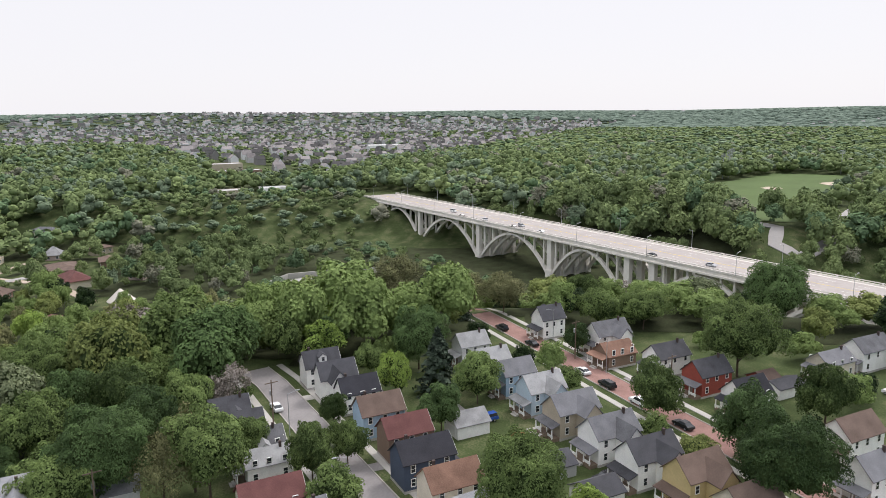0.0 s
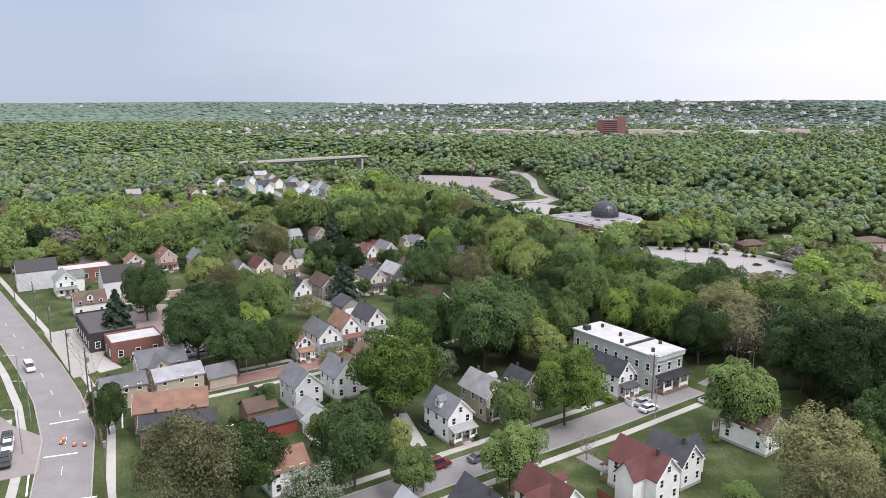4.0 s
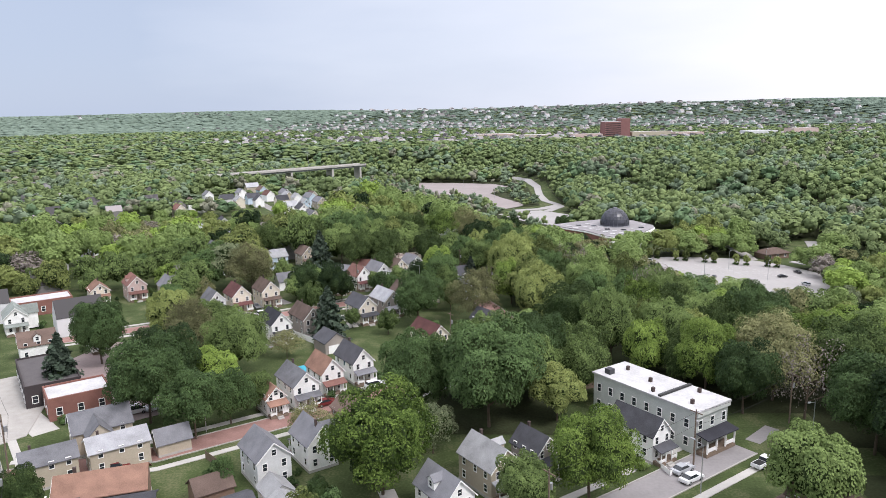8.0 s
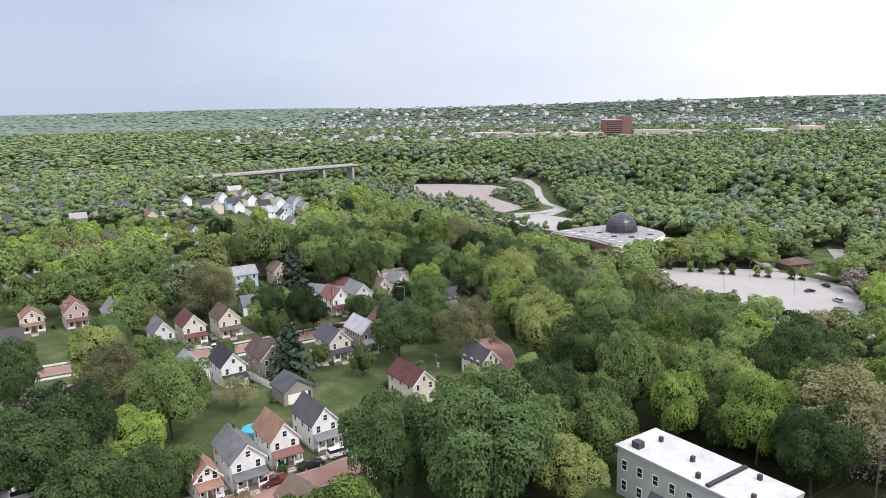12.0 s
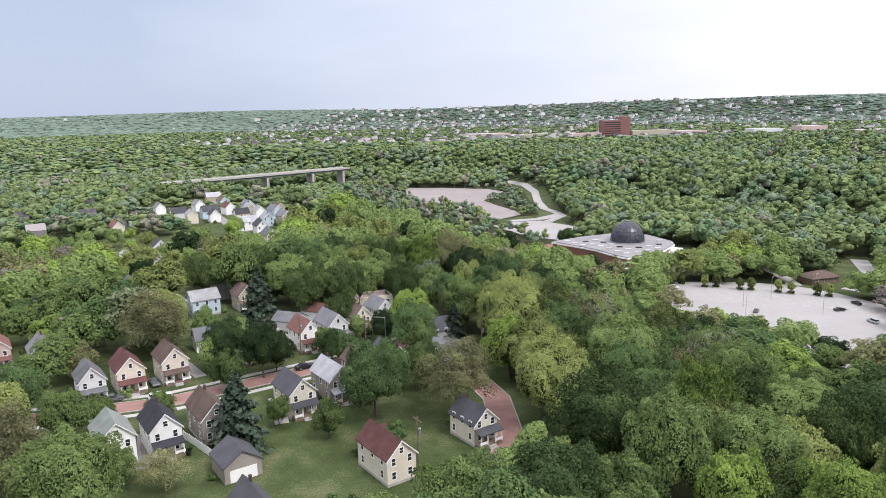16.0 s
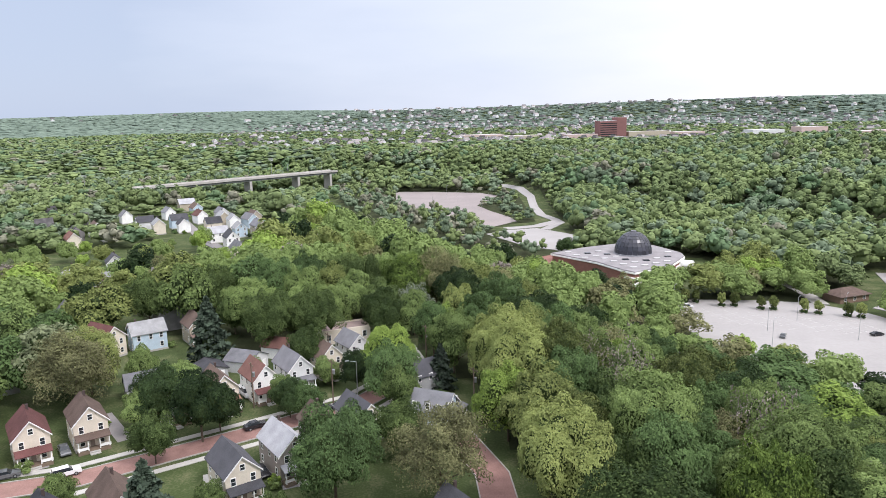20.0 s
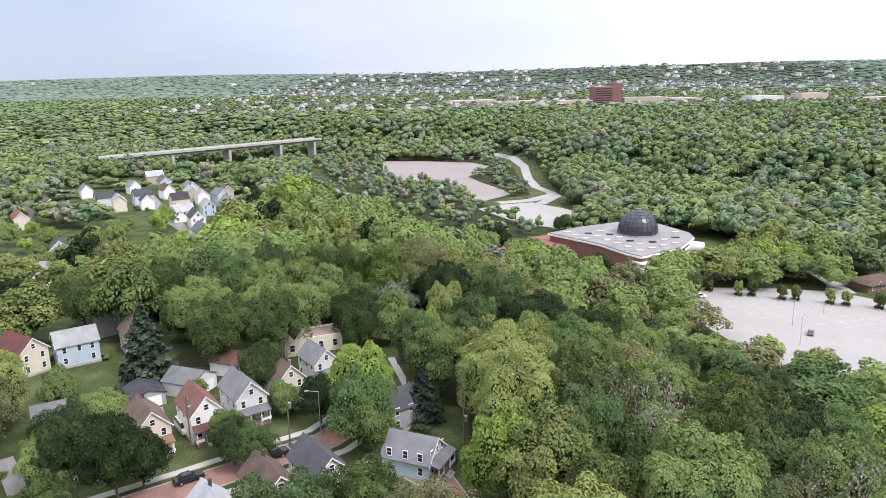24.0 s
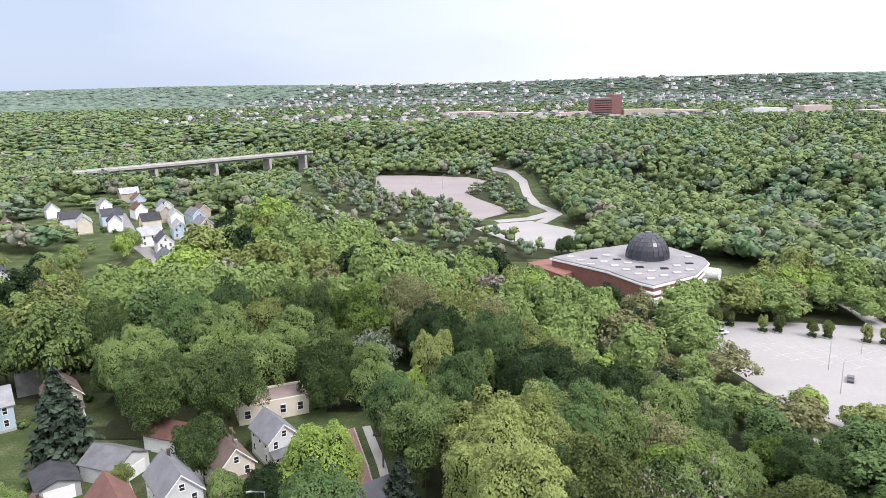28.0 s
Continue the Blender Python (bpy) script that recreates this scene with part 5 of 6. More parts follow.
# ---- domed building ----
def domed_building():
    z0, zr = VALLEY, -13.2
    ob = thing("domed_building", pose(0, 0, 0), "low brick visitor building with pale flat roof and dark glazed dome", "building")
    ring = [(50, 491), (69, 468), (77, 451), (81, 446), (101, 460), (112, 478), (113, 487), (105, 507), (91, 515), (68, 504)]
    part("wall", Geo().hull([(x, y, z0 - 1) for x, y in ring], [(x, y, zr) for x, y in ring]), BRICK_WALL, ob)

    def grown(k, z):
        return [(84 + (x - 84) * k, 477 + (y - 477) * k, z) for x, y in ring]

    part("roof", Geo().hull(grown(1.012, zr), grown(1.012, zr + 0.7)), material("pale_gravel_roof", (0.25, 0.235, 0.237), 0.9, 0.35, 5.0, 10.0, 0.2), ob, "pale flat roof")
    part("fascia", Geo().hull(grown(1.03, zr - 0.5), grown(1.03, zr + 0.25)), TRIM, ob)
    # lower terraces with pale bands towards the woods
    for k, (z, s) in enumerate(((-16.0, 1.02), (-18.4, 1.06))):
        low = [(x, y) for x, y in ring[2:7]]
        band = [(84 + (x - 84) * s, 477 + (y - 477) * (s + 0.05 + 0.06 * k)) for x, y in low]
        part("terrace_band", Geo().hull([(x, y, z) for x, y in band], [(x, y, z + 0.7) for x, y in band]), TRIM, ob)
    part("side_wing", Geo().hull([(x, y, z0) for x, y in ((40, 498), (52, 476), (62, 486), (52, 506))], [(x, y, -16.5) for x, y in ((40, 498), (52, 476), (62, 486), (52, 506))]), BRICK_WALL, ob)
    part("drum", Geo().tube((108, 475, -15.6), (114.5, 470.5, -15.6), 2.3, 2.3, 20), TRIM, ob, "white drum vent")
    cx, cy, R, H = 89.8, 487.5, 9.2, 10.6
    dome = part("dome", Geo().tube((cx, cy, zr), (cx, cy, zr + 1.2), R + 0.3, R + 0.3, 40), paint("plain", (0.30, 0.30, 0.32)), ob, "dark glazed dome")
    dm = material("dome_panel", (0.035, 0.036, 0.048), 0.34, 0.4, 3.0, 6.0, per_object=0.5, spec=0.6)
    nr, ns = 8, 24
    for i in range(nr):
        a0, a1 = math.pi / 2 * i / nr, math.pi / 2 * (i + 1) / nr - 0.012
        for j in range(ns):
            b0, b1 = 2 * math.pi * j / ns + 0.012, 2 * math.pi * (j + 1) / ns - 0.012
            if i == nr - 1:
                continue

            def at(a, b, k):
                return (cx + math.cos(a) * math.cos(b) * R * k, cy + math.cos(a) * math.sin(b) * R * k, zr + 1.2 + math.sin(a) * H * k)

            g = Geo().hull([at(a0, b0, 0.985), at(a0, b1, 0.985), at(a1, b1, 0.985), at(a1, b0, 0.985)], [at(a0, b0, 1.0), at(a0, b1, 1.0), at(a1, b1, 1.0), at(a1, b0, 1.0)])
            part("panel", g, dm, dome)
    inner = Geo()
    v, f = ICO[3]
    inner.v = [(cx + x * R * 0.975, cy + y * R * 0.975, zr + 1.2 + max(z, -0.02) * H * 0.975) for x, y, z in v]
    inner.f = [tuple(q) for q in f]
    part("frame", inner, paint("plain", (0.16, 0.16, 0.18)), dome)
    part("cap", Geo().tube((cx, cy, zr + 1.2 + H * 0.965), (cx, cy, zr + 1.2 + H * 1.03), 1.5, 1.3, 16), paint("plain", (0.16, 0.16, 0.18)), dome)
    k = 0
    for u in range(-6, 7):
        for v in range(-5, 6):
            x, y = 84 + u * 4.6 + v * 1.6, 477 + v * 5.4 - u * 1.4
            if not inside(np.array([x]), np.array([y]), [(84 + (a - 84) * 0.9, 477 + (b - 477) * 0.9) for a, b in ring])[0] or math.hypot(x - 89.8, y - 487.5) < 12 or (u + v) % 2 == 0 or y > 492:
                continue
            k += 1
            part("roof_light", Geo().box(x - 1.5, x + 1.5, y - 0.95, y + 0.95, zr + 0.7, zr + 1.15), CREAM_BRICK if k % 4 else GLASS, ob)
    HOUSES.append((84, 477, 40))
    KEEP.append((60, 485, 105, 480, 36))


domed_building()


def lodge(x, y, facing, L, W, eave, ridge, wall, roof, label):
    ob = thing("park_building", pose(x, y, th(x, y), 0, 0, facing), label, "building", "park buildings")
    part("wall", Geo().box(-L / 2, L / 2, -W / 2, W / 2, -2, eave), paint("plain", COLOURS[wall]), ob)
    part("roof", hip_roof(L, W, eave, ridge, 0.9), paint("shingle", ROOFS[roof]), ob)
    for s, turn in ((1, 90), (-1, -90)):
        for k in range(int(L / 4)):
            window(ob, -L / 2 + (k + 0.5) * L / int(L / 4), s * W / 2, eave * 0.55, turn, 1.2, 1.3)
    HOUSES.append((x, y, max(L, W) * 0.75))


lodge(163, 425, 20, 15, 9, 3, 5.5, "brown", "brown", "low park pavilion with brown hip roof")
lodge(300, 463, 20, 26, 12, 4, 7, "pink", "maroon", "pinkish park building with dark red roof")
lodge(332, 446, 30, 22, 12, 4, 7, "pink", "red", "pinkish park building with red roof")
lodge(230, 424, 10, 20, 12, 6, 8, "pink", "brown", "stepped brick park building with brown roof")
lodge(200, 368, 100, 16, 10, 4, 7, "brown", "maroon", "park lodge with steep brown roof")
lodge(323, 274, 15, 24, 9, 3, 5, "brown", "dark", "long dark park shelter")
flat_building(372, 279, 15, 22, 9, 3.5, paint("plain", COLOURS["tan"]), CREAM_BRICK, "low park building with white flat roof")
lodge(360, 228, 40, 22, 14, 3, 5, "brown", "brown", "low round-edged park building")
lodge(380, 214, 30, 14, 9, 3, 5, "brown", "brown", "low brown park shelter")
lodge(196, 252, 60, 14, 9, 3.5, 6.5, "tan", "brown", "park house with brown hip roof")
lodge(470, 357, 30, 20, 12, 4, 7, "brown", "brown", "brown park building at the wood edge")
lodge(205, 236, 60, 9, 8, 3, 6, "pink", "brown", "small park kiosk with brown roof")
lodge(262, 175, 30, 7, 6, 3, 5, "pink", "red", "small kiosk with red roof")


for _k, (_x, _y) in enumerate(((262, 330), (285, 345), (310, 300), (345, 330), (350, 300), (405, 300), (420, 330), (430, 280), (395, 255), (410, 235), (300, 225), (330, 205), (345, 180), (280, 250), (250, 290), (270, 395), (350, 400), (380, 410), (440, 380))):
    lodge(_x, _y, (_k * 37) % 180, 9 + _k % 4 * 3, 7 + _k % 3 * 2, 3 + _k % 2, 5.5 + _k % 3, ("pink", "tan", "brown", "cream")[_k % 4], ("brown", "maroon", "grey", "pale", "brown")[_k % 5], ("small pinkish park house with hip roof", "tan park shelter with hip roof", "brown timber park hut with hip roof", "cream park kiosk with hip roof")[_k % 4])
PATHS = material("park_path", (0.42, 0.34, 0.27), 0.95, 0.2, 4.0)
for _pts in (((200, 352), (250, 350), (300, 380), (360, 385), (420, 355)), ((250, 350), (290, 300), (345, 262), (400, 262)), ((300, 440), (350, 425), (400, 400)), ((345, 262), (330, 215), (300, 180)), ((230, 400), (270, 420), (300, 440))):
    ribbon("park_walk", list(_pts), 4.5, 0.25, PATHS, "sandy footpath through the park", "path")
    for _p, _q in zip(_pts, _pts[1:]):
        KEEP.append((*_p, *_q, 3.5))
meadow("park_court", [(290, 420), (345, 405), (360, 440), (330, 470), (295, 470)], 0.2, PATHS, "sandy open court between park buildings", "ground")


def round_hut(x, y, r, h, roof, label):
    ob = thing("round_hut", pose(x, y, th(x, y)), label, "building", "park buildings")
    part("wall", Geo().tube((0, 0, -2), (0, 0, h * 0.4), r * 0.85, r * 0.85, 12), paint("plain", COLOURS["brown"]), ob)
    part("roof", Geo().tube((0, 0, h * 0.4), (0, 0, h), r, 0.4, 12), roof, ob)
    HOUSES.append((x, y, r * 1.4))


round_hut(397, 361, 11, 8, paint("plain", (0.50, 0.60, 0.66)), "round park hut with pale blue conical roof")
round_hut(290, 161, 6, 8.5, paint("plain", (0.60, 0.56, 0.50)), "white pointed canopy in the park")

# commercial roofs beyond the valley
for _x, _y, _L, _W, _w in ((530, 196, 26, 14, "tan"), (548, 166, 24, 14, "white"), (612, 220, 46, 22, "palegrey"), (655, 232, 40, 18, "brown"), (625, 168, 30, 16, "palegrey"), (690, 260, 36, 18, "tan"), (1295, 185, 70, 40, "white"), (1065, 2, 55, 20, "pink"), (900, 120, 60, 30, "white"), (820, -40, 40, 16, "pink"), (1050, -60, 30, 14, "pink")):
    flat_building(_x, _y, -60, _L, _W, 4.2, paint("plain", COLOURS[_w]), CREAM_BRICK, "low commercial building with white flat roof", "building", 1, 0.5, False)


def office_block():
    x, y = 284, 1500
    ob = thing("office_block", pose(x, y, th(x, y), 0, 0, 12), "tall dark red brick office block with ribbon windows", "building")
    # brick red lightened and muted: distance haze put into its colour
    bm_ = material("hazed_office_brick", (0.235, 0.115, 0.108), 0.85, 0.15, 8.0)
    part("wall", Geo().box(-26, 8, -13, 13, -5, 32).box(8, 26, -13, 13, -5, 38), bm_, ob)
    for k in range(7):
        part("window_band", Geo().box(-25.5, 7, -13.2, -13.02, 3 + k * 4.0, 4.6 + k * 4.0), GLASS, ob)
    part("roof", Geo().box(-25, 7, -12, 12, 32, 32.5), CREAM_BRICK, ob)
    HOUSES.append((x, y, 45))
    for dx, dy, L, W, h in ((-60, -20, 60, 25, 9), (70, 10, 80, 25, 11), (150, 30, 60, 30, 8), (-160, 40, 70, 30, 7), (260, -60, 60, 30, 12), (330, -80, 50, 30, 16), (-240, 120, 90, 40, 7), (420, -120, 70, 30, 9), (500, -200, 60, 30, 12)):
        flat_building(x + dx, y + dy, 10, L, W, h, paint("plain", COLOURS[("pink", "tan", "palegrey")[abs(dx) // 10 % 3]]), CREAM_BRICK, "long town building with flat roof", "building", 2, 0.5, False)


office_block()

# ---- woods and distant town (one object each for what cannot be counted) ----
def blocked(x, y, pad=0.0, bridge_too=True):
    bad = np.zeros(len(x), bool)
    for x0, y0, x1, y1, w in KEEP + (BRIDGE_STRIP if bridge_too else []):
        dx, dy = x1 - x0, y1 - y0
        k = np.clip(((x - x0) * dx + (y - y0) * dy) / (dx * dx + dy * dy + 1e-9), 0, 1)
        bad |= np.hypot(x - x0 - k * dx, y - y0 - k * dy) < w + pad
    for hx, hy, r in HOUSES:
        bad |= np.hypot(x - hx, y - hy) < r + pad
    for ring in PLOTS:
        inside = np.zeros(len(x), bool)
        for (ax, ay), (bx, by) in zip(ring, ring[1:] + ring[:1]):
            c = (ay > y) != (by > y)
            with np.errstate(divide="ignore", invalid="ignore"):
                c &= x < (bx - ax) * (y - ay) / (by - ay) + ax
            inside ^= c
        bad |= inside
    return bad


def grid_points(r0, r1, step, rng):
    """Jittered points in a ring sector round the first stretch of the flight, where the camera looks."""
    n = int(r1 / step / 0.92) + 2
    i, j = np.meshgrid(np.arange(-n, n + 1), np.arange(-n, n + 1), indexing="ij")
    x = (i * step + (j % 2) * step / 2).ravel() + rng.uniform(-0.36, 0.36, i.size) * step
    y = (j * step * 0.92).ravel() + rng.uniform(-0.36, 0.36, i.size) * step
    r, az = np.hypot(x, y), np.degrees(np.arctan2(x, y))
    keep = (r >= r0) & (r < r1) & (az > -56 - 8 * (r < 400)) & (az < 128)
    return x[keep], y[keep] + 5


TOWN_EAST = [(1017, 685), (900, 485), (697, 287), (590, 170), (590, 125), (825, 107), (1130, 9), (1790, -170), (3100, -580), (4800, 1500), (2500, 2300)]


CLUSTER = [(-200, 480), (-150, 470), (-118, 425), (-84, 398), (-68, 405), (-72, 445), (-98, 500), (-104, 540), (-160, 605), (-205, 570)]


def urban(x, y):
    """How built-up the far land is, 0 to 1."""
    a = np.sin(x / 260 + 1.3) * np.cos(y / 310 + 0.4) + 0.6 * np.sin(x / 110 + y / 140)
    town = 1.3 * inside(x, y, TOWN_EAST) + smooth((y - 1150) / 250) * smooth((1400 - np.abs(x - 500)) / 500)
    west = smooth((-60 - 0.28 * (y - 330) - x) / 40) * smooth((y - 120) / 80) * smooth((760 - y) / 150)
    return np.clip(town * 1.1 + west * 0.4 + 0.25 * a, 0, 1)


def scatter(name, x, y, h, r, protos, mat, rng, label, soft=False, fine=False):
    vs, tris, quads, count = [], [], [], 0
    z = terrain(x, y)
    pick = rng.integers(0, len(protos), len(x))
    turn = rng.uniform(0, 2 * math.pi, len(x))
    for k, (v, f3, f4) in enumerate(protos):
        s = pick == k
        m = int(s.sum())
        if not m:
            continue
        c, q = np.cos(turn[s])[:, None], np.sin(turn[s])[:, None]
        p = np.empty((m, len(v), 3))
        p[:, :, 0] = (v[:, 0] * c - v[:, 1] * q) * r[s][:, None] + x[s][:, None]
        p[:, :, 1] = (v[:, 0] * q + v[:, 1] * c) * r[s][:, None] + y[s][:, None]
        p[:, :, 2] = (0.2 + v[:, 2] * 0.4) * h[s][:, None] + z[s][:, None]
        vs.append(p.reshape(-1, 3))
        step = (np.arange(m) * len(v))[:, None, None] + count
        tris.append((f3[None] + step).reshape(-1, 3))
        quads.append((f4[None] + step).reshape(-1, 4))
        count += m * len(v)
    if not vs:
        return
    # only fine crowns get dark cores, the shade painted between their leaves
    me = from_arrays(name, np.concatenate(vs), [np.concatenate(tris), np.concatenate(quads)], mat, soft, CORE_SHADE if fine else None)
    tagged(link(name, me, None), label, "trees", kind="stuff")


def woods():
    rng = np.random.default_rng(11)
    hood = edge_distance
    # belt beside the flight: single trees while they last, then joined
    x, y = grid_points(0, 470, 10.6, rng)
    d = hood(x, y, NEAR_EDGE)
    rim = np.where(y < 150, -20.0, -6.0)
    plain = d < rim
    wild = plain & (y > 308) & (x > np.where(y > 375, -70 - np.maximum(0, y - 430) * 0.4, -88 - (y - 312) * 0.25))
    wild |= plain & (y > 170) & (y <= 308) & (x > np.where(y > 205, 10, 2))
    wild |= plain & (x > -8) & (x < 24) & (y > 156) & (y < 206)
    wild |= plain & (x > 45) & (y > 98) & (d > -48)
    ok = ~blocked(x, y, 1.5)
    for tx, ty, tr in TREES:
        ok &= np.hypot(x - tx, y - ty) > tr * 0.80 + 3.0
    chance = np.where(wild, 0.94, np.where(x < -60, np.where(y > 380, 0.6, 0.88), 0.45))
    keep = ok & (~plain | (rng.random(len(x)) < chance))
    keep &= ~(plain & (y < 95) & (x < 70) & (y < 95 - 0.2 * x))
    lawn = inside(x, y, [(-155, 215), (-122, 190), (-92, 198), (-88, 236), (-128, 262), (-165, 252)])
    for cx, cy, cr in ((-84, 298, 14), (-68, 300, 10), (-125, 366, 12), (-94, 346, 9), (-115, 253, 15), (-76, 241, 11), (-60, 250, 9), (-133, 258, 8), (50, 134, 17), (53, 157, 11)):
        lawn |= np.hypot(x - cx, y - cy) < cr
    lawn |= ((np.hypot(x + 14, y - 200) < 11) | (np.hypot(x - 42, y - 130) < 13) | (np.hypot(x - 121, y + 1) < 9) | (np.hypot(x + 47, y - 166) < 9))
    keep &= ~lawn
    keep &= ~inside(x, y, CLUSTER) | (rng.random(len(x)) < 0.35)
    park = (d > 75) & (edge_distance(x, y, FAR_EDGE) < -40) & (x > 190)
    keep &= ~park | (rng.random(len(x)) < 0.86)
    plain &= ~wild
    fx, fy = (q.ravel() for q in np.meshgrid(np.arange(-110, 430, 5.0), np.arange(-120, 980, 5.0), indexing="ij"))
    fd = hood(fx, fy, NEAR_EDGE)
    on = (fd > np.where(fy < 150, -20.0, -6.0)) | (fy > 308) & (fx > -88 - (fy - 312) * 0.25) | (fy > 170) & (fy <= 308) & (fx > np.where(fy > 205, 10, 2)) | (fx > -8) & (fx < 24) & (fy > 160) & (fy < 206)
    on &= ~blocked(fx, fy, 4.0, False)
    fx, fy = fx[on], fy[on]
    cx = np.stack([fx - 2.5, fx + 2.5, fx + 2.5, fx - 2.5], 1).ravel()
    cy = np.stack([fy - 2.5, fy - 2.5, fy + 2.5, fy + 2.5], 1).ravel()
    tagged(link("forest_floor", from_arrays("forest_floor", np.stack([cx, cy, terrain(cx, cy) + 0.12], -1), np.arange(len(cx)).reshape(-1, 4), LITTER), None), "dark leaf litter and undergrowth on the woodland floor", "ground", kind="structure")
    x, y, d, plain, park = x[keep], y[keep], d[keep], plain[keep], park[keep]
    near = np.minimum(np.hypot(x - 5, np.maximum(0, np.abs(y - 150) - 130)), 9999)
    order = np.argsort(near)
    x, y, d, plain, park = x[order], y[order], d[order], plain[order], park[order]
    low = edge_distance(x, y, [(120, -190), (520, 86)])
    near_arch = (low < 18) & (low > -33) & (x > 205)
    keep_low = ~near_arch
    mild = (low > -130) & (low < 60) & (x > 172) & (y < 70)
    low = (low > -92) & (low < 45) & (x > 186) & (y < 110)
    h = rng.uniform(11.5, 21.5, len(x)) * np.where(plain, np.where(x < -60, np.where(y > 380, 0.6, 1.0) * rng.uniform(0.6, 0.95, len(x)), rng.uniform(0.3, 0.62, len(x))), 1.0) * np.where(park, rng.uniform(0.35, 0.75, len(x)), 1.0) * np.where(low, 0.52, np.where(mild, 0.7, 1.0)) * np.where((x > 58) & (x < 200) & (y > 215) & (y < 440), 0.72, 1.0)
    r = h * rng.uniform(0.36, 0.50, len(x)) * np.where(plain, 1.1, 1.0) * np.where((x > 58) & (x < 200) & (y > 215) & (y < 440), 1.35, 1.0) * np.where(low, 1.45, 1.0)
    kinds = rng.choice(["maple", "lime", "sage", "dark", "olive", "bright", "bare", "spruce"], len(x), p=[0.50, 0.18, 0.03, 0.13, 0.05, 0.09, 0.02, 0.00])
    x, y, h, r, kinds, d = (q[keep_low] for q in (x, y, h, r, kinds, d))
    single = 180
    for k in range(min(single, len(x))):
        tree(str(kinds[k]), float(x[k]), float(y[k]), float(h[k]), float(r[k]), group="woodland trees")
    x, y, h, r, kinds, d = x[single:], y[single:], h[single:], r[single:], kinds[single:], d[single:]
    dist = np.minimum(np.hypot(x, y - 60), np.hypot(x, y - 190))
    for kind in ("maple", "lime", "sage", "dark", "olive", "bright", "bare", "spruce"):
        for lo, hi, leaves, lobes, size in ((0, 170, 4000, 44, 0.041), (170, 300, 1900, 32, 0.056), (300, 600, 760, 22, 0.084)):
            s = (kinds == kind) & (dist >= lo) & (dist < hi)
            protos = [crown_arrays(kind, int(leaves * (1.4 if kind == "olive" else 1)), lobes, size, rng, 1) for _ in range(3)]
            # beyond 300 m the trees take the paler colours with painted haze
            scatter("woodland_" + kind, x[s], y[s], h[s], r[s] * 1.08, protos, LEAF[kind] if lo < 300 else HAZED_CANOPY.get(kind, HAZED_CANOPY["lime"]), rng, "dense woodland trees in spring leaf", fine=lo < 170)
    for r0, r1, step, leaves, lobes, size, hh, kind in ((470, 720, 12, 120, 10, 0.13, 15, "mid"), (720, 1050, 12.5, 60, 6, 0.17, 14, "mid"), (1050, 2200, 17, 12, 3, 0.3, 12, "far"), (2200, 4700, 31, 0, 3, 0.3, 9, "far")):
        x, y = grid_points(r0, r1, step, rng)
        keep = ~blocked(x, y, 3.0) & (rng.random(len(x)) > (0.38 + 0.34 * inside(x, y, TOWN_EAST)) * urban(x, y)) & (~inside(x, y, CLUSTER) | (rng.random(len(x)) < 0.4))
        x, y = x[keep], y[keep]
        uu = urban(x, y)
        h = rng.uniform(0.85, 1.2, len(x)) * hh * (1 - 0.45 * uu)
        r = rng.uniform(0.60, 0.86, len(x)) * step * (0.95 if r0 > 2000 else 1.22 if r0 > 1000 else 1.0) * (1 - 0.25 * uu)
        scrub = (np.abs(edge_distance(x, y, [(-300, 747), (-135, 912)]) - 25) < 40) & (x < 0) | (y > 480) & (y < 845) & (x < 76) & (x > -100 - (y - 480) * 0.05)
        verge = inside(x, y, [(330, -250), (440, -215), (470, -120), (400, -90), (330, -110)]) | inside(x, y, [(430, 90), (520, 60), (535, 150), (500, 260), (440, 260)])
        r = np.where(verge, r * 0.62, r)
        h = np.where(verge, h * 0.5, np.where(inside(x, y, CLUSTER), h * 0.5, h))
        h, r = np.where(scrub, h * rng.uniform(0.25, 0.75, len(x)), h), np.where(scrub, r * rng.uniform(0.4, 0.62, len(x)), r)
        # more grey-green sage than in the near belt, adding to the painted haze
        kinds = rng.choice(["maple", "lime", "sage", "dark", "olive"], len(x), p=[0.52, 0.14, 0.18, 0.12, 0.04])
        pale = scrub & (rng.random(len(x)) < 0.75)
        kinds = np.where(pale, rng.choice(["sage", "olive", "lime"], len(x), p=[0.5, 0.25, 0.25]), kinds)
        for k in ("maple", "lime", "sage", "dark", "olive"):
            s = kinds == k
            protos = []
            for _ in range(4):
                if leaves:
                    protos.append(crown_arrays("dark", leaves, lobes, size, rng, 1, 0.97))
                else:
                    v, f = ICO[1]
                    protos.append((v * (1 + 0.25 * rng.normal(size=(len(v), 1))) * np.array([1, 1, 0.9]) + np.array([0, 0, 0.8]), f, np.zeros((0, 4), int)))
            # haze is in the foliage colour here, greyest in the outermost ring
            scatter("distant_woods_" + k, x[s], y[s], h[s], r[s], protos, HAZED_CANOPY[k] if r0 < 1500 else HAZED_WOODS, rng, "distant green tree canopy", True)


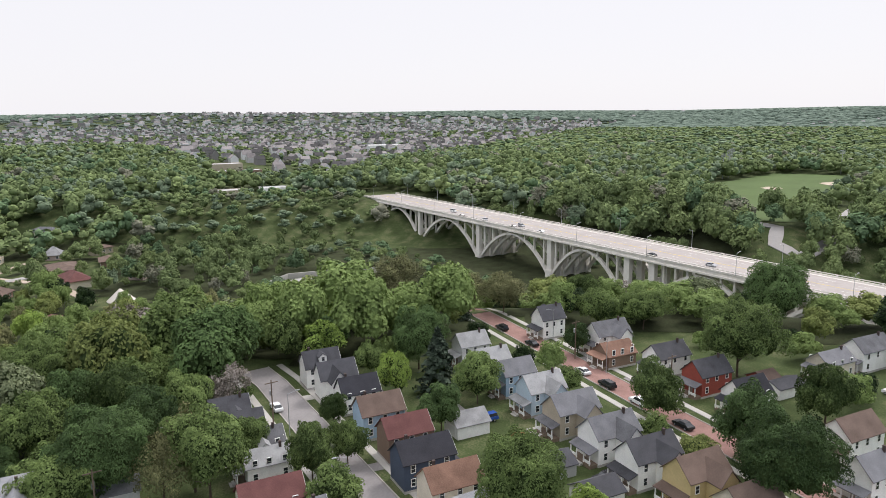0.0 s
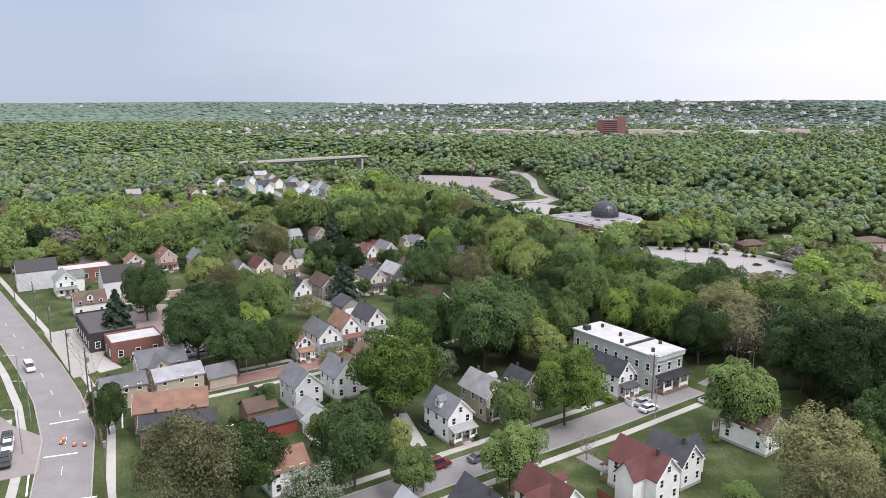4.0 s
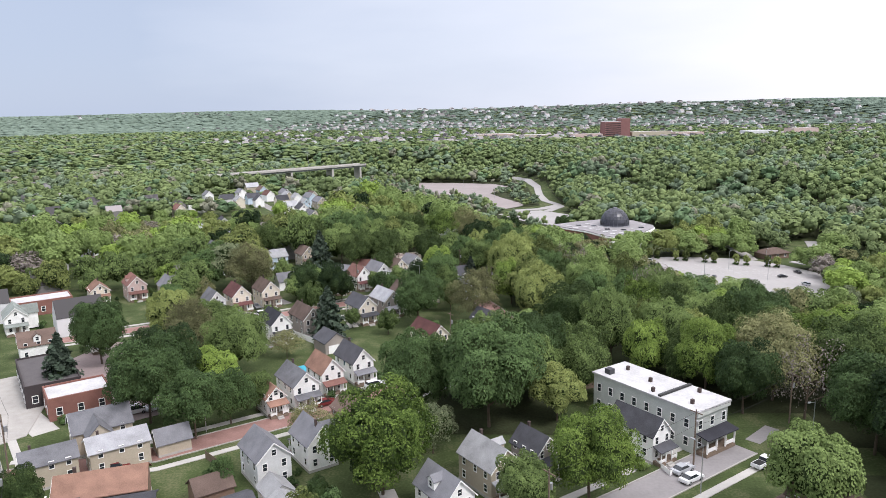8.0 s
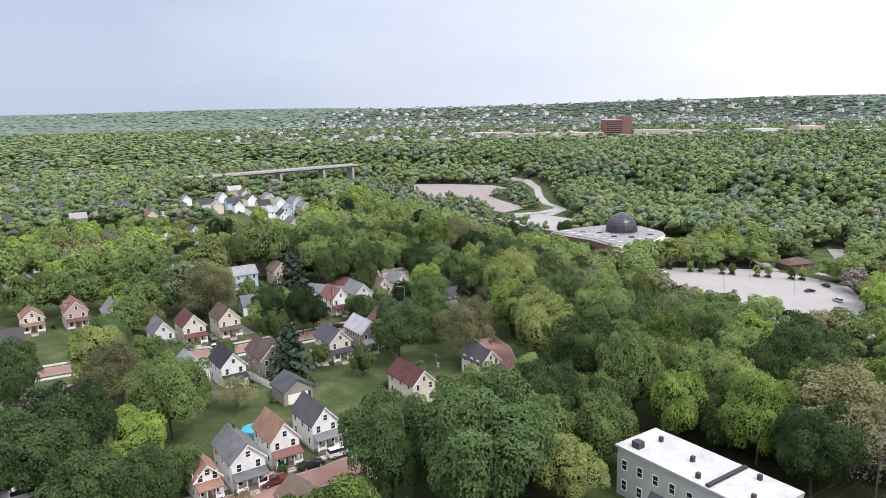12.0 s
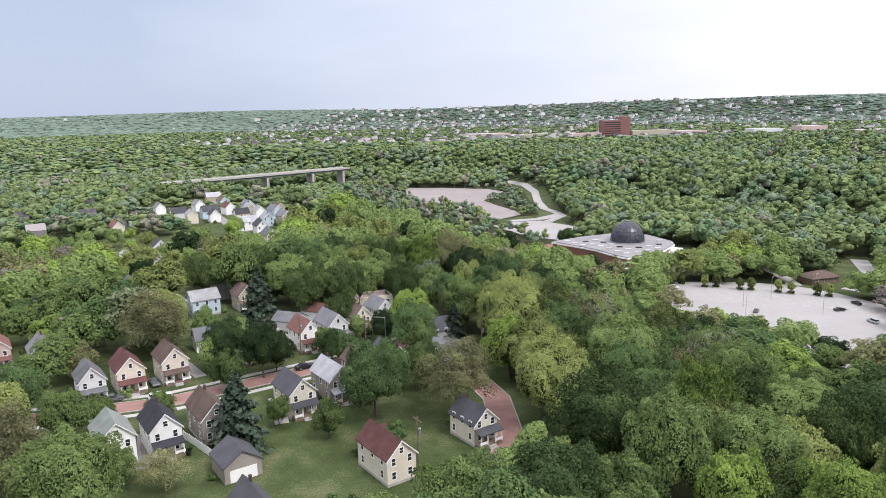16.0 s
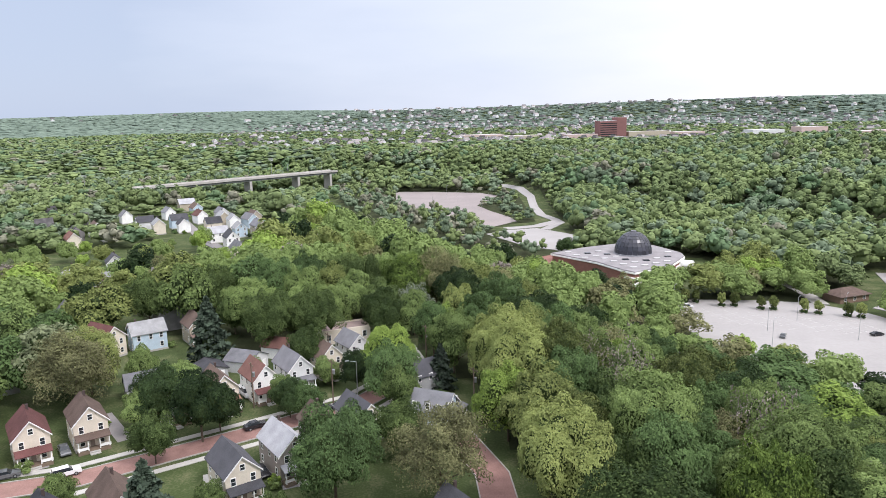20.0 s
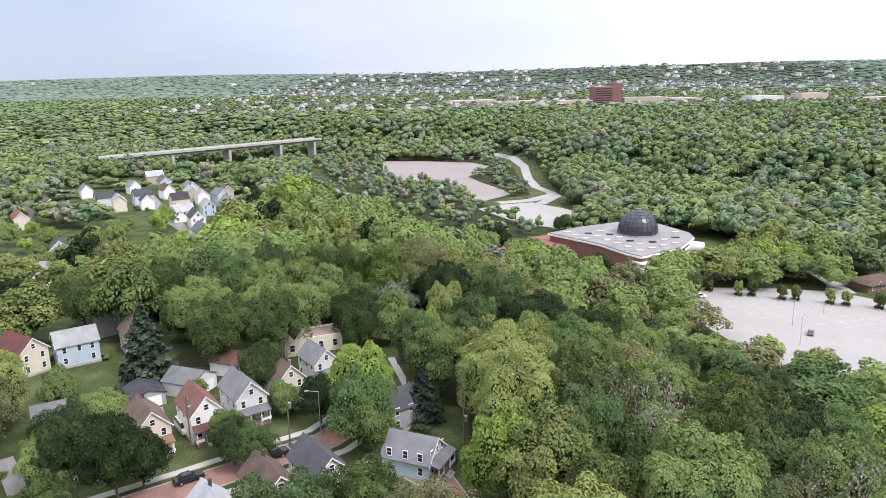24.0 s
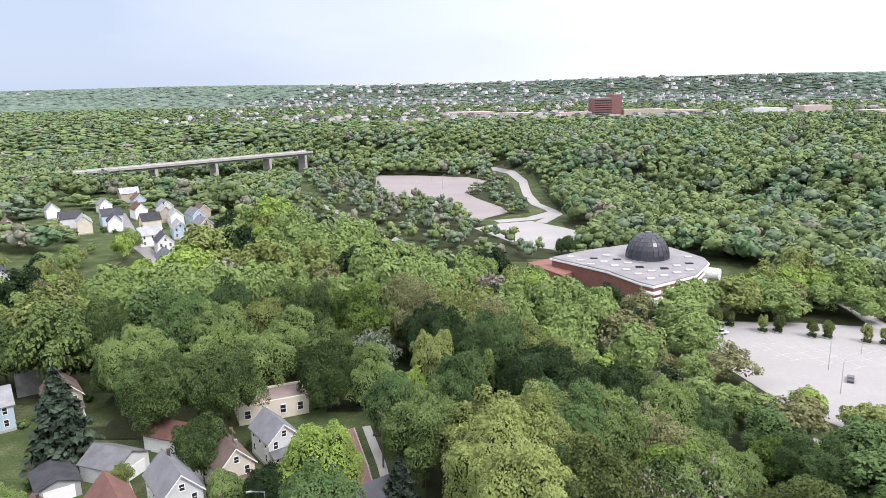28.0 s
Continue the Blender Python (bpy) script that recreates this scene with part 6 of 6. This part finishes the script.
def town():
    """Far houses: gabled blocks in many pale colours."""
    rng = np.random.default_rng(5)
    boxes = []
    for r0, r1, step in ((240, 700, 17), (700, 1600, 21), (1600, 3200, 36), (3200, 4600, 70)):
        x, y = grid_points(r0, r1, step, rng)
        u = urban(x, y)
        dn = edge_distance(x, y, NEAR_EDGE)
        keep = (rng.random(len(x)) < u * np.where(inside(x, y, TOWN_EAST), 0.5, np.where(x > -60, 0.30, 0.20) if r0 < 1500 else 0.2)) & ~blocked(x, y, 3.0) & ((dn < -12) | (r0 > 300)) & (terrain(x, y) > -3)
        keep &= np.array([all((hx - a) ** 2 + (hy - b) ** 2 > (r + 5) ** 2 for hx, hy, r in HOUSES) for a, b in zip(x, y)])
        boxes.append((x[keep], y[keep], np.full(keep.sum(), max(1.0, step / 34.0))))
    x, y, s = (np.concatenate(q) for q in zip(*boxes))
    n = len(x)
    L, W = rng.uniform(8, 13, n) * s, rng.uniform(6.5, 8.5, n) * s
    eave, ridge = rng.uniform(5, 7, n) * s ** 0.6, rng.uniform(8.5, 10.5, n) * s ** 0.6
    z = terrain(x, y)
    ang = radians(37) + (rng.integers(0, 2, n) * math.pi / 2) + rng.normal(size=n) * 0.05
    sx = np.array([-1, 1, 1, -1, -1, 1, 1, -1, -1, 1]) * 0.5
    sy = np.array([-1, -1, 1, 1, -1, -1, 1, 1, 0, 0]) * 0.5
    lv = np.stack([sx[None] * L[:, None], sy[None] * W[:, None]], -1)
    zz = np.stack([np.full(n, -2.0)] * 4 + [eave] * 4 + [ridge] * 2, 1)
    c, q = np.cos(ang)[:, None], np.sin(ang)[:, None]
    v = np.stack([lv[..., 0] * c - lv[..., 1] * q + x[:, None], lv[..., 0] * q + lv[..., 1] * c + y[:, None], zz + z[:, None]], -1).reshape(-1, 3)
    base = (np.arange(n) * 10)[:, None, None]
    walls = np.array([[0, 1, 5, 4], [1, 2, 6, 5], [2, 3, 7, 6], [3, 0, 4, 7], [5, 6, 9, 9], [7, 4, 8, 8]])
    roofs = np.array([[4, 5, 9, 8], [6, 7, 8, 9]])
    wm = material("town_walls", (0.26, 0.25, 0.24), 0.8, 0.2, 20.0, per_island=1.6, hue=(0.54, 0.54, 0.54))
    rm = material("town_roofs", (0.09, 0.085, 0.085), 0.9, 0.2, 20.0, per_island=1.5, hue=(0.26, 0.235, 0.23))
    tagged(link("town_house_walls", from_arrays("town_house_walls", v, (walls[None] + base).reshape(-1, 4), wm), None), "distant pale timber houses of the town", "houses", kind="stuff")
    up = v.copy()
    up[:, 2] += 0.15
    tagged(link("town_house_roofs", from_arrays("town_house_roofs", up, (roofs[None] + base).reshape(-1, 4), rm), None), "distant grey and red house roofs", "roofs", kind="stuff")



# ---- parked and driving cars ----
CAR_COLOURS = {"white": (0.72, 0.72, 0.72), "silver": (0.42, 0.43, 0.45), "black": (0.015, 0.015, 0.018), "red": (0.28, 0.02, 0.025), "blue": (0.03, 0.08, 0.30), "grey": (0.12, 0.125, 0.13), "darkred": (0.14, 0.02, 0.02)}
CAR_MESH = {}
WHEEL = Geo().tube((0, -0.11, 0), (0, 0.11, 0), 0.33, 0.33, 14).mesh("wheel", RUBBER)
RIM = Geo().tube((0, -0.125, 0), (0, 0.125, 0), 0.19, 0.19, 10).mesh("rim", STEEL)


def loft(profile, half, pinch=0.0):
    """A car shell: a side profile (x, z) drawn out to both sides, narrowed towards the top."""
    g = Geo()
    zmin, zmax = min(z for _, z in profile), max(z for _, z in profile)
    n = len(profile)
    for s in (-1, 1):
        g.v += [(x, s * half * (1 - pinch * (z - zmin) / (zmax - zmin)), z) for x, z in profile]
    g.f = [tuple(range(n)), tuple(range(2 * n - 1, n - 1, -1))] + [((i + 1) % n, i, n + i, n + (i + 1) % n) for i in range(n)]
    return g


SHELLS = {
    "sedan": ([(-2.25, 0.35), (2.25, 0.35), (2.3, 0.62), (2.1, 0.82), (1.0, 0.95), (-1.5, 0.98), (-2.2, 0.92), (-2.3, 0.6)], [(-1.75, 0.95), (0.95, 0.93), (0.25, 1.38), (-1.05, 1.40)], 1.41),
    "suv": ([(-2.3, 0.40), (2.3, 0.40), (2.36, 0.75), (2.2, 0.98), (1.1, 1.08), (-2.25, 1.12), (-2.35, 0.7)], [(-2.2, 1.08), (1.05, 1.05), (0.4, 1.66), (-2.0, 1.70)], 1.70),
    "pickup": ([(-2.75, 0.50), (2.7, 0.50), (2.75, 0.85), (2.6, 1.02), (1.5, 1.12), (-2.72, 1.12), (-2.78, 0.7)], [(-0.55, 1.1), (1.45, 1.1), (0.85, 1.74), (-0.4, 1.76)], 1.76),
    "van": ([(-2.6, 0.40), (2.5, 0.40), (2.55, 0.8), (2.3, 1.1), (1.6, 1.2), (-2.6, 1.25)], [(-2.58, 1.2), (1.6, 1.18), (0.8, 1.95), (-2.5, 2.0)], 2.0),
}


def car(x, y, facing, colour, kind="sedan", z=None, group="parked cars"):
    body, cabin, top = SHELLS[kind]
    key = (kind, colour)
    if key not in CAR_MESH:
        pm = paint("car", CAR_COLOURS[colour])
        tops = sorted(cabin, key=lambda p: -p[1])[:2]
        lo, hi = min(t[0] for t in tops), max(t[0] for t in tops)
        CAR_MESH[key] = (loft(body, 0.9, 0.06).mesh("body", pm), loft(cabin, 0.80, 0.16).mesh("cabin_glass", GLASS),
                         Geo().box(lo - 0.05, hi + 0.05, -0.67, 0.67, top - 0.06, top + 0.03).mesh("roof", pm))
    b, c, r = CAR_MESH[key]
    words = {"darkred": "dark red"}.get(colour, colour)
    ob = thing("car", pose(x, y, (th(x, y) + 0.06) if z is None else z, 0, 0, facing), f"{words} {kind} standing on the paving", "car", group)
    part("body", b, None, ob)
    part("cabin_glass", c, None, ob)
    part("roof", r, None, ob)
    for wx in (-1.4, 1.4):
        for wy in (-0.8, 0.8):
            w = part("wheel", WHEEL, None, ob, "", pose(wx, wy, 0.33))
            part("rim", RIM, None, w)
    if kind == "pickup":
        part("load_bed", Geo().box(-2.6, -0.65, -0.72, 0.72, 1.125, 1.135), RUBBER, ob)


car(1.9, 123.4, 37, "grey")
car(9.9, 130.1, 37, "black", "suv")
car(36.6, 145.6, 37, "white")
car(36.0, 148.6, 37, "silver")
car(50.5, 150.8, 37, "white", "pickup")
car(-5.5, 120.0, 37, "darkred", "van")
car(-8.0, 134.5, 307, "black")
car(-62.5, 147.6, 25, "darkred", "pickup")
car(-66.5, 174.0, 37, "silver")
car(-70.2, 172.0, 37, "white", "van")
car(-60.0, 172.0, 20, "white")
car(-44.7, 132.0, 20, "white")
car(-36.1, 126.0, 20, "silver", "suv")
car(-31.0, 176.6, 37, "darkred")
car(-26.0, 182.3, 37, "black")
car(-21.8, 186.6, 37, "white", "suv")
car(-17.5, 190.6, 37, "black")
car(6.0, 213.5, 60, "black")
car(9.0, 217.3, 60, "black", "suv")
car(-64.0, 244.6, 37, "white", "suv")
car(-74.2, 244.0, 30, "grey")
car(-69.0, 253.0, 307, "grey")
car(-36.4, 262.8, 37, "black")
car(-30.2, 244.5, 307, "black")
car(-43.2, 279.0, 307, "white", "van")
car(-24.9, 269.3, 37, "black", "pickup")
car(-21.0, 271.9, 37, "grey")
car(-19.0, 269.5, 300, "black", "pickup")
car(136.9, 48.0, 32, "white")
car(106.0, 28.9, 32, "silver")
car(101.5, 26.5, 32, "white", "van")
car(132.4, 4.2, 120, "blue", "suv")
car(160.0, -18.5, 28, "white")
car(151.5, -22.8, 28, "black", "suv")
car(180.3, -8.0, 28, "black")
car(142.0, -27.8, 28, "white", "suv")
car(131.0, -34.0, 28, "black")
car(110.0, -15.5, 120, "black")
car(148.0, -83.0, 30, "white", "suv")
car(163.0, -96.0, 30, "red")
car(193.9, -0.5, 28, "black", "suv")
car(-103.0, 162.0, 312, "white", "van", group="cars on the road")
car(149.0, 377.0, 10, "black", z=ZV)
car(160.0, 386.0, 100, "black", z=ZV)
car(153.0, 361.0, 100, "silver", "suv", z=ZV)
car(94.5, 415.0, 10, "white", "pickup", z=ZV)
car(116.4, 376.7, 60, "grey", z=ZV)
_c, _s = math.cos(radians(34.74)), math.sin(radians(34.74))
for _k, (_d, _lane, _col, _kind) in enumerate(((105, -9, "black", "sedan"), (86, -18, "silver", "sedan"), (62, -22, "white", "suv"), (40, -9, "black", "suv"), (22, -22, "white", "sedan"), (246, -5, "black", "sedan"),
                                                (228, -9, "white", "suv"), (208, -19, "silver", "suv"), (196, -5, "black", "sedan"), (178, -9, "white", "sedan"), (280, -22, "white", "van"))):
    car(217.5 + _d * _c - _lane * -_s, -118.5 + _d * _s - _lane * -_c, 34.74 if _lane > -13 else 214.74, _col, _kind, 0.4, "cars on the bridge")


# ---- poles, lamps, wires ----
def utility_pole(x, y, h=11.0, facing=37, arms=2):
    ob = thing("utility_pole", pose(x, y, th(x, y), 0, 0, facing), "weathered wooden utility pole with cross arms", "pole", "utility poles")
    part("pole", Geo().tube((0, 0, -1), (0, 0, h), 0.17, 0.11, 8), POLE, ob)
    for k in range(arms):
        part("cross_arm", Geo().box(-0.07, 0.07, -1.3, 1.3, h - 0.6 - 0.9 * k, h - 0.45 - 0.9 * k), POLE, ob)
    part("transformer", Geo().tube((0.4, 0, h - 3.2), (0.4, 0, h - 2.2), 0.28, 0.28, 10), STEEL, ob)


def street_lamp(x, y, facing, h=8.5, z=None, reach=1.8):
    ob = thing("street_lamp", pose(x, y, th(x, y) if z is None else z, 0, 0, facing), "thin grey metal street lamp with a bent arm", "lamp", "street lamps")
    part("post", Geo().tube((0, 0, -0.5), (0, 0, h), 0.10, 0.06, 8), STEEL, ob)
    part("arm", Geo().tube((0, 0, h - 0.1), (reach, 0, h + 0.35), 0.045, 0.04, 6), STEEL, ob)
    part("lamp_head", Geo().box(reach - 0.2, reach + 0.55, -0.15, 0.15, h + 0.27, h + 0.42), STEEL, ob)


def wire(a, b, sag=0.7):
    """One hanging cable between two poles."""
    a, b = Vector(a), Vector(b)
    g, n = Geo(), 8
    pts = [a.lerp(b, k / n) - Vector((0, 0, sag * 4 * (k / n) * (1 - k / n))) for k in range(n + 1)]
    side = (b - a).cross(Vector((0, 0, 1))).normalized() * 0.022
    for p in pts:
        g.v += [tuple(p + side), tuple(p - side), tuple(p + Vector((0, 0, 0.038)))]
    for k in range(n):
        g.f += [(3 * k + i, 3 * k + (i + 1) % 3, 3 * k + 3 + (i + 1) % 3, 3 * k + 3 + i) for i in range(3)]
    tagged(part("overhead_wire", g, RUBBER, None), "thin black overhead cable between poles", "cable", "overhead wires")


MAIN_POLES = [(-57, 108), (-68.5, 127), (-79.5, 144.8), (-92.5, 160.5), (-109, 181), (-124, 199), (-145, 222), (-168, 247)]
for _p in MAIN_POLES:
    utility_pole(*_p, 12.0, 37)
for _p, _q in zip(MAIN_POLES, MAIN_POLES[1:]):
    for _o, _z in ((-1.1, 11.6), (0, 11.6), (1.1, 11.6), (0.2, 8.6), (-0.2, 7.8)):
        wire((_p[0] + 0.8 * _o, _p[1] + 0.6 * _o, _z), (_q[0] + 0.8 * _o, _q[1] + 0.6 * _o, _z))
SOUTH_POLES = [(11.3, 129.6), (38.4, 150.6), (62, 168)]
for _p in SOUTH_POLES:
    utility_pole(*_p, 10.5, 37, 1)
for _p, _q in zip(SOUTH_POLES, SOUTH_POLES[1:]):
    for _z in (10.0, 7.6):
        wire((*_p, _z), (*_q, _z))
NORTH_POLES = [(-39.5, 272.5), (-23.0, 273.5), (-27.1, 292.0)]
for _p in NORTH_POLES:
    utility_pole(*_p, 10.0, 37, 1)
for _p in ((-5.5, 212.7), (6.4, 268), (-4.6, 297), (-52.8, 160.4), (92, 62), (128, 46), (145, -35), (120, -46), (170, -18)):
    utility_pole(*_p, 10.0, 37, 1)
for _x, _y, _a in ((-79.5, 122, 215), (-86, 135, 215), (-97, 149, 215), (-124, 178, 215), (36.8, 141.4, 127), (-18.3, 276.5, 200), (-52, 163.5, 307), (62, 158.5, 217), (100, 26, 122), (110, 60, 220), (125, 42, 302), (160, -24, 118), (185, -14, 118)):
    street_lamp(_x, _y, _a)
for _x, _y in ((114, 384), (109, 368), (130, 396), (140, 372), (150, 400), (90, 417)):
    street_lamp(_x, _y, 45, 9, ZV, 1.2)
for _x, _y in ((-20, 720), (0, 760), (-10, 800), (20, 700), (28, 760)):
    street_lamp(_x, _y, 45, 11, ZV, 1.5)


def flood_mast(x, y, h):
    ob = thing("floodlight_mast", pose(x, y, th(x, y), 0, 0, 120), "tall steel mast with a ring of floodlights", "lamp", "floodlight masts")
    part("mast", Geo().tube((0, 0, -1), (0, 0, h), 0.35, 0.18, 8), STEEL, ob)
    for k in range(3):
        part("lamp_bar", Geo().box(-0.15, 0.15, -2.4, 2.4, h - 0.4 - 1.2 * k, h - 0.1 - 1.2 * k), STEEL, ob)
        for j in range(4):
            part("floodlight", Geo().box(0.15, 0.5, -2.2 + j * 1.3, -1.6 + j * 1.3, h - 0.6 - 1.2 * k, h + 0.1 - 1.2 * k), STEEL, ob)


flood_mast(-352, 800, 28)
flood_mast(-200, 900, 34)
for _x, _y in ((640, -205), (655, -215), (700, -230), (720, -238), (735, -245), (690, -330)):
    flood_mast(_x, _y, 22)


# ---- yards: drives, fences, small things ----
def drive(pts, w=2.8, mat=CONCRETE):
    ribbon("driveway", pts, w, 0.035, mat, "pale concrete drive beside a house", "driveway", depth=0.3)


for _pts in (((-9, 128), (-14, 142)), ((8, 141), (3, 150)), ((33, 158), (26, 170)), ((42, 163), (36, 178)), ((52, 160), (58, 166)), ((20, 126), (26, 118)), ((-33, 176), (-41, 188)), ((-22, 186), (-32, 200)),
             ((-70, 247), (-80, 262)), ((-60, 258), (-70, 270)), ((-44, 273), (-52, 288)), ((-37, 279), (-46, 293)), ((-31, 287), (-38, 300)), ((-39, 245), (-34, 232)), ((-30, 252), (-24, 240)), ((-60, 228), (-54, 214)),
             ((126, 33), (131, 24)), ((112, 26), (117, 16)), ((143, 44), (148, 34)), ((128, 5), (146, 14)), ((135, -17), (128, -4)), ((115, -29), (106, -14)), ((156, -28), (160, -36)), ((170, -20), (176, -30)), ((130, -42), (136, -52))):
    drive(_pts, 2.8, CONCRETE if _pts[0][0] % 2 else ASPHALT)
drive([(-84, 118), (-96, 110)], 22, CONCRETE)
drive([(-88, 132), (-98, 126)], 9, CONCRETE)
drive([(-94, 172), (-84, 163)], 5, CONCRETE)


def fence(a, b, h, mat, label, step=2.4):
    ob = thing("fence", Matrix.Identity(4), label, "fence", "garden fences")
    a, b = Vector((*a, th(*a))), Vector((*b, th(*b)))
    d = b - a
    n = max(2, int(d.length / step))
    q = pose(0, 0, 0, 0, 0, math.degrees(math.atan2(d.y, d.x)))
    for k in range(n + 1):
        p = a.lerp(b, k / n)
        part("post", Geo().box(-0.06, 0.06, -0.06, 0.06, -0.3, h + 0.1), mat, ob, "", Matrix.Translation(p) @ q)
        if k < n:
            for j in range(6):
                u = a.lerp(b, (k + (j + 0.5) / 6) / n)
                part("board", FENCE_BOARDS[h, mat.name, round(d.length / n / 6, 2)] if (h, mat.name, round(d.length / n / 6, 2)) in FENCE_BOARDS else board_mesh(h, mat, round(d.length / n / 6, 2)), None, ob, "", Matrix.Translation(u) @ q)


FENCE_BOARDS = {}


def board_mesh(h, mat, w):
    me = Geo().box(-w / 2 + 0.012, w / 2 - 0.012, -0.02, 0.02, 0.06, h).mesh("board", mat)
    FENCE_BOARDS[h, mat.name, w] = me
    return me


fence((-51.2, 225.4), (-38.8, 213.8), 1.7, TRIM, "tall white board fence beside a garden")
fence((31.5, 153.5), (33.5, 147.2), 1.0, TRIM, "low white picket fence in front of a house")
fence((33.5, 147.2), (37.5, 150.2), 1.0, TRIM, "low white picket fence in front of a house")
fence((23.4, 115.6), (31, 119.6), 1.5, WOOD, "weathered brown board fence")
fence((20.5, 112.3), (25, 106), 1.5, material("red_fence", (0.22, 0.08, 0.05), 0.9, 0.3, 1.0), "red-brown timber board fence")
fence((112, 2), (126, -8), 1.7, WOOD, "weathered brown board fence round a lawn")
fence((-48, 152.5), (-41, 146), 1.6, WOOD, "weathered brown board fence behind a shop")
fence((20, 182), (34, 190), 1.7, WOOD, "weathered brown board fence at the wood edge")


def parasol(x, y, colour, label):
    ob = thing("parasol", pose(x, y, th(x, y)), label, "parasol")
    part("pole", Geo().tube((0, 0, 0), (0, 0, 2.4), 0.03, 0.03, 6), STEEL, ob)
    part("canopy", Geo().tube((0, 0, 2.05), (0, 0, 2.65), 1.7, 0.05, 8), paint("plain", colour), ob)


parasol(122, -2, (0.55, 0.04, 0.04), "red garden parasol on a lawn")
_pool = thing("garden_pool", pose(-40.1, 195.4, 0), "round blue garden pool", "pool")
part("wall", Geo().tube((0, 0, 0), (0, 0, 1.15), 2.3, 2.3, 20), paint("plain", (0.10, 0.35, 0.50)), _pool)
part("water", Geo().tube((0, 0, 1.1), (0, 0, 1.17), 2.15, 2.15, 20), material("pool_water", (0.05, 0.35, 0.45), 0.1, 0.1, 1.0), _pool)
_tarp = part("tarpaulin", Geo().hull([(-1.6, -1.2, 0), (1.6, -1.2, 0), (1.6, 1.2, 1.4), (-1.6, 1.2, 1.4)], [(-1.6, -1.2, 0.06), (1.6, -1.2, 0.06), (1.6, 1.2, 1.46), (-1.6, 1.2, 1.46)]), paint("plain", (0.04, 0.25, 0.60)), None, "", pose(71.5, 92.0, 7.1, 0, 0, 207))
tagged(_tarp, "bright blue tarpaulin on a house roof", "tarpaulin")
_tent = thing("party_tent", pose(37, 103, 0, 0, 0, 30), "white garden tent on a lawn", "tent")
part("canopy", hip_roof(5.5, 3.2, 2.1, 3.0, 0.1), TRIM, _tent)
for _x in (-2.6, 2.6):
    for _y in (-1.5, 1.5):
        part("pole", Geo().tube((_x, _y, 0), (_x, _y, 2.1), 0.03, 0.03, 6), STEEL, _tent)


BUSH = []
for _ in range(3):
    _v, *_f = crown_arrays("dark", 520, 10, 0.085, RNG, 1)
    BUSH.append({_kind: from_arrays("foliage", _v, _f, LEAF[_kind]) for _kind in ("dark", "maple", "bright")})


# planted islands on the car park, each with two small trees and shrubs
def island(x, y):
    ob = thing("planted_island", pose(x, y, ZV), "kerbed planting bed with low green shrubs", "planting", "car park islands")
    part("kerb", Geo().tube((0, 0, -0.2), (0, 0, 0.18), 1.9, 1.9, 14), KERB, ob)
    for k in range(4):
        part("shrub", BUSH[k % 3]["dark"], None, ob, "", pose(math.cos(k * 1.6) * 0.9, math.sin(k * 1.6) * 0.9, 0.1) @ Matrix.Diagonal((0.95, 0.95, 0.65, 1)))


for _x, _y in ((96.4, 423.5), (100.8, 423.0), (109.4, 417), (114.2, 416.6), (122.9, 411.6), (127.4, 410.6), (137.2, 405.9), (141.8, 403.9), (151, 400), (155, 398)):
    island(_x, _y)
    tree("lime", _x, _y, 5.8, 2.1, ZV + 0.18, "car park trees")
tree("lilac", 128, 468, 8, 4.5)


def shrub(x, y, r, kind="dark"):
    ob = thing("shrub", pose(x, y, th(x, y), 0, 0, (x * 71 + y * 37) % 360), "rounded green garden shrub beside a house", "shrub", "garden shrubs")
    part("foliage", BUSH[int(x * 7) % 3][kind], None, ob, "", Matrix.Diagonal((r, r, r * 0.62, 1)))


_r = random.Random(3)
for _hx, _hy, _hr in list(HOUSES)[:95]:
    for _k in range(1 if _hr < 5 else 2):
        _a = _r.uniform(0, 6.28)
        _x, _y = _hx + math.cos(_a) * (_hr + 0.6), _hy + math.sin(_a) * (_hr + 0.6)
        if not blocked(np.array([_x]), np.array([_y]), -0.9)[0]:
            shrub(_x, _y, _r.uniform(0.8, 1.9), _r.choice(["dark", "maple", "dark", "bright"]))


def traffic_cone(x, y):
    ob = thing("traffic_cone", pose(x, y, 0.07), "orange and white striped traffic barrel on the road", "traffic cone", "traffic cones")
    om = paint("plain", (0.75, 0.20, 0.04))
    part("base", Geo().box(-0.28, 0.28, -0.28, 0.28, 0, 0.1), RUBBER, ob)
    part("body", Geo().tube((0, 0, 0.1), (0, 0, 1.0), 0.22, 0.15, 14), om, ob)
    part("band", Geo().tube((0, 0, 0.55), (0, 0, 0.75), 0.206, 0.19, 14), TRIM, ob, "white reflective band")


for _x, _y in ((-74.7, 125.9), (-71.9, 125.3), (-70.0, 125.4), (-74.9, 127.2)):
    traffic_cone(_x, _y)
car(-83.2, 123.7, 300, "white", "pickup")
car(-85.6, 127.0, 300, "black")
car(-80.0, 118.0, 300, "black", "suv")


town()
woods()
